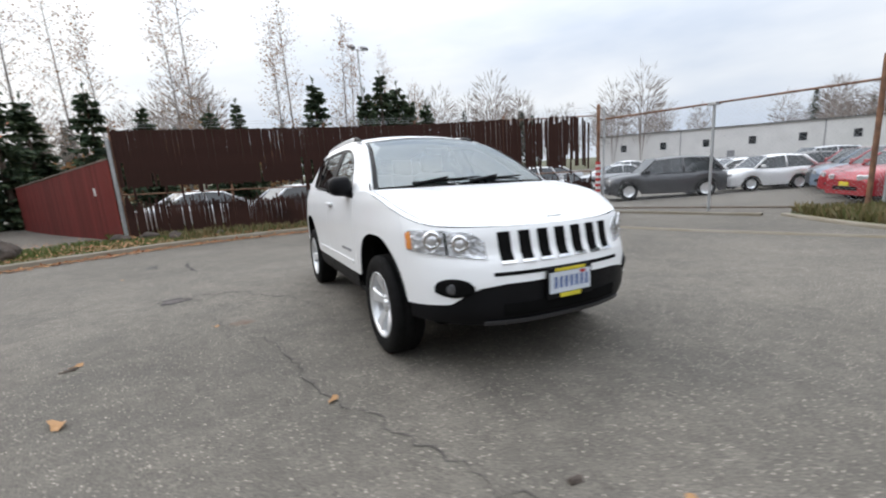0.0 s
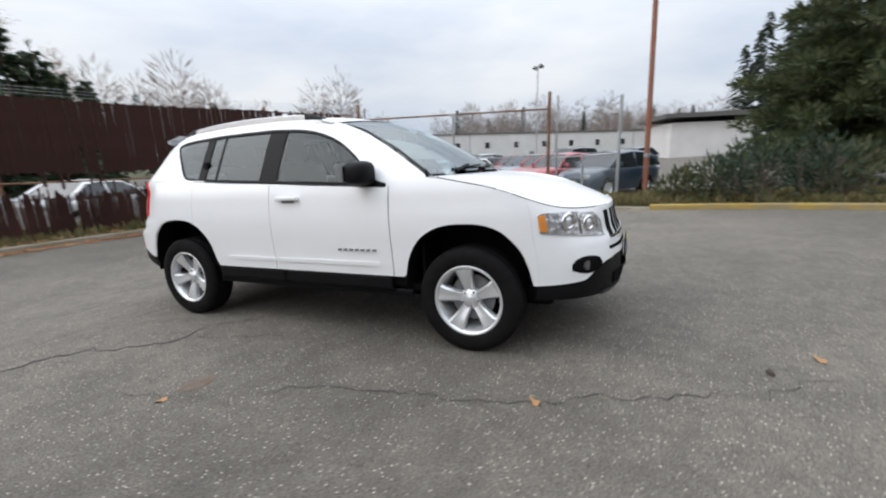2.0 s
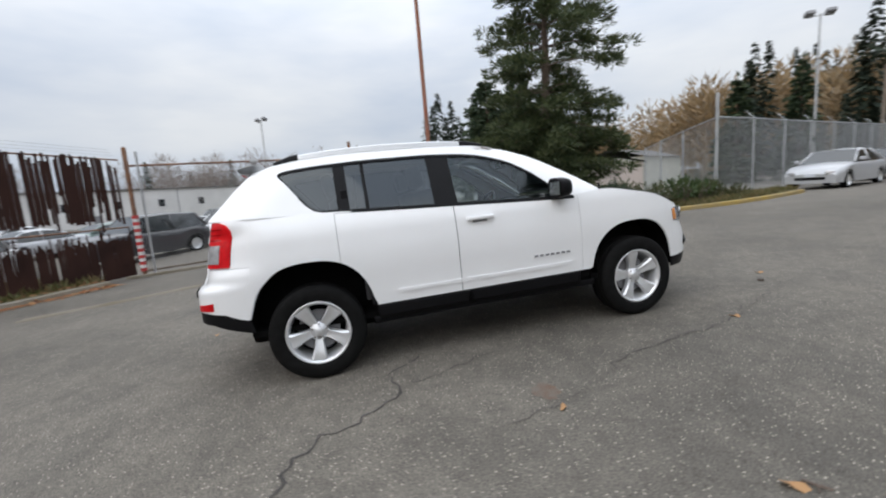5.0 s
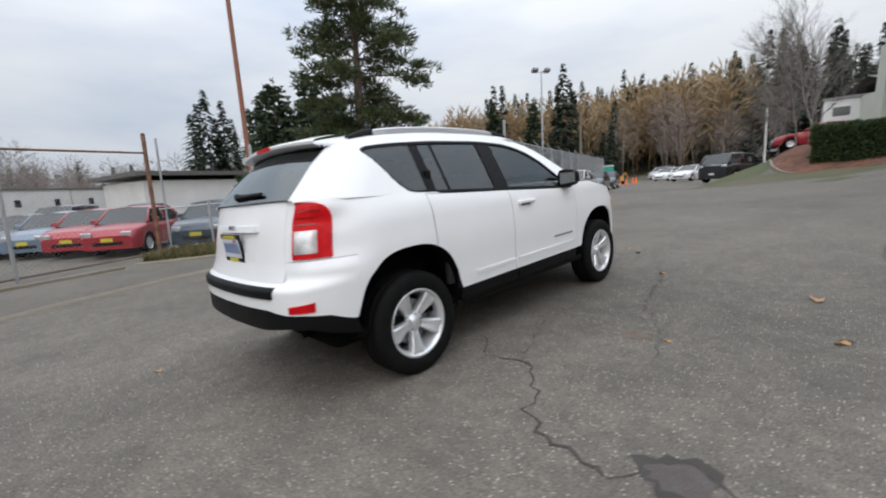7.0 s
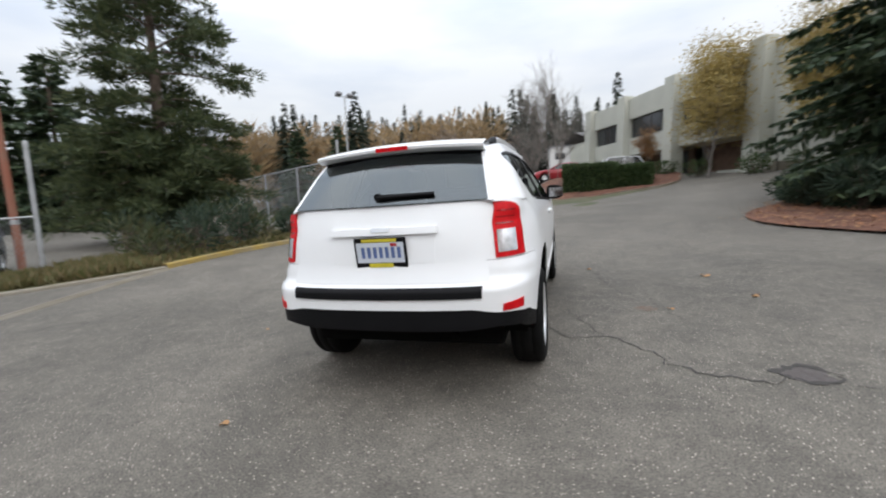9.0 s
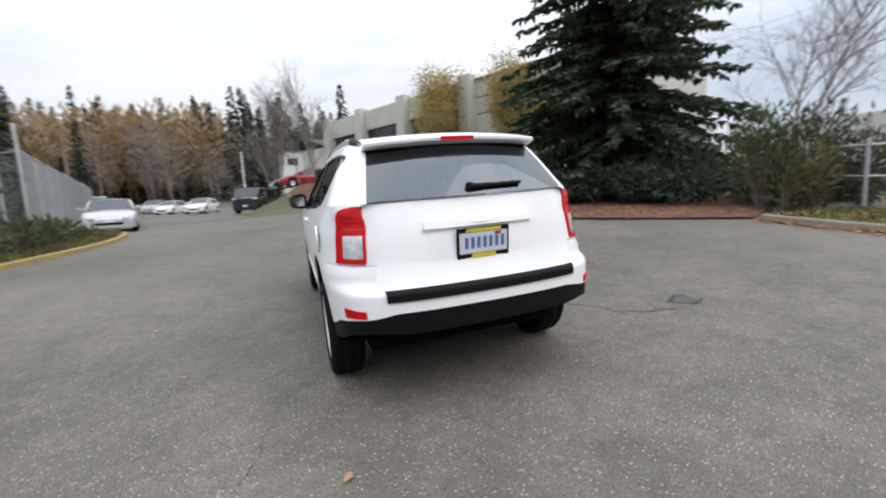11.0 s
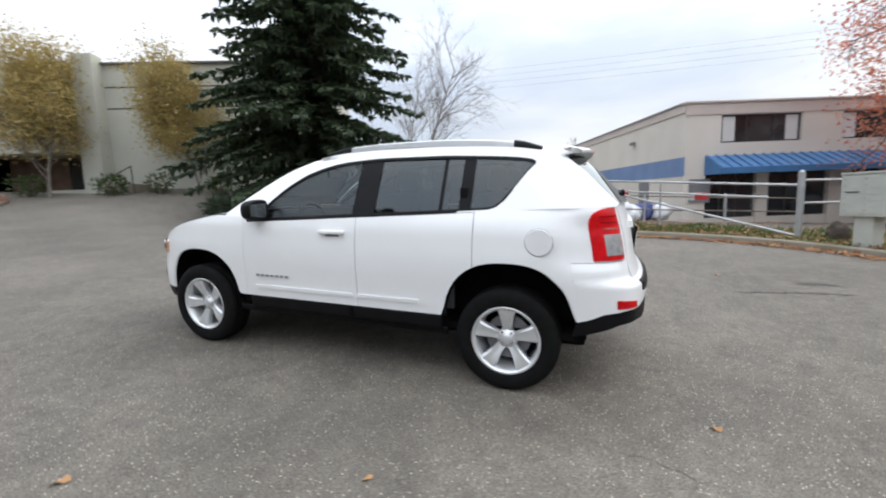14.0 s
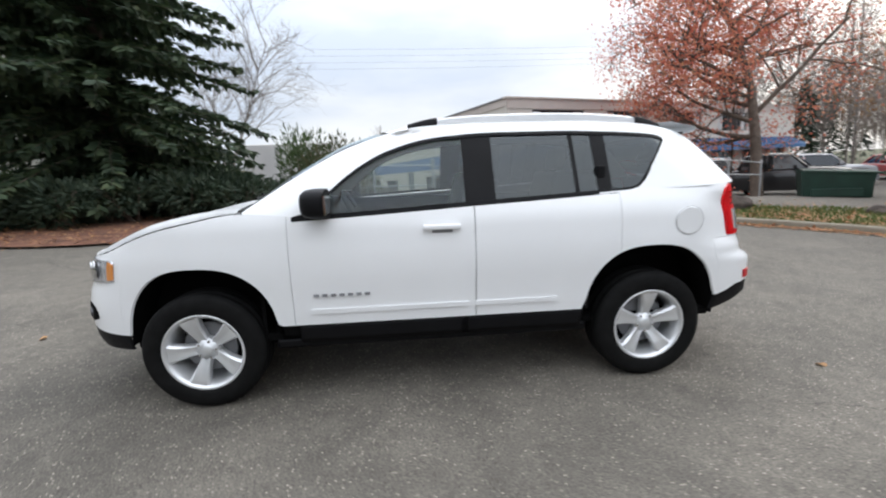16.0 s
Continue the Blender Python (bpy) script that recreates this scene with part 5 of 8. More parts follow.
# ==== fences ====
def chain_link(bm, a, b, h, z0=0.05, gap=0.075, r=0.0028):
    """Diamond mesh between two posts: crossing wires."""
    a, b = Vector((*a, H(*a))), Vector((*b, H(*b)))
    ln = (b - a).length
    n = int((ln + h) / gap)
    for i in range(n):
        for sg in (1, -1):
            s0 = i * gap - h
            lo, hi = max(0, -s0), min(h, ln - s0)
            if hi <= lo:
                continue

            def at_(t):
                u = (s0 + t) / ln
                if sg < 0:
                    u = 1 - u
                p = a.lerp(b, u)
                return p + Vector((0, 0, z0 + t))
            tube(bm, at_(lo), at_(hi), r, r, 3, False)


def post(parent, x, y, h, r=0.035, material=None, arm=0.0, name="post"):
    z = H(x, y)
    bm = tubed(((x, y, z - 0.1), (x, y, z + h), r, r), n=10)
    if arm:
        tube(bm, (x, y, z + h), (x - arm, y, z + h + abs(arm)), 0.014, 0.014, 6)
    bmesh.ops.create_icosphere(bm, subdivisions=1, radius=r * 1.15, matrix=Matrix.Translation((x, y, z + h)))
    return part(name, bm, material or M["steel"], parent)


def rail(parent, a, b, za, zb, r=0.021, material=None, name="rail"):
    return part(name, tubed(((*a, H(*a) + za), (*b, H(*b) + zb), r, r), n=8), material or M["steel"], parent)


# tall fence with brown slats on the south side
BF = [(4.6, -10.9), (0.5, -10.2), (-3.6, -9.2), (-9.05, -6.5)]


def bf_at(d):
    """Place d metres along the brown fence."""
    for (xa, ya), (xb, yb) in zip(BF, BF[1:]):
        ln = math.hypot(xb - xa, yb - ya)
        if d <= ln:
            return xa + (xb - xa) * d / ln, ya + (yb - ya) * d / ln, math.degrees(math.atan2(yb - ya, xb - xa))
        d -= ln
    return (*BF[-1], 0)


BFL = sum(math.hypot(b[0] - a[0], b[1] - a[1]) for a, b in zip(BF, BF[1:]))
brown = thing("slat_fence", "tall chain link fence woven with dark brown slats, some broken", "fence")
rs = random.Random(21)
for d in np.arange(0, BFL, 2.9):
    x, y, a = bf_at(d)
    post(brown, x, y - 0.06, 3.22, 0.032, M["rust"], 0.18)
for (xa, ya), (xb, yb) in zip(BF, BF[1:]):
    for z in (0.08, 1.34, 3.10):
        rail(brown, (xa, ya - 0.03), (xb, yb - 0.03), z, z, 0.02, M["rust"])
slat_hi = mesh_of(boxed(-0.0305, 0.0305, -0.004, 0.004, 0, 1.0, 0.0), "slat")
d, count = 0.05, 0
low_bm = bmesh.new()
while d < BFL - 0.05:
    x, y, a = bf_at(d)
    end = d / BFL
    thin = max(0.0, (end - 0.80) / 0.2)
    if rs.random() > 0.006 + thin * 0.28:
        top_ = 3.16 - 0.05 * rs.random() - (0.25 * rs.random() if thin > 0 and rs.random() < 0.5 else 0)
        foot = 1.52 + rs.uniform(-0.03, 0.05) + (rs.uniform(-0.35, 0.0) if rs.random() < 0.15 else 0)
        if rs.random() < 0.06 + thin * 0.2:
            foot += rs.uniform(0.1, 0.8)
        obj("slat", slat_hi, M["slat_brown"], brown, at=pose(x, y + 0.009 * (count % 2), H(x, y) + foot, 0, rs.uniform(-0.4, 0.4), a + rs.uniform(-5, 5)) @ Matrix.Diagonal((1, 1, top_ - foot, 1)))
        count += 1
    for k in (0, 1):
        x, y, a = bf_at(d + k * 0.032)
        if rs.random() > 0.05:
            hgt = 1.08 + rs.uniform(-0.12, 0.06) + (rs.uniform(0, 0.25) if rs.random() < 0.22 else 0)
            box(low_bm, -0.016, 0.016, -0.004, 0.004, 0.04, hgt, 0, pose(x, y, H(x, y), 0, rs.uniform(-0.5, 0.5), a))
    d += 0.0585
tagged(part("lower_slats", low_bm, M["slat_brown"], brown, "shorter brown slats"), kind="stuff")
for k, z in enumerate((3.22, 3.30, 3.38)):
    for (xa, ya), (xb, yb) in zip(BF, BF[1:]):
        rail(brown, (xa, ya - 0.1 - k * 0.05), (xb, yb - 0.1 - k * 0.05), z, z, 0.003, M["steel"], "barbed_wire")
# red board fence running away from its corner
redf = thing("board_fence", "weathered red board fence with a small white notice", "fence")
R0, R1 = Vector((4.75, -10.9)), Vector((11.4, -24.0))
rl = (R1 - R0).length
ra = math.degrees(math.atan2(R1.y - R0.y, R1.x - R0.x))
board = mesh_of(boxed(0.003, 0.237, -0.012, 0.012, 0, 1.0, 0.0), "board")
for i in range(int(rl / 0.24)):
    p = R0.lerp(R1, i * 0.24 / rl)
    obj("board", board, M["slat_red"], redf, at=pose(p.x, p.y, H(p.x, p.y) - 0.05, 0, 0, ra) @ Matrix.Diagonal((1, 1, 2.42 + 0.01 * (i % 3) - 0.02 * i * 0.24, 1)))
rail(redf, tuple(R0), tuple(R1), 2.36, 2.1, 0.03, M["wood_grey"])
post(redf, R0.x - 0.08, R0.y + 0.02, 2.85, 0.05, M["steel"])
p = R0.lerp(R1, 0.12)
part("notice", boxed(-0.09, 0.09, 0.012, 0.03, 1.38, 1.62, 0, pose(p.x, p.y, H(p.x, p.y), 0, 0, ra + 0) @ Matrix.Translation((0, 0, 0))), M["white_wall"], redf, "small white notice")

# sliding gate between the lot and the yard
gate = thing("yard_gate", "long sliding chain link gate with a pipe top rail", "gate")
GA, GB = (-9.2, -6.4), (-11.6, -0.46)
for p_, h_, m_ in ((GA, 3.4, "rust"), (GB, 3.45, "rust")):
    post(gate, p_[0], p_[1], h_, 0.055, M[m_])
    post(gate, p_[0] + 0.05, p_[1] + 0.28, h_ - 0.12, 0.03, M["steel"])
gm = tuple((a + b) / 2 for a, b in zip(GA, GB))
post(gate, gm[0], gm[1], 2.90, 0.04)
part("post_cap", boxed(gm[0] - 0.12, gm[0] + 0.12, gm[1] - 0.12, gm[1] + 0.12, H(*gm) + 2.9, H(*gm) + 2.98, 0.01), M["steel"], gate)
rail(gate, GA, GB, 2.95, 2.95, 0.028, M["rust"], "top_rail")
rail(gate, GA, GB, 0.10, 0.10, 0.03, M["wood_grey"], "bottom_rail")
bm = bmesh.new()
for k in range(9):
    box(bm, -0.058, 0.058, -0.058, 0.058, 0.1 + k * 0.18, 0.1 + k * 0.18 + 0.09, 0, pose(GA[0], GA[1], H(*GA)))
part("warning_bands", bm, M["red_paint"], gate, "faded red and white bands on the post")
bm = bmesh.new()
for k in range(8):
    box(bm, -0.057, 0.057, -0.057, 0.057, 0.19 + k * 0.18, 0.19 + k * 0.18 + 0.09, 0, pose(GA[0], GA[1], H(*GA)))
part("warning_bands", bm, M["white_wall"], gate)
bm = bmesh.new()
chain_link(bm, (GA[0], GA[1] + 0.1), (gm[0], gm[1]), 2.75, 0.12, 0.11, 0.002)
chain_link(bm, gm, GB, 2.75, 0.12, 0.11, 0.002)
part("wire_mesh", bm, M["steel"], gate, "wide diamond wire mesh")
# threshold and gate track
for dx, wdt, hgt, mm, nm in ((0.0, 0.16, 0.07, "kerb", "gate_threshold"),):
    bm = bmesh.new()
    L = along([(-8.6, -6.5), (-9.1, -4.6), (-9.4, -3.0), (-9.7, -1.6)], 0.4)
    bb_ = offset_line(L, wdt)
    rows = [[(x0 + 0.25, y0, H(x0, y0) - 0.02), (x0 + 0.25, y0, H(x0, y0) + hgt), (x1 + 0.25, y1, H(x1, y1) + hgt), (x1 + 0.25, y1, H(x1, y1) - 0.02)] for (x0, y0), (x1, y1) in zip(L, bb_)]
    tagged(part(nm, sheet(rows), M[mm]), "rough concrete threshold under the gate", "threshold", kind="structure")
for off in (0.0, 0.17):
    L = along([(-3.9 - off, -6.1), (-4.3 - off, -5.2), (-5.1 - off, -3.75), (-5.7 - off, -2.5), (-6.1 - off, -1.0), (-6.5 - off, 0.2), (-7.0 - off, 1.7), (-7.2 - off, 2.6)], 0.4)
    rows = [[(x - 0.035, y, H(x, y) - 0.004), (x - 0.022, y, H(x, y) + 0.022), (x + 0.022, y, H(x, y) + 0.022), (x + 0.035, y, H(x, y) - 0.004)] for x, y in L]
    tagged(part("gutter_edge", sheet(rows), M["kerb"]), "low worn concrete edging set in the tarmac", "edging", group="concrete edgings")

# chain link fence on the west side, past the pole to the corner, and on along the road
wf = thing("chain_fence", "galvanised chain link fence behind the bushes", "fence")
WF = [(-11.6, -0.35), (-10.75, 0.75), (-9.9, 1.8)]
for (xa, ya), (xb, yb) in zip(WF, WF[1:]):
    rail(wf, (xa, ya), (xb, yb), 1.35, 1.35, 0.02)
    bm = bmesh.new()
    chain_link(bm, (xa, ya), (xb, yb), 1.3, 0.05, 0.11, 0.002)
    part("wire_mesh", bm, M["steel"], wf)
post(wf, *WF[1], 1.4, 0.035)
post(wf, *WF[2], 2.9, 0.045)
post(wf, -8.8, 12.6, 3.75, 0.06, name="corner_post")
nf = thing("road_fence", "tall grey chain link fence along the road with angled arms", "fence")
NF = [(-8.8 - 0.30 * k * 2.7, 12.6 + k * 2.7) for k in range(12)]
for (xa, ya), (xb, yb) in zip(NF, NF[1:]):
    rail(nf, (xa, ya), (xb, yb), 2.95, 2.95, 0.025)
    bm = bmesh.new()
    chain_link(bm, (xa, ya), (xb, yb), 2.9, 0.05, 0.07, 0.0035)
    part("wire_mesh", bm, M["steel"], nf)
    post(nf, xb, yb, 2.95, 0.04, None, 0.35)
lf = thing("lot_fence", "chain link fence round the lot", "fence")
LF = [(-8.8, 12.6), (-12.4, 14.6), (-16, 16.6), (-19.6, 18.6)]
for (xa, ya), (xb, yb) in zip(LF, LF[1:]):
    rail(lf, (xa, ya), (xb, yb), 2.95, 2.95, 0.025)
    bm = bmesh.new()
    chain_link(bm, (xa, ya), (xb, yb), 2.9, 0.05, 0.1, 0.002)
    part("wire_mesh", bm, M["steel"], lf)
    post(lf, xb, yb, 2.95, 0.045)

# ==== buildings ====
def frame_window(parent, x0, x1, z0, z1, y, at, panes=2, name="window", face=1):
    """A dark framed window lying in the plane y of a wall; face: which way it looks along y."""
    w = part(name, boxed(x0, x1, y - 0.02, y + 0.02, z0, z1), M["window_dark"], parent, "dark glazed window", at=at)
    fr = bmesh.new()
    yo0, yo1 = (y + 0.0, y + 0.05 * face) if face > 0 else (y + 0.05 * face, y)
    for a, b, c, d in ((x0 - 0.05, x1 + 0.05, z0 - 0.05, z0), (x0 - 0.05, x1 + 0.05, z1, z1 + 0.05), (x0 - 0.05, x0, z0, z1), (x1, x1 + 0.05, z0, z1)):
        box(fr, a, b, yo0, yo1, c, d)
    for k in range(1, panes):
        x = x0 + (x1 - x0) * k / panes
        box(fr, x - 0.025, x + 0.025, yo0, yo1, z0, z1)
    part("window_frame", fr, M["frame_dark"], w)
    return w


def concrete_offices():
    x0, y0 = 11.3, 23.2
    zb = 2.15
    b = thing("office_building", "two storey grey-green concrete office building with tall fins", "building", at=pose(x0, y0, zb, 0, 0, 114.8))
    G, top_ = M["grey_wall"], 6.75
    part("blank_wall", boxed(-11.5, 0.0, -12, -0.25, -1.5, top_), G, b)
    for z in (4.35, 5.45):
        part("wall_groove", boxed(-11.5, -0.05, -0.255, -0.245, z, z + 0.07), M["frame_dark"], b)
    part("wall_sign", boxed(-4.6, -4.1, -0.25, -0.235, 2.6, 2.85), M["red_paint"], b)
    bays = [0.0, 6.9, 12.9, 18.6]
    for k, x in enumerate(bays):
        bm = bmesh.new()
        rows = [[(x - 0.5, 0.1, z), (x - 0.5, d, z), (x + 0.5, d, z), (x + 0.5, 0.1, z)] for z, d in ((-2.0, 0.75), (3.0, 0.62), (top_ + 0.25, 0.5))]
        bm = sheet(rows)
        bm.faces.new([bm.verts.new(v) for v in rows[-1]])
        box(bm, x - 0.49, x + 0.49, -0.3, 0.12, -2, top_ + 0.24)
        part("fin", bm, G, b)
    for xa, xb in zip(bays, bays[1:]):
        a, c = xa + 0.5, xb - 0.5
        part("parapet", boxed(a, c, -0.3, 0.05, 5.1, top_), G, b)
        part("spandrel", boxed(a, c, -0.3, 0.05, 2.15, 3.5), G, b)
        part("upper_wall", boxed(a, c, -0.6, -0.3, 3.45, 5.15), G, b)
        frame_window(b, a + 0.12, c - 0.12, 3.52, 5.06, -0.26, None, 4)
        part("recess_wall", boxed(a, c, -2.2, -2.0, -2.0, 2.2), M["brick_brown"], b, "dark brown recessed wall")
        part("recess_ceiling", boxed(a, c, -2.0, -0.3, 2.1, 2.16), G, b)
        frame_window(b, a + 0.6, a + 2.6, 0.0, 1.9, -1.98, None, 2)
        part("planter_wall", boxed(a, a + 1.8, -0.1, 0.6, -2.0, 0.15, 0.02), G, b)
    part("roof", boxed(-11.7, 19.2, -12.2, -0.1, top_ - 0.12, top_ - 0.02), M["roofing"], b)
    part("end_wall", boxed(18.6, 19.2, -12, 0.0, -2, top_), G, b)
    part("back_wall", boxed(-11.5, 19.2, -12.3, -12, -2, top_), G, b)
    st = thing("entrance_steps", "grey entrance steps with a dark railing by the wall", "steps", at=pose(x0, y0, zb, 0, 0, 114.8))
    for k in range(6):
        part("step", boxed(-2.4 + 0.28 * k, -2.4 + 0.28 * (k + 1), 0.0, 1.4, -0.7, -0.5 + 0.17 * (6 - k) - 0.2, 0.0), M["kerb"], st)
    part("railing", tubed(((-2.4, 1.45, 1.2), (-0.6, 1.45, 0.3), 0.03, 0.03), ((-2.4, 1.45, -0.4), (-2.4, 1.45, 1.2), 0.025, 0.025), ((-0.7, 1.45, -0.6), (-0.7, 1.45, 0.35), 0.025, 0.025)), M["frame_dark"], st)
    return b


M["brick_brown"] = mat("brown shaded brick", (0.16, 0.10, 0.07), 0.85, vary=0.25, scale=1.5, bump=0.3)
concrete_offices()


def blue_shop():
    zb = -0.32
    b = thing("shop_building", "cream two storey workshop building with a blue ribbed awning", "building", at=pose(17.0, -5.1, zb, 0, 0, -68.8))
    C, t = M["cream_wall"], 5.0
    part("side_wall", boxed(0, 0.3, 0.3, 30, -0.6, t), C, b)
    part("front_upper_wall", boxed(0, 26, 0, 0.3, 4.52, t), C, b)
    part("front_middle_wall", boxed(0, 26, 0, 0.3, 2.6, 3.38), C, b)
    xs = [(1.5, 4.9), (6.6, 9.9), (11.6, 14.9), (16.6, 19.9)]
    prev = 0
    for xa, xb in xs + [(26, 26)]:
        part("window_pier", boxed(prev, xa, 0, 0.3, 3.38, 4.52), C, b)
        prev = xb
    for xa, xb in xs:
        frame_window(b, xa, xb, 3.4, 4.5, 0.16, None, 3, face=-1)
        for k in range(2):
            xx = xa + 0.12 if k == 0 else xb - 0.62
            part("curtain", boxed(xx, xx + 0.5, 0.10, 0.13, 3.45, 4.45), M["white_wall"], b)
    part("parapet_band", boxed(-0.04, 26, -0.04, 0.0, t - 0.45, t + 0.02), M["tan_band"], b)
    part("parapet_band", boxed(-0.05, -0.003, -0.04, 30, t - 0.32, t + 0.02), M["tan_band"], b)
    part("parapet_cap", boxed(-0.1, 26, -0.1, 0.2, t + 0.02, t + 0.09), M["tan_band"], b)
    part("parapet_cap", boxed(-0.1, 0.2, 0.2, 30, t + 0.02, t + 0.09), M["lamp_grey"], b)
    part("blue_stripe", boxed(-0.012, -0.002, 0.0, 30, 2.05, 2.85), M["blue_band"], b)
    part("roof", boxed(0.2, 26, 0.2, 30, t - 0.15, t - 0.08), M["roofing"], b)
    part("rear_wing", boxed(-7.5, 0, 24, 30, -0.6, 4.0), C, b)
    part("wing_roof", boxed(-7.6, 0, 23.9, 30, 4.0, 4.1), M["tan_band"], b)
    part("blue_stripe", boxed(-7.5, 0, 23.985, 23.996, 1.9, 2.5), M["blue_band"], b)
    # shop front
    for k in range(9):
        part("pilaster", boxed(k * 3.1, k * 3.1 + (0.9 if k % 2 == 0 else 0.5), 0.0, 0.35, -0.6, 2.6), C, b)
    for k in range(8):
        xa = k * 3.1 + (0.9 if k % 2 == 0 else 0.5)
        frame_window(b, xa + 0.05, (k + 1) * 3.1 - 0.05, 0.25, 2.5, 0.24, None, 3, "shop_window", face=-1)
        part("sill_wall", boxed(xa, (k + 1) * 3.1, 0.05, 0.35, -0.6, 0.22), C, b)
    # awning with standing ribs
    a = part("awning", sheet([[(x, y, z) for x in (0.85, 25.5)] for y, z in ((0.0, 2.86), (-1.05, 2.30), (-1.05, 2.06), (-0.98, 2.06), (0.0, 2.35))]), M["blue_metal"], b, "blue ribbed metal awning")
    part("awning_end", sheet([[(0.85, 0.0, 2.86), (0.85, -1.05, 2.30)], [(0.85, 0.0, 2.06), (0.85, -1.05, 2.06)]]), M["blue_metal"], a)
    rib = mesh_of(sheet([[(-0.02, 0.0, 2.87), (-0.02, -1.06, 2.305)], [(-0.02, 0.0, 2.92), (-0.02, -1.08, 2.35)], [(0.02, 0.0, 2.92), (0.02, -1.08, 2.35)], [(0.02, 0.0, 2.87), (0.02, -1.06, 2.305)]]), "rib")
    for k in range(62):
        obj("rib", rib, M["blue_metal"], a, at=Matrix.Translation((0.9 + k * 0.4, 0, 0)))
    # things on the side wall
    for y, w, h, m_ in ((3.0, 1.0, 1.9, "lamp_grey"), (7.5, 2.2, 1.6, "window_dark"), (12.0, 1.0, 2.0, "lamp_grey"), (15.5, 2.4, 1.5, "window_dark"), (20, 1.2, 1.6, "window_dark")):
        part("side_opening", boxed(-0.03, 0.1, y, y + w, 0.0 if m_ == "lamp_grey" else 0.4, h, 0.0), M[m_], b)
    for y in (4.5, 11.0, 18.0):
        part("wall_lamp", boxed(-0.22, 0.0, y, y + 0.3, 3.9, 4.05, 0.03), M["lamp_grey"], b)
    part("sign_board", boxed(0.2, 1.1, -0.05, -0.005, 0.9, 1.9), M["lamp_grey"], b)
    return b


blue_shop()


def white_warehouse():
    b = thing("long_warehouse", "long low white warehouse behind the car lot", "building", at=pose(-50, -45, -0.9, 0, 0, 127))
    part("wall", boxed(0, 88, -0.3, 0.0, -1, 5.0), M["white_wall"], b)
    part("end_wall", boxed(-0.3, 0, -0.3, 24, -1, 5.0), M["white_wall"], b)
    part("roof", boxed(-0.5, 88.5, -0.5, 24, 5.0, 5.16), M["roofing"], b)
    for k in range(16):
        x = 3 + k * 5.3
        part("window", boxed(x, x + 0.8, -0.34, -0.28, 2.6, 3.6), M["window_dark"], b)
        if k % 3 == 1:
            part("wall_seam", boxed(x + 2.5, x + 2.62, -0.33, -0.3, -1, 5.0), M["lamp_grey"], b)
        if k % 4 == 2:
            part("door", boxed(x + 2.9, x + 3.8, -0.34, -0.29, -1, 1.9), M["lamp_grey"], b)
    return b


white_warehouse()


def flat_roof_hall():
    b = thing("storage_hall", "low pale hall with a dark overhanging roof edge", "building", at=pose(-62, 4, -0.3, 0, 0, 100))
    part("wall", boxed(0, 34, -0.3, 0.0, -1, 3.9), M["grey_wall"], b)
    part("end_wall", boxed(-0.3, 0, -12, 0, -1, 3.9), M["white_wall"], b)
    part("back_wall", boxed(0, 34, -12, -11.7, -1, 3.9), M["white_wall"], b)
    part("roof", boxed(-1.2, 35, -13, 1.6, 4.4, 4.85), M["roofing"], b)
    for k in range(6):
        part("roller_door", boxed(2 + k * 5.4, 5.6 + k * 5.4, -0.02, 0.06, -0.3, 3.0), M["white_wall"], b)
        part("roof_column", boxed(0.6 + k * 5.4, 0.8 + k * 5.4, 1.2, 1.4, -1, 4.35), M["steel"], b)
    return b


flat_roof_hall()


def shed(x, y, w, d, h, rz, label, wall):
    b = thing("shed", label, "shed", at=on(x, y, 0, rz))
    part("wall", boxed(-w / 2, w / 2, -d / 2, d / 2, -0.3, h), wall, b)
    bm = sheet([[(-w / 2 - 0.3, -d / 2 - 0.3, h), (w / 2 + 0.3, -d / 2 - 0.3, h)], [(-w / 2 - 0.3, 0, h + d * 0.16), (w / 2 + 0.3, 0, h + d * 0.16)], [(-w / 2 - 0.3, d / 2 + 0.3, h), (w / 2 + 0.3, d / 2 + 0.3, h)]])
    part("roof", bm, M["roofing"], b)
    part("door", boxed(-0.5, 0.5, -d / 2 - 0.03, -d / 2 + 0.02, 0, 2.0), M["lamp_grey"], b)
    part("window", boxed(w / 4, w / 4 + 1.0, -d / 2 - 0.03, -d / 2 + 0.02, 1.0, 1.9), M["window_dark"], b)


shed(-27, 22, 6, 4, 2.5, -40, "small beige shed in the lot", M["tan_band"])
shed(-40, 34, 12, 7, 3.6, -60, "grey low building beyond the lot", M["grey_wall"])
shed(-6, 96, 26, 10, 6, 10, "pale hall among the trees up the road", M["white_wall"])
shed(14, 70, 26, 12, 6.5, 25, "pale grey hall up the slope", M["grey_wall"])

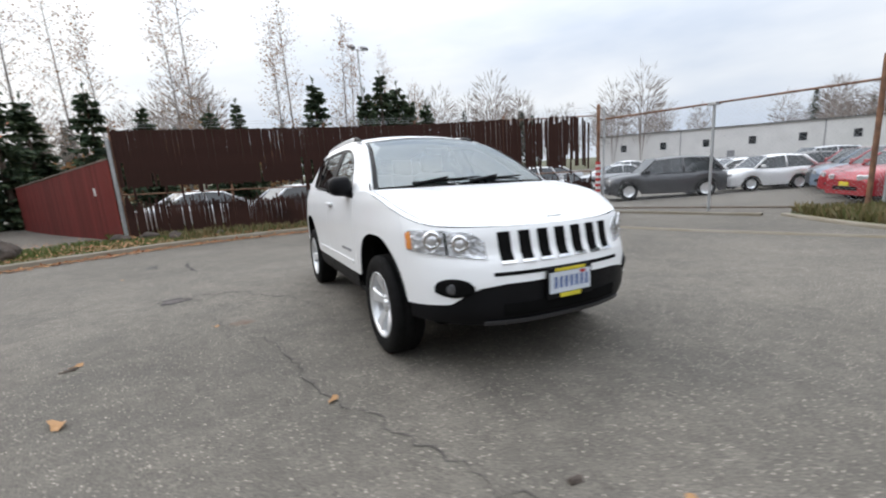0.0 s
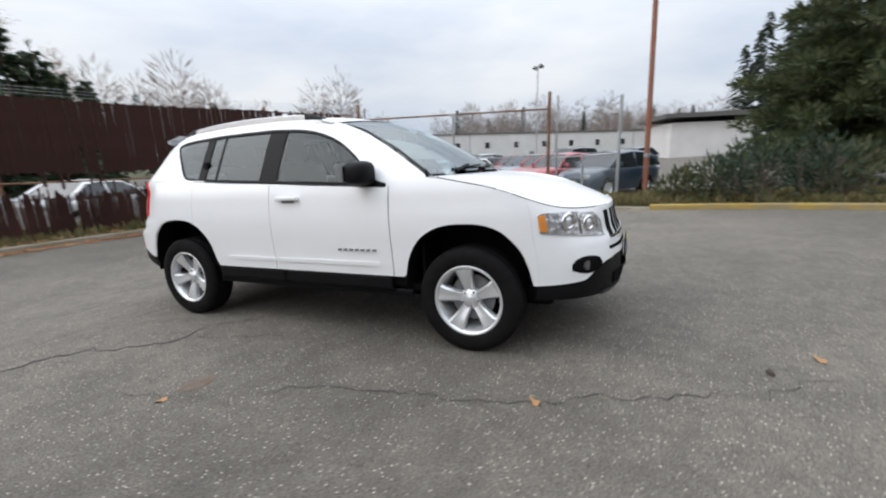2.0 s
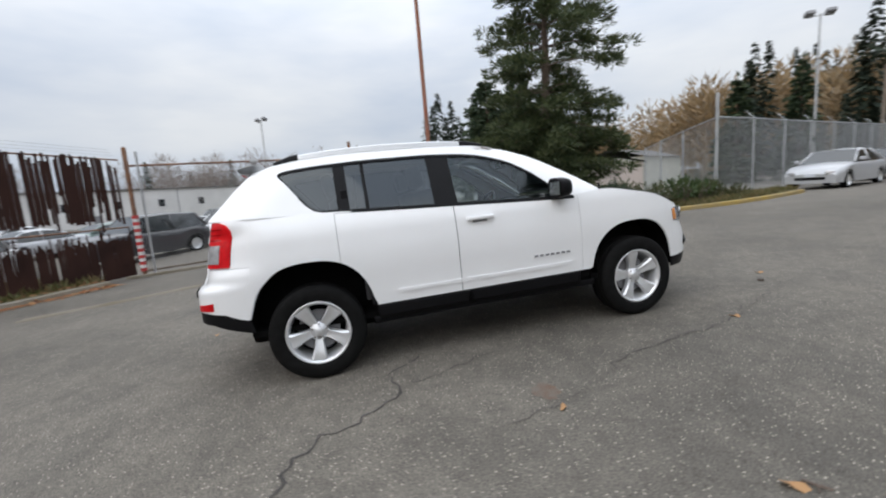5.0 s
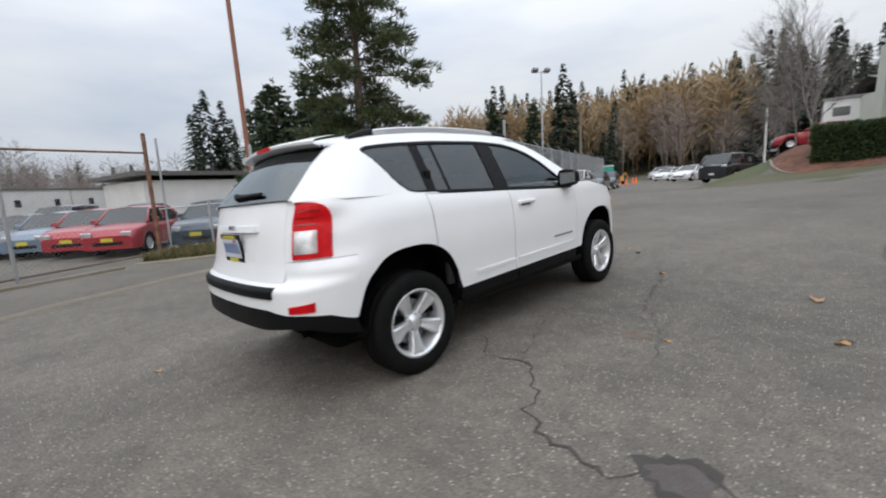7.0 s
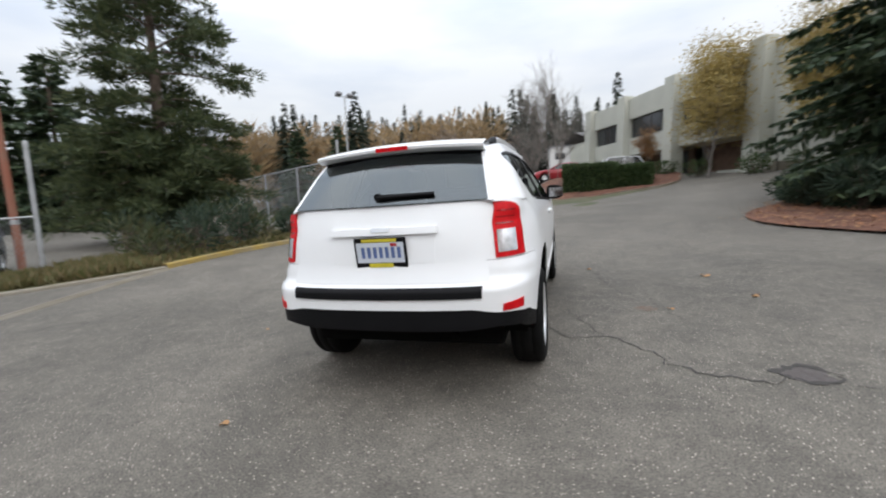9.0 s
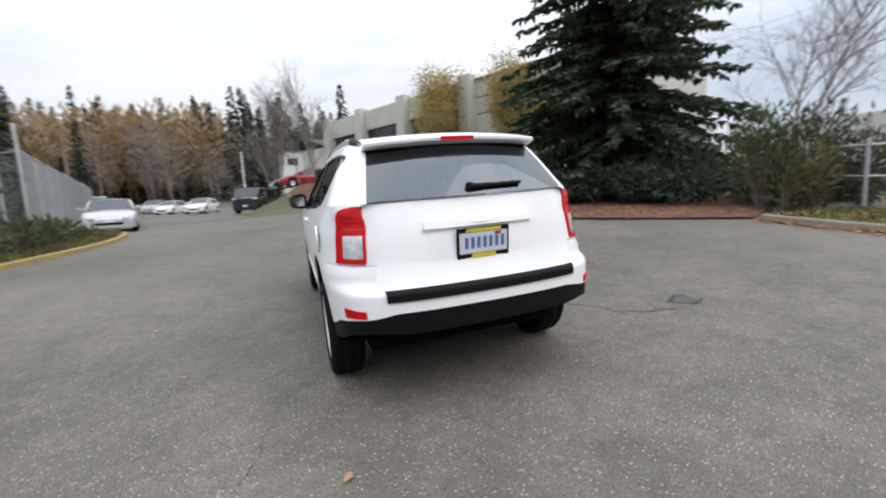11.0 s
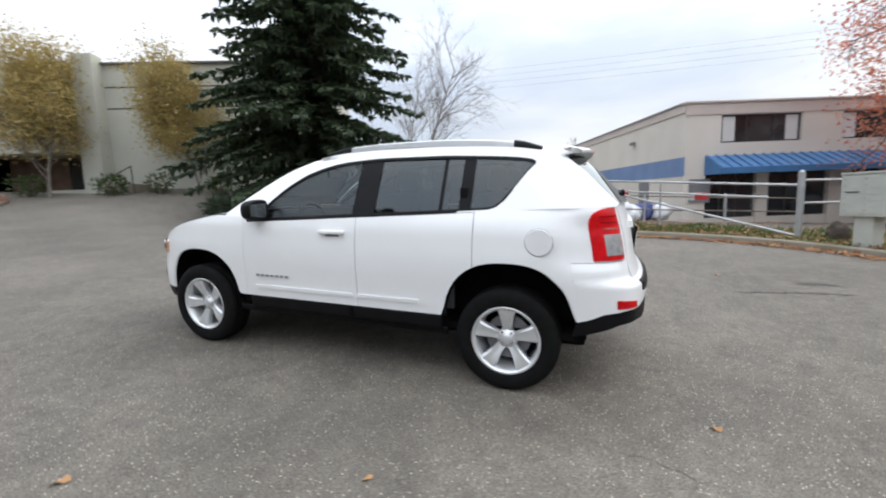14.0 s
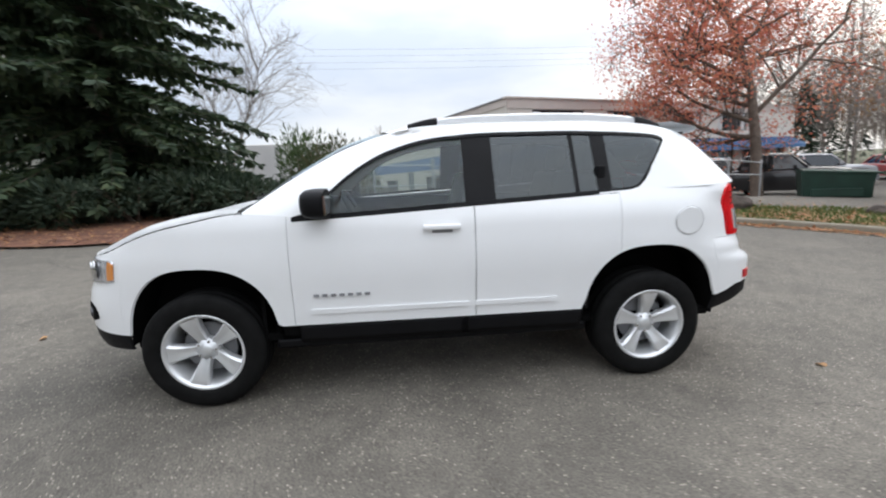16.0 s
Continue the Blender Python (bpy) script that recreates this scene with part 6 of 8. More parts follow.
# ==== parked cars ====
def rounded_car_meshes(kind):
    """Body, glass and small parts of a plain parked car; its nose looks along +y."""
    spec = {
        "hatch": (3.55, 1.63, [(1.77, 0.62), (1.70, 0.80), (1.2, 0.92), (0.85, 0.96)], (0.85, 0.30, -1.15, -1.62), 0.97, 1.49),
        "sedan": (4.70, 1.80, [(2.35, 0.55), (2.28, 0.70), (1.7, 0.86), (1.0, 0.94)], (1.0, 0.25, -0.95, -1.65), 0.95, 1.44),
        "suv": (4.70, 1.92, [(2.35, 0.65), (2.30, 0.92), (1.7, 1.04), (1.05, 1.09)], (1.05, 0.45, -1.75, -2.15), 1.10, 1.74),
        "wagon": (4.40, 1.78, [(2.2, 0.58), (2.12, 0.76), (1.6, 0.90), (1.0, 0.97)], (1.0, 0.25, -1.45, -2.02), 0.98, 1.50),
        "pickup": (5.60, 1.98, [(2.8, 0.70), (2.75, 1.0), (2.2, 1.12), (1.35, 1.16)], (1.35, 0.75, -0.85, -1.05), 1.18, 1.84),
    }[kind]
    L, Wd, hood, cab, belt, roof = spec
    w, back = Wd / 2, -L / 2
    wy = L / 2 - 0.82
    wr = 0.31 if kind in ("hatch", "sedan", "wagon") else 0.37
    tail_z = belt if kind in ("hatch", "suv", "wagon") else (belt + 0.02 if kind == "sedan" else 1.15)
    ys = sorted({*np.linspace(back, L / 2, 40), *cab})

    def top_z(y):
        pts = [(L / 2, hood[0][1])] + hood + [(back + 0.25, tail_z), (back, tail_z - 0.12)]
        pts = sorted({round(p[0], 4): p for p in pts}.values())
        return interp(y, [p[0] for p in pts], [p[1] for p in pts])

    def half(y):
        t = abs(y) / (L / 2)
        return w * (1 - 0.16 * max(0, (t - 0.72) / 0.28) ** 2.2)
    rows = []
    for y in ys:
        hw, tz = half(y), top_z(y)
        lo = 0.24
        for c in (wy, -wy):
            d = abs(y - c) / (wr * 1.22)
            if d < 1:
                lo = max(lo, wr + wr * 1.18 * math.sqrt(1 - d * d))
        sec = [(hw * 0.97, lo), (hw * 0.99, lo + (tz - lo) * 0.3), (hw, lo + (tz - lo) * 0.6), (hw * 0.96, lo + (tz - lo) * 0.9), (hw * 0.86, tz), (0, tz + 0.03)]
        rows.append([(x, y, z) for x, z in sec] + [(-x, y, z) for x, z in sec[-2::-1]])
    bm = sheet(rows)
    for r in (rows[0], rows[-1]):
        bm.faces.new([bm.verts.new(p) for p in r])
    box(bm, -w * 0.9, w * 0.9, -w * 0.1, w * 0.1, 0.22, 0.5)
    body = mesh_of(bm, "body", True)
    body.set_sharp_from_angle(angle=radians(50))
    ws, hd, rr, bk = cab

    def cabx(z):
        return w * (0.93 - 0.22 * (z - belt) / (roof - belt))
    # roof and pillars in the body colour
    bm = bmesh.new()
    zt = roof
    outline = [(ws, belt - 0.03), (hd, zt - 0.06), ((hd + rr) / 2, zt), (rr, zt - 0.05), (bk, belt - 0.03)]
    f = lambda y: interp(y, [p[0] for p in outline[::-1]], [p[1] for p in outline[::-1]])
    yy = np.linspace(bk, ws, 26)
    bm = sheet([[(sx * cabx(max(belt, f(y) - dz)), y, max(belt - 0.05, f(y) - dz) + (0.03 if sx == 0 else 0)) for sx, dz in ((1, 0.05), (0.93, 0.0), (0, 0), (-0.93, 0.0), (-1, 0.05))] for y in yy if hd + 0.03 >= y >= rr - 0.03])
    roofm = mesh_of(bm, "roof", True)
    roofm.set_sharp_from_angle(angle=radians(45))
    posts = []
    for sg in (1, -1):
        bm = bmesh.new()
        tube(bm, (sg * cabx(belt) * 0.98, ws, belt), (sg * cabx(zt - 0.06) * 0.99, hd, zt - 0.07), 0.04, 0.035, 6)
        posts.append(mesh_of(bm, "pillar", True))
        bm = bmesh.new()
        tube(bm, (sg * cabx(belt) * 0.98, bk, belt), (sg * cabx(zt - 0.06) * 0.99, rr, zt - 0.07), 0.07, 0.05, 6)
        posts.append(mesh_of(bm, "pillar", True))
        bm = bmesh.new()
        ym = (hd + rr) / 2
        tube(bm, (sg * cabx(belt) * 0.99, ym, belt), (sg * cabx(zt - 0.05), ym, zt - 0.05), 0.035, 0.03, 6)
        posts.append(mesh_of(bm, "pillar", True))
    bm = bmesh.new()
    for sg in (1, -1):
        b2 = sheet([[(sg * cabx(z) * 0.985, y, z) for z in (belt - 0.02, max(belt - 0.01, f(y) - 0.05))] for y in yy])
        me = bpy.data.meshes.new("t")
        b2.to_mesh(me)
        b2.free()
        bm.from_mesh(me)
        bpy.data.meshes.remove(me)
    for ya, yb in ((ws, hd), (bk, rr)):
        v = [bm.verts.new(p) for p in ((-cabx(belt) * 0.97, ya, belt), (cabx(belt) * 0.97, ya, belt), (cabx(zt) * 0.96, yb, zt - 0.045), (-cabx(zt) * 0.96, yb, zt - 0.045))]
        bm.faces.new(v)
    glass = mesh_of(bm, "glass")
    tyre = bmesh.new()
    lathe(tyre, [(wr * 0.64, -0.09), (wr * 0.96, -0.10), (wr, -0.07), (wr, 0.07), (wr * 0.96, 0.10), (wr * 0.64, 0.09)], 24)
    rim = bmesh.new()
    lathe(rim, [(wr * 0.64, 0.085), (wr * 0.6, 0.06), (wr * 0.3, 0.045), (0.03, 0.06), (0.001, 0.06)], 24)
    lamp = boxed(-0.14, 0.14, -0.03, 0.03, -0.07, 0.07, 0.025)
    return dict(body=body, roof=roofm, posts=posts, glass=glass, tyre=mesh_of(tyre, "tyre", True), rim=mesh_of(rim, "rim", True), lamp=mesh_of(lamp, "lamp", True), L=L, w=w, wy=wy, wr=wr, hz=hood[1][1] - 0.10, bz=belt - 0.12, half=half)


CAR_KINDS, PAINTS = {}, {}
KINDWORD = {"hatch": "small rounded hatchback", "sedan": "saloon car", "suv": "sport utility car", "wagon": "estate car", "pickup": "pickup truck"}


def parked(kind, paint, rgb, x, y, rz, where, plates=False, group="parked cars"):
    if kind not in CAR_KINDS:
        CAR_KINDS[kind] = rounded_car_meshes(kind)
    if paint not in PAINTS:
        PAINTS[paint] = mat(paint + " paint", rgb, 0.3, vary=0.04, scale=2, coat=0.7, metal=0.15)
    k, P = CAR_KINDS[kind], PAINTS[paint]
    c = thing("parked_" + ("truck" if kind == "pickup" else "car"), f"{paint} {KINDWORD[kind]} {where}", "truck" if kind == "pickup" else "car", group, at=on(x, y, 0, rz))
    for nm in ("body", "roof"):
        me = k[nm].copy()
        me.materials.append(P)
        obj(nm, me, None, c)
    for q in k["posts"]:
        me = q.copy()
        me.materials.append(P)
        obj("pillar", me, None, c)
    obj("glass", k["glass"], M["car_glass"], c, "dark car windows")
    for sx in (1, -1):
        for sy in (1, -1):
            wq = obj("wheel", k["tyre"], M["rubber"], c, at=pose(sx * (k["w"] - 0.13), sy * k["wy"], k["wr"], 0, 0, 0 if sx > 0 else 180))
            obj("rim", k["rim"], M["alloy"], wq)
        obj("head_lamp", k["lamp"], M["lens_clear"], c, at=pose(sx * k["half"](k["L"] / 2 - 0.1) * 0.72, k["L"] / 2 - 0.03, k["hz"], 0, 0, -sx * 18))
        obj("tail_lamp", k["lamp"], M["lens_red"], c, at=pose(sx * k["half"](k["L"] / 2 - 0.1) * 0.80, -k["L"] / 2 + 0.01, k["bz"], 0, 0, sx * 12))
        part("mirror", boxed(sx * k["w"] - 0.09 + sx * 0.08, sx * k["w"] + 0.09 + sx * 0.08, -0.06, 0.06, k["bz"] + 0.14, k["bz"] + 0.27, 0.03), P, c, at=Matrix.Translation((0, k["L"] * 0.17, 0)))
    part("grille", boxed(-k["w"] * 0.5, k["w"] * 0.5, k["L"] / 2 - 0.06, k["L"] / 2 + 0.012, 0.36, 0.46, 0.01), M["black_plastic"], c)
    for sy in (1, -1):
        part("plate", boxed(-0.16, 0.16, -0.01, 0.01, 0.47, 0.58), M["plate_yellow"] if plates else M["plate_white"], c, at=Matrix.Translation((0, sy * (k["L"] / 2 + 0.02), 0)))
    return c


M["car_glass"] = mat("dark car windows", (0.02, 0.024, 0.027), 0.06, vary=0.3, scale=1.2, spec=0.8)
HD = 236
RED, WHITE, GREY, DK, SILV, GRN, BLUE, BLK = (0.34, 0.02, 0.03), (0.75, 0.75, 0.76), (0.10, 0.10, 0.11), (0.035, 0.04, 0.05), (0.45, 0.46, 0.48), (0.16, 0.22, 0.20), (0.04, 0.06, 0.11), (0.012, 0.012, 0.014)
LOT = "parked in the lot behind the gate"
for kind, paint, rgb, x, y in (
    ("hatch", "slate blue", (0.03, 0.05, 0.075), -12.6, 1.45), ("hatch", "deep red", RED, -14.6, -0.5), ("hatch", "deep red", RED, -16.3, -1.4), ("hatch", "pale blue", (0.16, 0.21, 0.28), -18.0, -2.3), ("hatch", "dark grey", (0.03, 0.03, 0.035), -19.7, -3.2),
    ("suv", "dark grey", (0.022, 0.023, 0.028), -15.4, -8.7), ("hatch", "white", WHITE, -19.4, -6.6), ("sedan", "pale green", GRN, -23.3, -5.0), ("hatch", "deep red", RED, -21.4, -4.1),
    ("sedan", "white", WHITE, -21.6, -9.2), ("wagon", "silver", SILV, -23.0, -12.0), ("sedan", "pale green", GRN, -24.5, -14.4), ("sedan", "silver", SILV, -20.2, -15.6),
    ("hatch", "dark grey", GREY, -22.4, -6.6), ("sedan", "silver", SILV, -28.0, -5.6), ("suv", "black", BLK, -26.8, -1.8), ("sedan", "white", WHITE, -27.5, -8.5), ("wagon", "slate blue", (0.05, 0.07, 0.10), -28.5, 2.0),
    ("sedan", "silver", SILV, -18.5, -20.0), ("sedan", "white", WHITE, -25.5, -19.5), ("sedan", "dark grey", GREY, -29.5, -14.0), ("suv", "silver", SILV, -31, -9.6)):
    parked(kind, paint, rgb, x, y, HD + math.sin(x * 7 + y * 3) * 2.5, LOT, plates=kind == "hatch")
for paint, rgb, x, y, kind in (("white", WHITE, 2.6, -14.2, "sedan"), ("silver", SILV, -1.2, -13.9, "wagon"), ("white", WHITE, -4.4, -13.2, "sedan"), ("silver", SILV, -7.2, -12.0, "sedan"), ("white", WHITE, -10.2, -11.2, "suv"), ("dark grey", GREY, -13.0, -12.6, "sedan")):
    parked(kind, paint, rgb, x, y, 110, "parked behind the slat fence")
parked("sedan", "silver", SILV, -8.4, 18.0, 195, "parked along the road fence")
parked("sedan", "black", BLK, -10.4, 24.6, 197, "parked along the road fence")
parked("sedan", "dark grey", GREY, -12.2, 30.6, 197, "parked along the road fence")
parked("suv", "black", BLK, -3.1, 28.6, -18, "parked by the kerb up the road")
parked("sedan", "white", WHITE, -8.8, 41.0, 170, "standing up the road")
parked("wagon", "white", WHITE, -13.5, 50.0, 170, "standing up the road")
parked("suv", "silver", SILV, -18.0, 62.0, 170, "standing up the road")
parked("suv", "white", WHITE, 4.6, 32.4, 100, "parked behind the hedge")
parked("sedan", "deep red", RED, 0.7, 31.5, 100, "parked behind the hedge")
parked("sedan", "silver", SILV, -0.2, 37.5, 100, "parked behind the hedge")
parked("sedan", "black", BLK, 0.2, 34.5, 100, "parked behind the hedge")
parked("pickup", "silver", SILV, 16.7, -15.2, 130, "parked in front of the shop")
parked("pickup", "black", BLK, 14.6, -16.6, 130, "parked in front of the shop")
parked("suv", "silver", SILV, 17.4, -21.7, 150, "parked beyond the verge")
parked("sedan", "deep red", RED, 18.0, -27.5, 60, "parked far down the street")
parked("sedan", "deep red", RED, 22.0, -25.5, 60, "parked far down the street")


def far_block(x, y, rz, w_, d_, h_, z0):
    """A pale low building up the slope, with a row of windows."""
    b = thing("far_building", "pale low building up the slope behind bare trees", "building", at=pose(x, y, z0, 0, 0, rz))
    part("wall", boxed(-w_ / 2, w_ / 2, 0, d_, -2, h_), M["white_wall"], b)
    part("roof", boxed(-w_ / 2 - 0.2, w_ / 2 + 0.2, -0.2, d_ + 0.2, h_, h_ + 0.25), M["lamp_grey"], b)
    for k in range(4):
        part("window", boxed(-w_ / 2 + 0.8 + k * w_ / 4, -w_ / 2 + 0.8 + k * w_ / 4 + 1.5, -0.03, 0.1, h_ - 1.9, h_ - 0.9), M["window_dark"], b)


far_block(4.0, 66.0, 5, 11, 8, 4.2, 4.6)

# ==== trees and shrubs ====
tr, cr = conifer(17.0, 5.9, 101, clear=0.5, droop=0.30, whorl=0.26, per=13, step=0.14, blade=0.46, bw=0.15, ragged=0.55, power=0.78)
tree_thing("spruce_tree", "tall dark green spruce with drooping boughs on the mulch bed", "tree", tr, cr, M["bark"], M["needle"], on(11.6, 9.4))


def pine(seed, h, lean=0.0):
    """An old pine: bare crooked trunk, layered clumps of needles with sky between them."""
    r = np.random.default_rng(seed)
    bm = bmesh.new()
    path = [(lean * math.sin(t * 2.2) * 0.5, 0.3 * math.sin(t * 3), h * t) for t in np.linspace(-0.02, 1, 9)]
    limb(bm, path, 0.30, 0.05, 9)
    s = Sprays(seed + 1)
    z = 0.9
    while z < h:
        t = z / h
        low_ = t < 0.30
        reach = interp(t, [0, 0.12, 0.27, 0.34, 0.45, 0.58, 0.72, 0.9, 1.0], [1.9, 3.2, 3.3, 2.5, 3.1, 3.3, 2.7, 1.6, 0.6])
        turn = r.uniform(0, 6.28)
        count_ = 8 if low_ else 6
        for k in range(count_):
            a = turn + 2 * math.pi * (k + r.uniform(-0.3, 0.3)) / count_
            ln = reach * r.uniform(0.5, 1.12)
            o = [np.interp(t, np.linspace(0, 1, 9), [p[c] for p in path]) for c in range(2)]
            rise = r.uniform(-0.10, 0.10) if low_ else r.uniform(0.0, 0.30)
            sag = 0.16 if low_ else 0.30
            pts = [(o[0] + math.cos(a) * ln * u, o[1] + math.sin(a) * ln * u, z + ln * (rise * u - sag * u * u)) for u in np.linspace(0, 1, 7)]
            limb(bm, pts, 0.07 * (1.25 - t), 0.014, 5)
            for j in range(int((5 + ln * 2.6) if low_ else (4 + ln * 3.0))):
                u = r.uniform(0.25, 1.05) if low_ else r.uniform(0.42, 1.06)
                c = np.array([np.interp(u, np.linspace(0, 1, 7), [p[q] for p in pts]) for q in range(3)]) + r.normal(size=3) * np.array((0.30, 0.30, 0.08))
                rx = r.uniform(0.26, 0.50)
                for b in range(64):
                    d = r.normal(size=3)
                    d /= np.linalg.norm(d)
                    q = c + d * np.array((rx, rx, rx * 0.38)) * r.uniform(0.2, 1)
                    s.blade(q, d + np.array((math.cos(a) * 0.5, math.sin(a) * 0.5, 0.40)), r.uniform(0.16, 0.32), 0.058)
        z += r.uniform(0.30, 0.5) if low_ else r.uniform(0.75, 1.15)
    return mesh_of(bm, "trunk", True), s.mesh("crown")


tr, cr = pine(202, 14.0, 0.5)
tree_thing("pine_tree", "old dark green pine with layered clumps of needles", "tree", tr, cr, M["bark"], M["needle_pine"], on(-14.7, 8.6))

wd, tw, tips = branches(303, 12.5, 1.05, 4, 0.26, 0.26, 19, 0.30)
tree_thing("maple_tree", "young maple with thin russet autumn leaves on the verge", "tree", wd, leafy(tips, 304, 11, 0.14, 0.44), M["bark"], M["red_leaf"], pose(12.6, -14.2, -0.70, 0, 0, 130) @ Matrix.Scale(0.94, 4), "leaves", twigs=tw)
wd, tw, tips = branches(311, 6.0, 0.8, 4, 0.08, 0.3, 8, 0.5)
tree_thing("bare_tree", "small bare grey tree by the shop", "tree", wd, None, M["bark_grey"], None, on(14.4, -11.6, 0, 0, 0.7), twigs=tw)
# bare and thinly leaved trees
bares = []
for sd, h in ((401, 9.5), (402, 13.5), (403, 8.0)):
    wd, tw, tips = branches(sd, h, 0.72 if sd == 402 else 0.52, 4, 0.0075 * h, 0.2, 18, 0.45 if sd == 402 else 0.75)
    bares.append((wd, tw, h))
for k, x, y, s_, rz, where in ((0, 0.9, 24.9, 0.82, 0, "bare grey tree by the hedge"), (2, -0.2, 28.5, 0.9, 70, "bare grey tree by the hedge"), (0, -1.6, 33.0, 0.85, 130, "bare grey tree by the kerb"),
                               (2, -2.0, 38.0, 0.8, 200, "bare grey tree by the kerb"), (0, -2.6, 44.0, 0.8, 20, "bare grey tree by the kerb"), (1, 25.0, 11.0, 0.85, 0, "tall bare tree behind the spruce"),
                               (1, 28.0, 13.0, 0.8, 90, "tall bare tree behind the spruce"), (2, 0.4, 27.5, 0.6, 250, "bare grey tree by the hedge"), (0, 24, -22, 1.0, 50, "bare tree far down the street"), (2, 17, -22, 1.0, 50, "bare tree far down the street")):
    tree_thing("bare_tree", where, "tree", bares[k][0], None, M["bark_grey"], None, on(x, y, 0, rz, s_), group="bare trees", twigs=bares[k][1])
ytr, ytw, tips = branches(421, 7.4, 0.62, 4, 0.08, 0.10, 18, 0.6)
ylv = leafy(tips, 422, 9, 0.15, 0.40)
for x, y, s_, rz in ((8.75, 23.0, 0.92, 0), (12.6, 17.6, 0.82, 80)):
    tree_thing("birch_tree", "slim tree with yellow autumn leaves before the offices", "tree", ytr, ylv, M["bark_grey"], M["yellow_leaf"], on(x, y, 0, rz, s_), "leaves", "yellow trees", twigs=ytw)
wd, tw, tips = branches(431, 4.6, 0.5, 3, 0.07, 0.2, 9, 0.8)
tree_thing("small_tree", "small tree with russet leaves by the offices", "tree", wd, leafy(tips, 432, 12, 0.16, 0.25), M["bark_grey"], M["brown_leaf"], on(6.4, 27.5, 0, 0, 0.62), "leaves", twigs=tw)

def birch_wood(seed, h):
    """A slim birch: straight stem, short thin side shoots along most of it."""
    r = np.random.default_rng(seed)
    bm, fb, tips = bmesh.new(), bmesh.new(), []
    bend = r.normal(size=2) * 0.25
    limb(bm, [(bend[0] * t * t, bend[1] * t * t, h * t) for t in np.linspace(-0.01, 1, 8)], 0.0065 * h, 0.012, 6)
    for k in range(46):
        t = 0.22 + 0.78 * (k + r.random()) / 46
        a = r.uniform(0, 2 * math.pi)
        ln = h * 0.115 * interp(t, [0.2, 0.4, 0.65, 1.0], [0.7, 1.2, 1.0, 0.35]) * r.uniform(0.5, 1.25)
        p = np.array((bend[0] * t * t, bend[1] * t * t, h * t))
        d = np.array((math.cos(a), math.sin(a), r.uniform(0.7, 1.5)))
        d /= np.linalg.norm(d)
        q = [p + d * ln * u + np.array((0, 0, -0.10 * ln * u * u)) for u in (0, 0.35, 0.7, 1.0)]
        limb(fb, q, 0.016, 0.006, 3)
        for j in range(4):
            u = r.uniform(0.3, 1.0)
            o = p + d * ln * u
            e = d + r.normal(size=3) * 0.55
            e /= np.linalg.norm(e)
            w = o + e * ln * r.uniform(0.2, 0.42)
            limb(fb, [o, w], 0.007, 0.004, 3)
            tips.append((tuple(w), e))
    return mesh_of(bm, "trunk", True), mesh_of(fb, "branchwork", True), tips


# birches and alders over the slat fence
bt = []
for sd, h in ((441, 14.0), (442, 16.5), (443, 12.0)):
    wd, tw, tips = birch_wood(sd, h)
    bt.append((wd, leafy(tips, sd + 1, 5.0, 0.16, 0.34), tw))
for k, x, y, s_, rz in ((0, 16.5, -29, 1.0, 0), (1, 13.0, -31, 1.0, 60), (1, 11.0, -33, 0.95, 150), (2, 8.6, -30, 1.0, 20), (0, 4.6, -33, 1.0, 210), (1, 3.8, -35, 1.05, 100), (2, -2.5, -34, 1.1, 40), (1, -3.8, -37, 1.05, 250),
                        (0, -7.6, -33, 1.0, 310), (2, -9.0, -36, 1.0, 90), (1, -15.0, -44, 0.9, 10), (2, -20, -47, 1.0, 180), (0, 20, -27, 1.05, 190), (2, 23, -30, 1.1, 10)):
    tree_thing("birch_tree", "tall thin birch with few remaining brown leaves", "tree", bt[k][0], bt[k][1], M["bark_grey"], M["brown_leaf"], on(x, y, 0, rz, s_), "leaves", "birches behind the fence", twigs=bt[k][2])
cons = [conifer(h, r_, sd, 0.4, 0.2, 0.34, 9, 0.24, 0.6, 0.24, 0.4, 0.9) for h, r_, sd in ((9.0, 2.3, 501), (7.0, 1.9, 502), (12.0, 2.6, 503))]
cons.append(conifer(10.0, 3.3, 504, 0.6, 0.22, 0.34, 10, 0.24, 0.6, 0.24, 0.55, 0.62))
for k, x, y, s_, rz in ((2, 14.6, -25.5, 0.8, 0), (1, 11.4, -27, 1.0, 40), (1, 8.8, -28, 1.1, 90), (0, 6.6, -31, 0.8, 10), (1, 2.6, -31, 1.0, 60), (0, 0.8, -32, 0.85, 120), (1, -5.2, -33, 1.35, 200), (1, -8.8, -31, 1.2, 300), (0, -11.6, -35, 1.2, 20),
                        (1, -13.2, -35, 1.4, 75), (1, -14.8, -36, 1.25, 140), (1, -17.5, -38, 1.25, 10), (0, 12.2, -25.5, 0.9, 200), (3, -24.5, 14.0, 0.78, 0), (3, -33, 13.0, 1.08, 30), (3, -30.5, 15.0, 1.15, 80), (3, -36, 13.5, 1.1, 160), (1, -23.0, 30, 1.2, 70), (0, -20.5, 33, 1.0, 10)):
    tree_thing("fir_tree", "dark green fir tree beyond the fences", "tree", cons[k][0], cons[k][1], M["bark"], M["needle"], on(x, y, 0, rz, s_), group="fir trees")
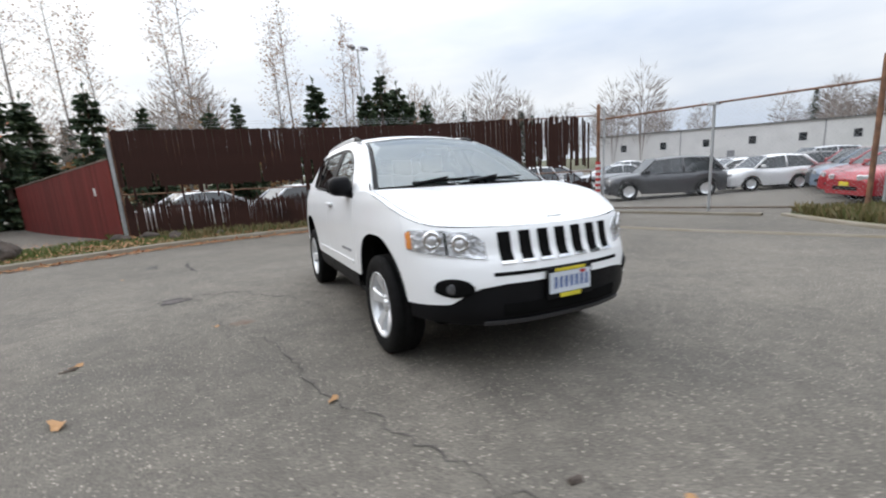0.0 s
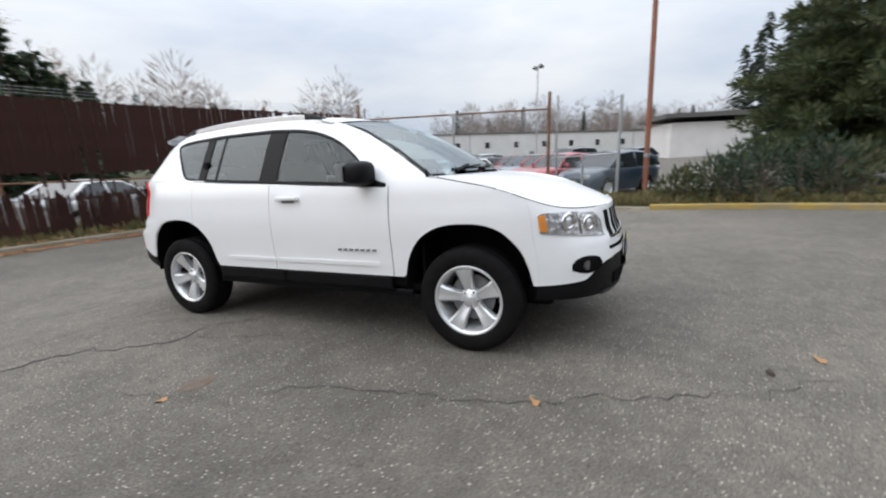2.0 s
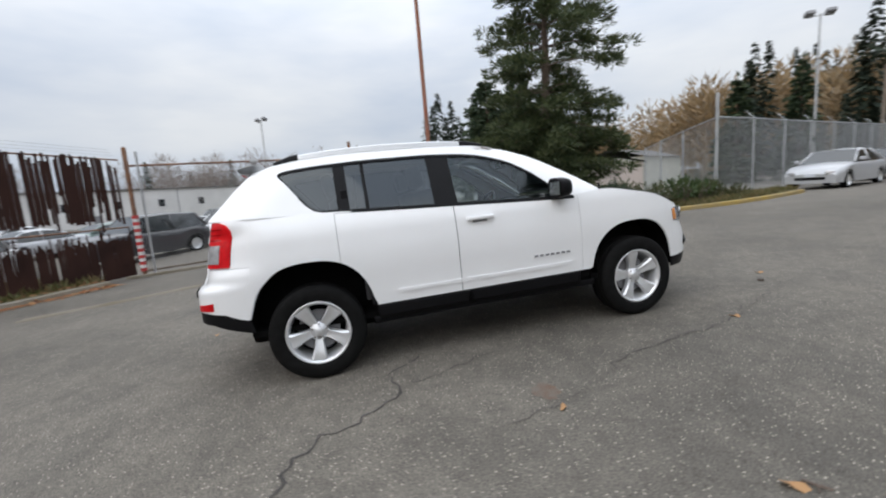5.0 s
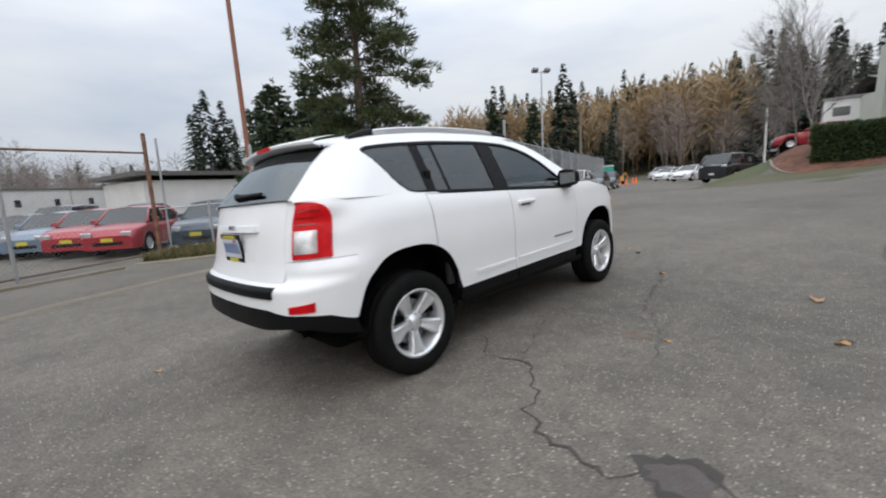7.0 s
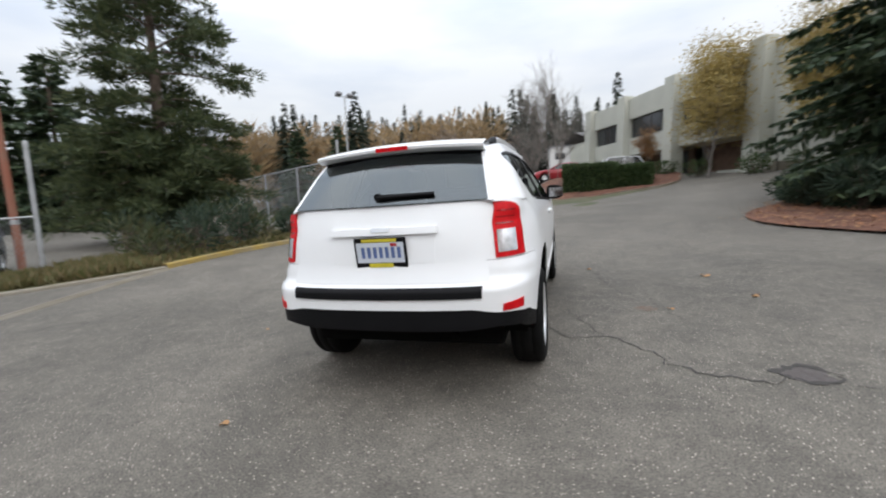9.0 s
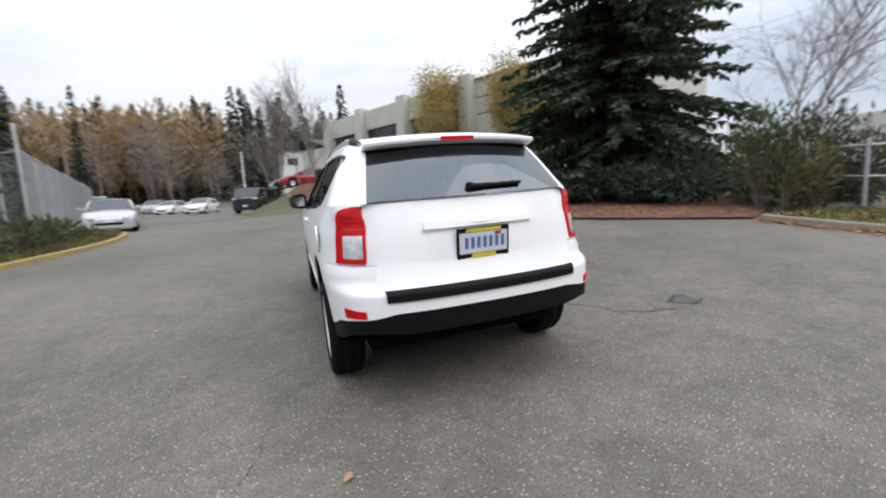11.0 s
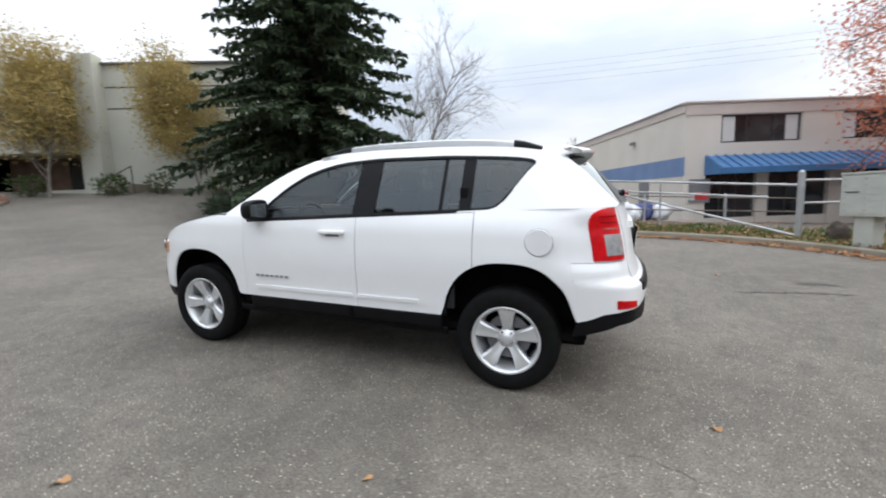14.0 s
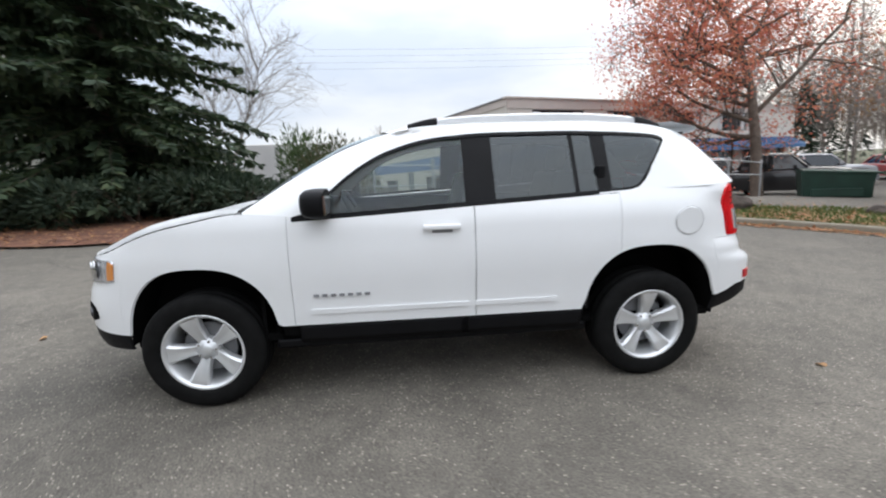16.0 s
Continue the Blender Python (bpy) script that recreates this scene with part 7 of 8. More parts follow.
# orange shrub mass over the slat fence
for x, y, s_ in ((9.5, -34, 1.0), (6.4, -36, 1.2), (-1.0, -35, 1.0)):
    me = tuft_mass(int(520 + x * 10), [(0, 0, 2.2, 2.6, 2.2, 2.0), (2.2, 0.4, 1.8, 1.8, 1.6, 1.6)], 160, 0.34, 0.2)
    t = thing("autumn_shrub", "tall orange-brown autumn shrub behind the fence", "shrub", "autumn shrubs", at=on(x, y, 0.4, 0, s_))
    obj("leaves", me, M["brown_leaf"], t)
    part("stem", tubed(((0, 0, -0.5), (0, 0, 2.2), 0.08, 0.03), ((0, 0, 0.3), (1.2, 0.2, 2.0), 0.05, 0.02)), M["bark"], t)


def shrub(name, label, pads, material, x, y, seed, per=420, blade=0.16, bw=0.07, up=0.35, rz=0, group=""):
    t = thing(name, label, "shrub", group, at=on(x, y, 0.05, rz))
    obj("leaves", tuft_mass(seed, pads, per, blade, bw, up), material, t)
    r = random.Random(seed)
    bm = bmesh.new()
    for px, py, pz, rx, ry, rz_ in pads:
        for k in range(5):
            tube(bm, (px * 0.7, py * 0.7, -0.1), (px + r.uniform(-0.6, 0.6) * rx, py + r.uniform(-0.6, 0.6) * ry, pz + rz_ * r.uniform(0.0, 0.6)), 0.018, 0.006, 4)
    tagged(part("stem", bm, M["bark"], t), kind="stuff")
    return t


# low juniper round the spruce's foot
jr = random.Random(9)
for i, (x, y, w_, h_) in enumerate(((8.2, 10.4, 1.3, 0.8), (8.8, 8.6, 1.5, 1.0), (9.6, 6.9, 1.6, 1.1), (10.6, 5.4, 1.6, 1.0), (11.8, 4.2, 1.5, 0.8), (12.8, 3.2, 1.3, 0.7), (10.2, 9.2, 1.6, 1.4), (11.4, 6.8, 1.7, 1.5))):
    pads = [(jr.uniform(-0.7, 0.7) * w_, jr.uniform(-0.7, 0.7) * w_, h_ * jr.uniform(0.3, 0.75), w_ * jr.uniform(0.4, 0.7), w_ * jr.uniform(0.4, 0.7), h_ * 0.42) for _ in range(7)]
    shrub("juniper", "spreading dark green juniper under the spruce", pads, M["juniper"], x, y, 600 + i, 520, 0.22, 0.06, 0.2, group="junipers")
# brush behind the yellow kerb
for i, (x, y, w_, h_, m_) in enumerate(((-8.4, 3.4, 0.7, 0.9, "bush"), (-8.2, 4.4, 0.9, 1.2, "juniper"), (-8.2, 5.4, 0.9, 1.3, "juniper"), (-8.3, 6.5, 0.9, 1.1, "bush"), (-7.9, 7.6, 0.8, 0.9, "juniper"), (-7.6, 8.7, 0.9, 0.9, "bush"), (-7.3, 9.8, 0.8, 0.75, "hedge"), (-7.2, 10.9, 0.7, 0.6, "bush"), (-10.9, 4.6, 0.9, 1.1, "bush"), (-11.4, 7.0, 1.0, 1.2, "juniper"), (-10.8, 9.4, 0.9, 1.0, "bush"), (-12.2, 5.6, 1.0, 1.4, "juniper"), (-13.0, 8.0, 1.2, 1.3, "juniper"))):
    pads = [(jr.uniform(-0.6, 0.6) * w_, jr.uniform(-0.6, 0.6) * w_, h_ * jr.uniform(0.3, 0.75), w_ * jr.uniform(0.35, 0.6), w_ * jr.uniform(0.35, 0.6), h_ * 0.4) for _ in range(6)]
    shrub("brush", "unkempt green and brown brush along the fence", pads, M[m_], x, y, 640 + i, 420, 0.2, 0.05, 0.7, group="brush")
# thin brush by the hydrant, shrubs along the offices
for i, (x, y, w_, h_, m_) in enumerate(((9.6, 2.3, 0.9, 1.9, "bush"), (10.3, 3.2, 1.1, 2.4, "hedge"), (10.0, 1.7, 0.7, 1.5, "drygrass"), (8.8, -1.5, 0.42, 0.85, "bush"), (10.9, 2.2, 1.0, 2.3, "bush"), (11.4, 1.6, 0.9, 1.9, "bush"), (11.4, 3.2, 1.1, 2.4, "hedge"))):
    pads = [(jr.uniform(-0.5, 0.5) * w_, jr.uniform(-0.5, 0.5) * w_, h_ * jr.uniform(0.25, 0.75), w_ * jr.uniform(0.35, 0.6), w_ * jr.uniform(0.35, 0.6), h_ * 0.38) for _ in range(6)]
    shrub("brush", "thin straggling brush with brown twigs by the pipe fence", pads, M[m_], x, y, 670 + i, 620, 0.20, 0.045, 0.8, group="brush by the pipe fence")
for i, (s0, n0, w_) in enumerate(((-1.6, 2.0, 0.9), (-3.6, 1.6, 0.7), (-6.4, 1.4, 0.8), (2.2, 2.2, 0.7), (4.6, 2.4, 0.8), (8.6, 2.2, 0.8), (-9.0, 1.5, 0.9), (-11.5, 1.4, 0.9))):
    x, y = 11.3 - 0.42 * s0 - 0.908 * n0, 23.2 + 0.908 * s0 - 0.42 * n0
    pads = [(jr.uniform(-0.4, 0.4), jr.uniform(-0.4, 0.4), 0.45, w_ * 0.7, w_ * 0.7, 0.5) for _ in range(4)]
    shrub("shrub", "rounded dark shrub along the office wall", pads, M["hedge"], x, y, 690 + i, 300, 0.16, 0.08, 0.3, group="office shrubs")


def hedge(x0, y0, x1, y1, w_, h_, seed):
    """A clipped hedge: leaves over a boxy core."""
    ln = math.hypot(x1 - x0, y1 - y0)
    t = thing("hedge", "clipped dark green hedge on the mulch slope", "hedge", at=on((x0 + x1) / 2, (y0 + y1) / 2, 0.1, math.degrees(math.atan2(y1 - y0, x1 - x0))))
    part("core", boxed(-ln / 2 + 0.12, ln / 2 - 0.12, -w_ / 2 + 0.12, w_ / 2 - 0.12, -0.5, h_ - 0.12, 0.1), M["dark_green"], t)
    s = Sprays(seed)
    r = s.r
    for _ in range(15000):
        f = r.integers(0, 5)
        u, v = r.uniform(-1, 1), r.uniform(0, 1)
        if f < 2:
            p, n_ = (u * ln / 2, (-1 if f == 0 else 1) * w_ / 2, v * (h_ + 0.4) - 0.4), (0, -1 if f == 0 else 1, 0)
        elif f < 4:
            p, n_ = ((-1 if f == 2 else 1) * ln / 2, u * w_ / 2, v * (h_ + 0.4) - 0.4), (-1 if f == 2 else 1, 0, 0)
        else:
            p, n_ = (u * ln / 2, (v * 2 - 1) * w_ / 2, h_), (0, 0, 1)
        p = np.array(p) + r.normal(size=3) * 0.05 - np.array(n_) * 0.06 + 0.07 * np.array(n_) * noise.noise((p[0] * 1.5, p[1] * 1.5, p[2] * 1.5))
        s.blade(p, np.array(n_) * 0.7 + r.normal(size=3) * 0.7, 0.13, 0.08)
    obj("leaves", s.mesh("leaves"), M["hedge"], t)


M["dark_green"] = mat("hedge inside", (0.012, 0.022, 0.008), 0.95)
hedge(1.0, 24.9, 4.0, 24.3, 2.0, 1.4, 700)
hedge(4.2, 24.3, 6.0, 23.9, 1.7, 1.1, 701)


# ==== far woods ====
def woods(name, label, spots, seed, kind, material, fat=1.0):
    s = Sprays(seed)
    r = s.r
    for x, y, h in spots:
        z = far_z(x, y)
        if kind == "fir":
            w_ = h * r.uniform(0.19, 0.27)
            n = 340
            t = r.random(n) ** 0.75
            a = r.uniform(0, 6.283, n)
            rr = w_ * (1 - t) ** 0.9 * r.uniform(0.35, 1, n) + 0.12
            for k in range(n):
                s.blade((x + math.cos(a[k]) * rr[k] * 0.35, y + math.sin(a[k]) * rr[k] * 0.35, z + h * (0.04 + 0.94 * t[k])), (math.cos(a[k]), math.sin(a[k]), -0.45), rr[k] * 0.8 + 0.3, h * 0.022 + 0.2, (math.cos(a[k]) * 0.4, math.sin(a[k]) * 0.4, 1))
            s.blade((x, y, z), (0, 0, 1), h * 1.02, 0.35)
        else:
            lean = r.normal(size=(3, 2)) * 0.08
            for k in range(3):
                s.blade((x, y, z - 0.5), (lean[k, 0], lean[k, 1], 1), h * (0.8 + 0.1 * k), 0.2)
            n = int(260 / fat ** 0.7)
            d = r.normal(size=(n, 3))
            d /= np.linalg.norm(d, axis=1, keepdims=True)
            q = d * np.array((h * 0.20, h * 0.20, h * 0.42)) * (r.random((n, 1)) ** 0.45)
            ln, wd = h * r.uniform(0.06, 0.13, n), fat * h * r.uniform(0.010, 0.028, n)
            for k in range(n):
                s.blade((x + q[k, 0], y + q[k, 1], z + h * 0.60 + q[k, 2]), (d[k, 0] * 0.9, d[k, 1] * 0.9, 0.6), ln[k], wd[k])
    tagged(obj(name, s.mesh(name), material), label, "woods", kind="stuff")


wr_ = np.random.default_rng(77)


def belt(a0, a1, d0, d1, n, h0, h1):
    out = []
    for _ in range(n):
        a, d_ = math.radians(wr_.uniform(a0, a1)), wr_.uniform(d0, d1)
        out.append((math.sin(a) * d_, math.cos(a) * d_, wr_.uniform(h0, h1)))
    return out


M["wood_tan"] = leaf_mat("tan bare woods", (0.29, 0.19, 0.095), (0.33, 0.23, 0.12), (0.22, 0.18, 0.125), through_=0.2)
M["wood_grey_b"] = leaf_mat("grey bare woods", (0.20, 0.16, 0.14), (0.25, 0.21, 0.18), (0.16, 0.13, 0.12), through_=0.2)
M["wood_fir"] = leaf_mat("far firs", (0.016, 0.028, 0.018), (0.028, 0.042, 0.026), (0.04, 0.055, 0.032))
woods("far_bare_woods", "tan and ochre bare woods on the slope ahead", belt(-46, -8, 75, 160, 460, 11, 17) + belt(-62, -38, 75, 160, 120, 9, 15), 801, "bare", M["wood_tan"])
woods("far_grey_woods", "grey bare woods in the distance", belt(-115, -55, 90, 200, 200, 8, 14) + belt(-24, 14, 66, 120, 70, 8, 13) + belt(120, 240, 60, 130, 150, 9, 16) + belt(12, 118, 90, 200, 130, 8, 13), 802, "bare", M["wood_grey_b"], 0.4)
woods("far_fir_woods", "dark fir trees in the distance", belt(-40, 8, 72, 115, 74, 13, 21) + belt(-42, 8, 110, 190, 110, 16, 24) + belt(-34, -22, 66, 90, 14, 6, 10) + belt(-112, -60, 90, 180, 40, 8, 14) + belt(-78, -70, 60, 80, 9, 12, 17) + belt(130, 220, 60, 110, 70, 7, 12) + belt(10, 120, 120, 220, 60, 10, 16), 803, "fir", M["wood_fir"])

# ==== poles and lamps ====
def lamp_post(x, y, h, rz, label, heads=2):
    t = thing("street_lamp", label, "street lamp", "flood lamps", at=on(x, y, 0, rz))
    part("pole", tubed(((0, 0, -0.2), (0, 0, h), 0.11, 0.06), n=10), M["steel"], t)
    part("bracket", tubed(((-0.6, 0, h - 0.1), (0.6, 0, h - 0.1), 0.035, 0.035), n=6), M["steel"], t)
    for k in range(heads):
        sx = (k * 2 - 1) if heads > 1 else 1
        part("lamp_head", boxed(-0.28, 0.28, -0.2, 0.3, -0.1, 0.16, 0.05, Matrix.Translation((sx * 0.6, 0, h + 0.08)) @ pose(0, 0, 0, -25, 0, 0)), M["lamp_grey"], t, "grey flood lamp head")


lamp_post(-46.0, -8.0, 10.6, 40, "tall steel flood lamp post in the lot")
lamp_post(-9.4, -33.6, 12.2, 10, "tall steel flood lamp post behind the fence")
lamp_post(-19.2, 32.5, 11.2, 60, "tall steel flood lamp post by the road", 2)
pole = thing("utility_pole", "tall weathered red-brown pole by the fence", "pole", at=on(-12.1, 2.6))
part("pole", tubed(((0, 0, -0.3), (0.02, -0.05, 3.0), 0.085, 0.08), ((0.02, -0.05, 3.0), (0.10, -0.22, 13.5), 0.08, 0.06), n=14), M["redpole"], pole)
part("pole_band", tubed(((0.01, -0.02, 1.2), (0.01, -0.02, 1.32), 0.09, 0.09), n=14), M["steel"], pole)
tagged(part("far_pole", tubed(((-15.6, 33.0, 0), (-15.6, 33.0, 7.0), 0.12, 0.10), n=8), M["wood_grey"]), "weathered timber pole by the road fence", "pole")
tagged(part("far_pole", tubed(((-7.5, 70, 2), (-7.5, 70, 9.5), 0.15, 0.12), n=8), M["white_wall"]), "pale pole up the road", "pole")
# overhead wires over the shop's yard
for k in range(4):
    bm = bmesh.new()
    pts = [Vector((26 + 14 * u, 60 - 110 * u, 11.5 + 0.5 * k - 1.2 * math.sin(math.pi * u))) for u in np.linspace(0, 1, 13)]
    limb(bm, pts, 0.006, 0.006, 4)
    tagged(part("overhead_wire", bm, M["frame_dark"]), "thin overhead wire across the sky", "wire", "overhead wires")

# ==== pipe gate and fence by the shop ====
pg = thing("pipe_gate", "open swing gate of galvanised pipe with a diagonal brace", "gate")
A, B = (7.15, -5.65), (10.6, -0.9)
post(pg, *A, 1.42, 0.06)
post(pg, *B, 1.55, 0.06)
rail(pg, A, B, 1.18, 1.36, 0.026, None, "top_pipe")
rail(pg, (A[0] + 0.3, A[1] + 0.45), B, 0.92, 1.08, 0.024, None, "lower_pipe")
rail(pg, A, (9.7, -2.2), 0.14, 0.95, 0.028, None, "brace")
post(pg, 8.9, -3.3, 1.2, 0.025)
pf = thing("pipe_fence", "galvanised pipe rail fence along the verge", "fence")
PF = [(7.15, -5.65), (8.3, -8.0), (9.8, -10.6), (11.6, -13.4)]
for a, b in zip(PF, PF[1:]):
    for z in (1.28, 0.82):
        rail(pf, a, b, z, z, 0.024)
    post(pf, *b, 1.35, 0.035)
pf2 = thing("pipe_fence", "galvanised pipe rail fence by the hydrant", "fence")
PG = [(10.6, -0.9), (10.4, 1.0), (10.9, 3.0)]
for a, b in zip(PG, PG[1:]):
    for z in (1.4, 0.75):
        rail(pf2, a, b, z, z, 0.024)
    post(pf2, *b, 1.5, 0.04)
pf3 = thing("pipe_fence", "pipe rail fence along the shop's yard", "fence")
PH = [(10.6, -0.9), (12.2, -3.2), (13.4, -5.8), (14.2, -8.2)]
for a, b in zip(PH, PH[1:]):
    for z in (0.95, 0.5):
        rail(pf3, a, b, z, z, 0.022, M["wood_grey"])
    post(pf3, *b, 1.05, 0.04)
for x, y in ((11.6, -2.4), (13.0, -4.9)):
    bl = thing("barrier_block", "red and white barrier block on the pipe rail", "barrier", "barrier blocks", at=on(x, y, 0.86, 25))
    part("red_part", boxed(-0.35, 0.0, -0.12, 0.12, 0, 0.24, 0.02), M["red_paint"], bl)
    part("white_part", boxed(0.0, 0.35, -0.12, 0.12, 0, 0.24, 0.02), M["white_wall"], bl)


def tarp_heap(x, y, rz, mats, seed):
    r = random.Random(seed)
    t = thing("tarp_heap", "tarpaulin covered load standing by the shop wall", "tarpaulin", "tarpaulin heaps", at=on(x, y, 0, rz))
    for k, m_ in enumerate(mats):
        bm = bmesh.new()
        bmesh.ops.create_icosphere(bm, subdivisions=3, radius=1.0)
        for v in bm.verts:
            n_ = 1 + 0.5 * noise.noise(v.co * 1.5 + Vector((seed, k * 3, 0))) + 0.2 * noise.noise(v.co * 4 + Vector((k, 0, 0)))
            v.co = Vector((v.co.x * 0.42 * n_, v.co.y * 0.35 * n_, max(0, v.co.z * 0.40 * n_ + 0.30)))
        bmesh.ops.translate(bm, verts=bm.verts, vec=(k * 0.55, r.uniform(-0.3, 0.3), 0))
        part("cover", bm, M[m_], t, smooth=True)


tarp_heap(15.0, -2.7, -54, ("tarp", "tarp", "tarp_blue", "tarp"), 1)
van = thing("box_trailer", "white box trailer by the shop's far end", "trailer", at=on(20.5, 6.0, 0, 15))
part("body", boxed(-1.1, 1.1, -2.2, 2.2, 0.5, 2.6, 0.05), M["white_wall"], van)
part("drawbar", tubed(((0, -2.2, 0.55), (0, -3.4, 0.5), 0.05, 0.05)), M["frame_dark"], van)
for sx in (-1, 1):
    part("wheel", tubed(((sx * 0.9, 0, 0.33), (sx * 1.12, 0, 0.33), 0.33, 0.33), n=20), M["rubber"], van)
    part("mudguard", boxed(sx * 1.12 - 0.1, sx * 1.12 + 0.1, -0.45, 0.45, 0.66, 0.72, 0.02), M["frame_dark"], van)

# ==== street furniture ====
mb = thing("mailbox", "grey-green cluster mailbox on a pedestal by the kerb", "mailbox", at=on(6.15, -6.3, 0.08, 32, 0.86))
part("cabinet", boxed(-0.40, 0.40, -0.23, 0.23, 0.66, 1.52, 0.012), M["mailbox"], mb)
part("cap", boxed(-0.42, 0.42, -0.25, 0.25, 1.52, 1.56, 0.012), M["mailbox"], mb)
part("pedestal", boxed(-0.17, 0.17, -0.15, 0.15, -0.1, 0.66, 0.01), M["mailbox"], mb)
part("base_plate", boxed(-0.24, 0.24, -0.22, 0.22, -0.05, 0.03, 0.006), M["kerb"], mb)
for side in (1, -1):
    for i in range(2):
        for j in range(6):
            x, z = -0.36 + i * 0.37, 0.72 + j * 0.128
            d = part("door", boxed(x, x + 0.35, side * 0.233 - 0.004, side * 0.233 + 0.004, z, z + 0.118, 0.003), M["mailbox"], mb)
            part("lock", boxed(x + 0.30, x + 0.318, side * 0.24 - 0.004, side * 0.24 + 0.004, z + 0.05, z + 0.068), M["chrome"], d)
    part("mail_slot", boxed(0.06, 0.30, side * 0.243 - 0.004, side * 0.243 + 0.004, 1.14, 1.17), M["frame_dark"], mb)
hy = thing("fire_hydrant", "yellow fire hydrant on the grass", "hydrant", at=on(10.8, -0.05, 0.06, 20, 0.72))
bm = bmesh.new()
lathe(bm, [(0.15, 0), (0.15, 0.05), (0.10, 0.07), (0.10, 0.45), (0.13, 0.47), (0.13, 0.52), (0.11, 0.56), (0.08, 0.63), (0.03, 0.67), (0.001, 0.68)], 20, Matrix.Rotation(radians(-90), 4, "Y"))
part("barrel", bm, M["hydrant"], hy, smooth=True, sharp=40)
for a in (0, 90, 180):
    part("outlet", tubed(((0, 0, 0.38), (0.19 * math.cos(radians(a)), 0.19 * math.sin(radians(a)), 0.38), 0.06, 0.06), n=12), M["hydrant"], hy)
part("top_nut", tubed(((0, 0, 0.66), (0, 0, 0.73), 0.03, 0.03), n=5), M["hydrant"], hy)
dp = thing("dumpster", "dark green steel rubbish container on the verge", "dumpster", at=pose(10.45, -15.1, -0.95, 0, 0, -42) @ Matrix.Scale(1.3, 4))
part("tub", sheet([[(-0.95, -0.6, 0.12), (0.95, -0.6, 0.12), (0.95, 0.6, 0.12), (-0.95, 0.6, 0.12), (-0.95, -0.6, 0.12)], [(-1.0, -0.72, 1.1), (1.0, -0.72, 1.1), (1.0, 0.72, 1.22), (-1.0, 0.72, 1.22), (-1.0, -0.72, 1.1)]]), M["dumpster"], dp)
part("lid", boxed(-1.02, 0.0, -0.75, 0.75, 1.14, 1.19, 0.01, pose(0, 0, 0, 4.5)), M["dumpster"], dp)
part("lid", boxed(0.01, 1.02, -0.75, 0.75, 1.14, 1.19, 0.01, pose(0, 0, 0, 4.5)), M["dumpster"], dp)
for x in (-0.6, 0.0, 0.6):
    part("side_rib", boxed(x - 0.04, x + 0.04, -0.74, -0.60, 0.14, 1.08, 0.01), M["dumpster"], dp)
for sx in (-1, 1):
    part("lift_pocket", boxed(sx * 1.05 - 0.07, sx * 1.05 + 0.07, -0.5, 0.5, 0.55, 0.75, 0.01), M["dumpster"], dp)
    part("skid", boxed(sx * 0.75 - 0.08, sx * 0.75 + 0.08, -0.6, 0.6, 0.0, 0.13), M["dumpster"], dp)


def boulder(x, y, w_, h_, seed, label="dark brown boulder on the verge"):
    bm = bmesh.new()
    bmesh.ops.create_icosphere(bm, subdivisions=4, radius=1.0)
    for v in bm.verts:
        n_ = 1 + 0.35 * noise.noise(v.co * 1.1 + Vector((seed * 7, 0, 0))) + 0.10 * noise.noise(v.co * 3.1 + Vector((0, seed, 0))) + 0.03 * noise.noise(v.co * 9)
        v.co = Vector((v.co.x * w_ * n_, v.co.y * w_ * 0.75 * n_, v.co.z * h_ * n_))
    ob = tagged(part("boulder", bm, M["rock"], smooth=True, at=on(x, y, 0.10 + h_ * 0.35, seed * 40)), label, "boulder", "boulders")


for x, y, w_, h_, sd in ((7.05, -6.25, 0.21, 0.26, 1), (6.3, -7.7, 0.50, 0.30, 2), (3.2, -8.9, 0.22, 0.15, 3), (5.9, -7.1, 0.2, 0.2, 4), (4.6, -9.8, 0.24, 0.14, 5), (4.0, -10.0, 0.26, 0.13, 6), (2.2, -9.2, 0.18, 0.1, 7)):
    boulder(x, y, w_, h_, sd)
pt = thing("portable_toilet", "teal portable toilet beside the road", "toilet", at=on(-17.5, 43, 0, 20))
part("cabin", boxed(-0.55, 0.55, -0.55, 0.55, 0, 2.1, 0.04), M["teal"], pt)
part("door", boxed(-0.42, 0.42, -0.58, -0.55, 0.1, 1.95, 0.01), M["teal"], pt)
part("roof", boxed(-0.6, 0.6, -0.6, 0.6, 2.1, 2.25, 0.08), M["white_wall"], pt)
mc = thing("work_machine", "small orange digger standing by the road", "digger", at=on(-19.5, 50, 0, -30, 0.55))
part("body", boxed(-0.9, 0.9, -1.2, 1.2, 0.7, 1.7, 0.1), M["orange_roof"], mc)
part("cab", boxed(-0.7, 0.2, -0.6, 0.7, 1.7, 2.7, 0.08), M["window_dark"], mc)
part("boom", tubed(((0.5, 0.8, 1.5), (0.5, 1.9, 2.5), 0.13, 0.10), ((0.5, 1.9, 2.5), (0.5, 2.7, 1.3), 0.10, 0.08), n=6), M["orange_roof"], mc)
for sx in (-1, 1):
    part("track", boxed(sx * 0.75 - 0.22, sx * 0.75 + 0.22, -1.4, 1.4, 0, 0.65, 0.2), M["rubber"], mc)
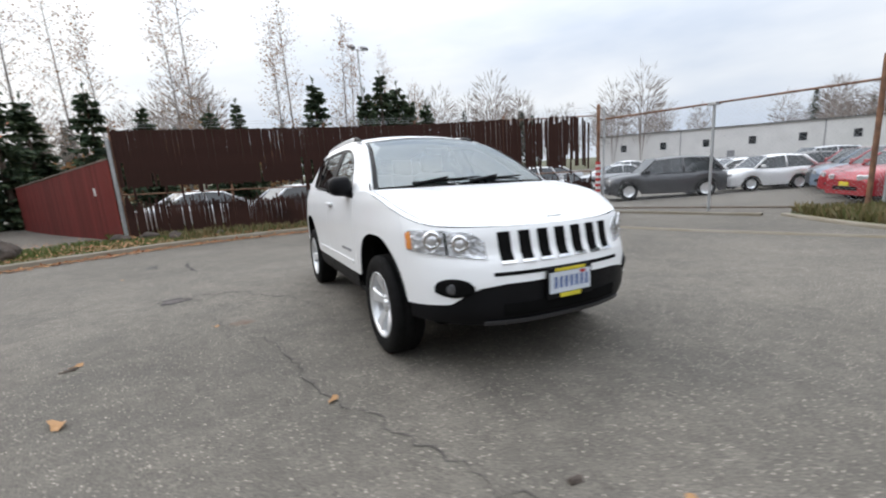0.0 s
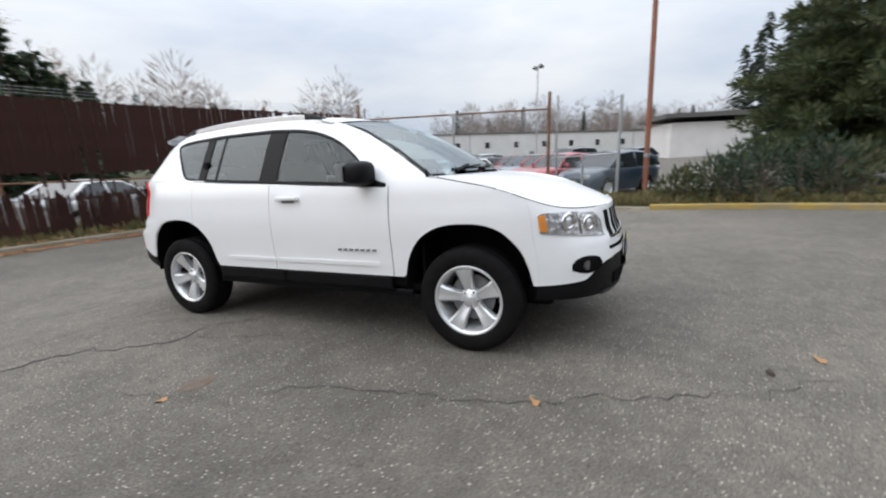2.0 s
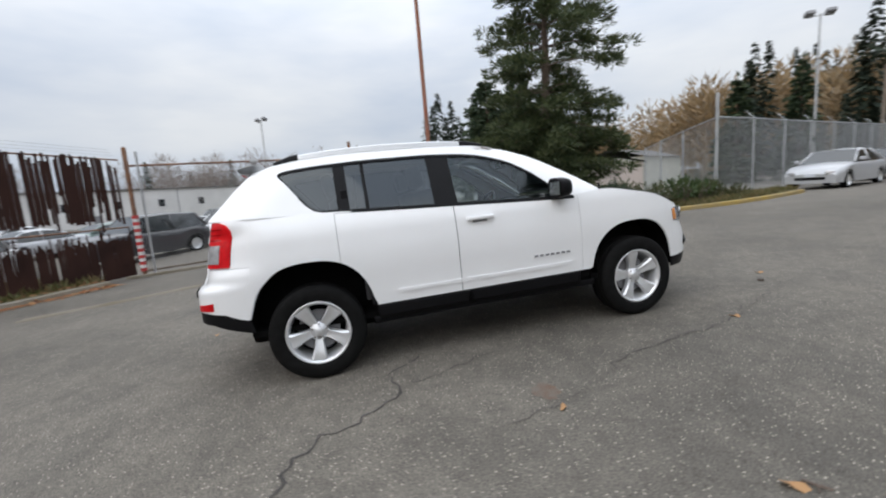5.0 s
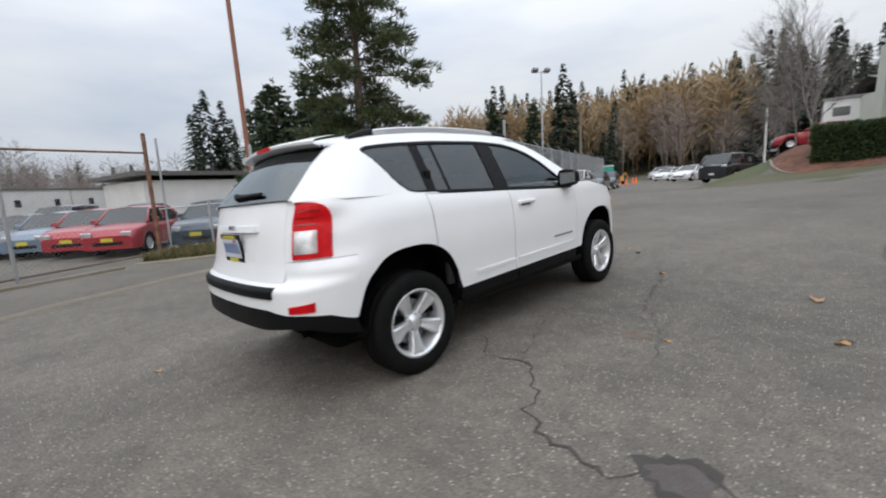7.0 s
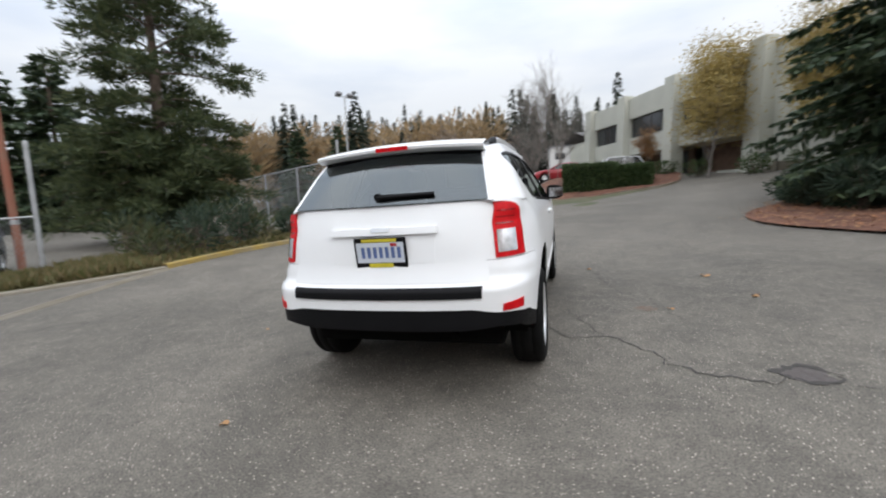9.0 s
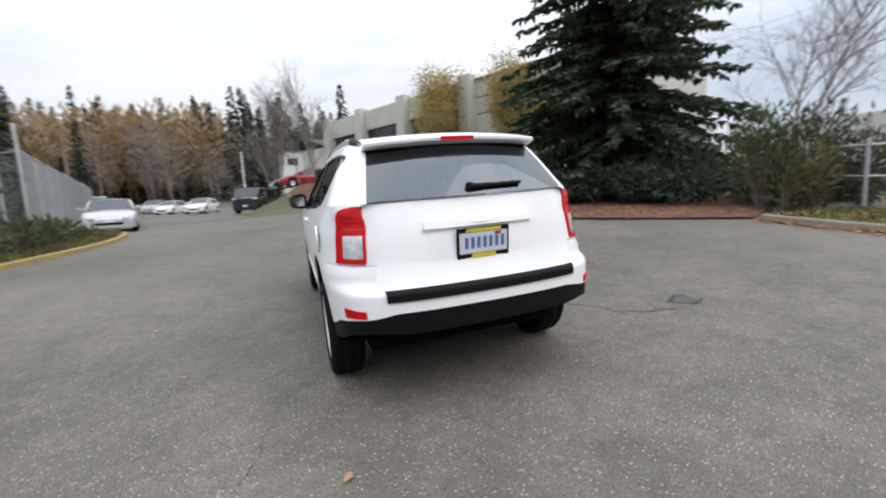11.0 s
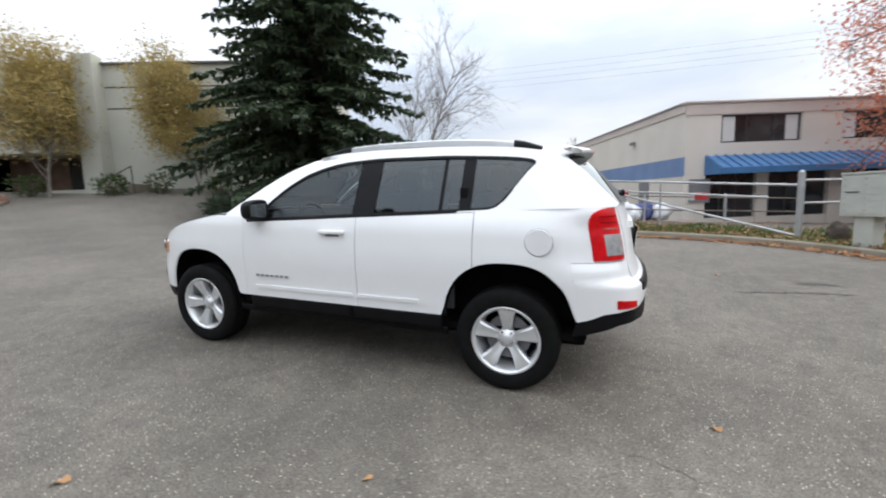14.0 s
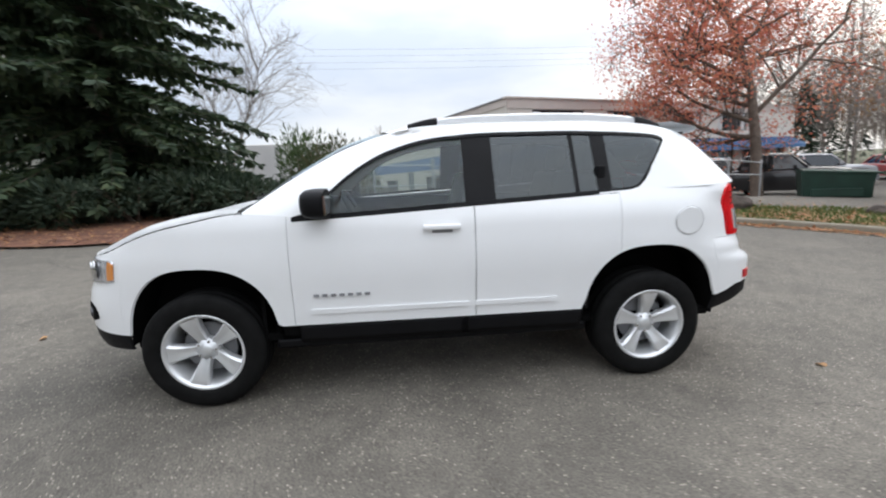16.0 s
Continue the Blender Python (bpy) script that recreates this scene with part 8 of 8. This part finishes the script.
for k, (x, y) in enumerate(((-15.6, 41.5), (-15.7, 43.5), (-15.8, 45.5), (-16.2, 47.5))):
    c = thing("traffic_cone", "orange traffic cone by the road works", "cone", "traffic cones", at=on(x, y))
    part("cone", tubed(((0, 0, 0.03), (0, 0, 0.75), 0.17, 0.03), n=12), M["orange"], c)
    part("base", boxed(-0.22, 0.22, -0.22, 0.22, 0, 0.035), M["orange"], c)

# ==== marks on the tarmac ====
def crack(pts, w_, seed, label="open crack in the tarmac"):
    """A wandering crack, lying on the tarmac."""
    r = random.Random(seed)
    P = along(pts, 0.05)
    rows = []
    for i, (x, y) in enumerate(P):
        a, b = P[max(0, i - 1)], P[min(len(P) - 1, i + 1)]
        tx_, ty_ = b[0] - a[0], b[1] - a[1]
        k = max(1e-6, math.hypot(tx_, ty_))
        nx, ny = -ty_ / k, tx_ / k
        j = r.gauss(0, 0.018)
        ww = w_ * r.uniform(0.25, 1.3) * (1 if 2 < i < len(P) - 3 else 0.3)
        x, y = x + nx * j, y + ny * j
        z = H(x, y) + 0.004
        rows.append([(x - nx * ww / 2, y - ny * ww / 2, z), (x + nx * ww / 2, y + ny * ww / 2, z)])
    tagged(part("crack", sheet(rows), M["crack"]), label, "crack", "cracks in the tarmac")


def G_(x, y):
    """From the yard's own plane to the world, in plan."""
    v = SLOPE @ Vector((x, y, 0))
    return v.x, v.y


crack([(0.70, -0.55), (0.88, -0.68), (1.02, -0.91), (1.03, -1.09)], 0.011, 1)
crack([(1.02, -0.92), (1.16, -0.86), (1.31, -0.83), (1.45, -0.95), (1.60, -1.13), (1.70, -1.30), (1.82, -1.44), (1.99, -1.48), (2.19, -1.53), (2.31, -1.45)], 0.019, 2)
crack([(1.30, -0.82), (1.18, -0.50), (1.05, -0.2), (0.97, 0.09)], 0.008, 4)
crack([(1.72, 0.35), (1.56, 0.62), (1.47, 1.05), (1.42, 1.5), (1.27, 1.9), (1.06, 2.4), (0.90, 2.82), (0.75, 3.0), (0.61, 3.24)], 0.010, 5)
crack([(1.33, 1.75), (1.20, 1.72), (1.0, 1.85)], 0.005, 6)
crack([(2.53, -1.45), (2.9, -1.7), (3.4, -1.9)], 0.008, 7)
crack([(4.18, 6.04), (3.66, 5.6), (3.19, 4.89), (3.06, 4.13), (3.03, 3.16), (3.28, 2.41), (3.54, 1.84)], 0.014, 8)
crack([(1.72, 0.35), (1.9, 0.0), (2.0, -0.5)], 0.005, 9)
crack([(2.36, -3.35), (2.47, -3.8), (2.56, -4.2), (2.60, -4.7)], 0.050, 10, "dark tarred seam in the tarmac")
crack([(3.0, -4.1), (3.05, -4.5), (3.02, -4.8)], 0.040, 11, "dark tarred seam in the tarmac")
crack([(-1.25, -1.75), (-1.32, -2.1), (-1.45, -2.5)], 0.004, 13)


def stain(x, y, rx, ry, material, seed, label, category="stain"):
    bm = bmesh.new()
    c = bm.verts.new((x, y, H(x, y) + 0.003))
    ring = []
    for i in range(40):
        a = 2 * math.pi * i / 40
        k = 1 + 0.45 * noise.noise((math.cos(a) * 1.4 + seed, math.sin(a) * 1.4, seed)) + 0.2 * noise.noise((math.cos(a) * 4, math.sin(a) * 4, seed))
        px, py = x + rx * k * math.cos(a), y + ry * k * math.sin(a)
        ring.append(bm.verts.new((px, py, H(px, py) + 0.003)))
    for i in range(40):
        bm.faces.new((c, ring[i], ring[(i + 1) % 40]))
    tagged(part("stain", bm, material), label, category)


M["patch"] = mat("old round patch of tarmac", (0.145, 0.128, 0.122), 0.9, second=(0.105, 0.088, 0.082), scale=22, bump=1.0, bscale=90)
stain(*G_(2.42, -1.40), 0.15, 0.11, M["patch"], 4, "round worn patch in the tarmac", "patch")
mhx, mhy = G_(2.42, -1.40)
stain(1.74, -0.05, 0.10, 0.075, M["rust_stain"], 2, "faint rusty stain on the tarmac")
stain(3.1, -4.45, 0.08, 0.20, M["oil_stain"], 8, "dark oily stain on the tarmac")
crack([(mhx + 0.16 * math.cos(a), mhy + 0.12 * math.sin(a)) for a in np.linspace(0, 6.25, 22)], 0.065, 12, "ragged ring of dark earth round the patch")

lr = random.Random(31)
leaf_mes = []
for k in range(6):
    pts = []
    for i in range(9):
        a = 2 * math.pi * i / 9
        rr = 0.05 * (0.6 + 0.5 * abs(math.cos(a))) * lr.uniform(0.8, 1.2)
        pts.append((rr * math.cos(a), rr * 0.7 * math.sin(a), 0.012 * math.sin(a * 2) + 0.012))
    bm = bmesh.new()
    c = bm.verts.new((0, 0, 0.004))
    vs = [bm.verts.new(p) for p in pts]
    for i in range(9):
        bm.faces.new((c, vs[i], vs[(i + 1) % 9]))
    leaf_mes.append(mesh_of(bm, "leaf"))


def leaf(x, y, k=1.0):
    ob = obj("fallen_leaf", lr.choice(leaf_mes), M["fallen"], at=on(x, y, 0.004, lr.uniform(0, 360), k))
    tagged(ob, "dry orange-brown leaf lying on the tarmac", "leaf", "fallen leaves")


for x, y, k in ((1.96, -0.06, 0.6), (1.32, 1.82, 0.7), (2.62, 1.32, 1.25), (2.80, 0.38, 0.8), (0.40, 3.2, 0.8), (-2.4, 0.43, 0.8), (-0.92, -2.49, 0.7), (-1.9, -0.9, 0.5), (3.3, -3.4, 0.6)):
    leaf(x, y, k)
tagged(part("twig", tubed(((2.79, 0.43, H(2.79, 0.43) + 0.008), (2.87, 0.47, H(2.87, 0.47) + 0.012), 0.007, 0.004), ((2.83, 0.45, H(2.83, 0.45) + 0.01), (2.86, 0.42, H(2.86, 0.42) + 0.012), 0.004, 0.003), n=5), M["bark"]), "short dark twig lying on the tarmac", "twig")
tagged(part("pebble", tubed(((*G_(0.628, 2.923), H(*G_(0.628, 2.923))), (G_(0.628, 2.923)[0] + 0.05, G_(0.628, 2.923)[1], H(*G_(0.628, 2.923)) + 0.012), 0.019, 0.013), n=7), M["rock"]), "dark pebble on the tarmac", "pebble")
# drifts of leaves along the kerb and on the verge
s = Sprays(91)
for _ in range(15000):
    i = int(s.r.integers(0, len(south) - 1))
    u = s.r.random()
    x = south[i][0] + (south[i + 1][0] - south[i][0]) * u
    y = south[i][1] + (south[i + 1][1] - south[i][1]) * u
    t = s.r.normal() * 1.5
    a, b = south[i], south[i + 1]
    k = math.hypot(b[0] - a[0], b[1] - a[1])
    d_ = (abs(t) * 1.2 + 0.15) if s.r.random() < 0.62 else -abs(s.r.normal()) * 0.16 - 0.02
    x, y = x - (b[1] - a[1]) / k * d_, y + (b[0] - a[0]) / k * d_
    z = H(x, y) + (0.13 if d_ > 0.05 else 0.012)
    s.blade((x, y, z), (s.r.normal(), s.r.normal(), 0.15), s.r.uniform(0.05, 0.11), s.r.uniform(0.04, 0.07), (0, 0, 1))
tagged(obj("leaf_litter", s.mesh("leaf_litter"), M["fallen"]), "drifts of orange fallen leaves along the kerb", "leaves", kind="stuff")
s = Sprays(92)
for _ in range(2600):
    i = int(s.r.integers(0, len(bed) - 1))
    t = abs(s.r.normal()) * 0.25
    x, y = bed[i][0] + (bed_out[i][0] - bed[i][0]) * t + s.r.normal() * 0.3, bed[i][1] + (bed_out[i][1] - bed[i][1]) * t + s.r.normal() * 0.3
    s.blade((x, y, H(x, y) + 0.09), (s.r.normal(), s.r.normal(), 0.15), s.r.uniform(0.05, 0.1), s.r.uniform(0.04, 0.07), (0, 0, 1))
tagged(obj("leaf_litter", s.mesh("leaf_litter"), M["fallen"]), "brown fallen leaves on the mulch bed", "leaves", kind="stuff")
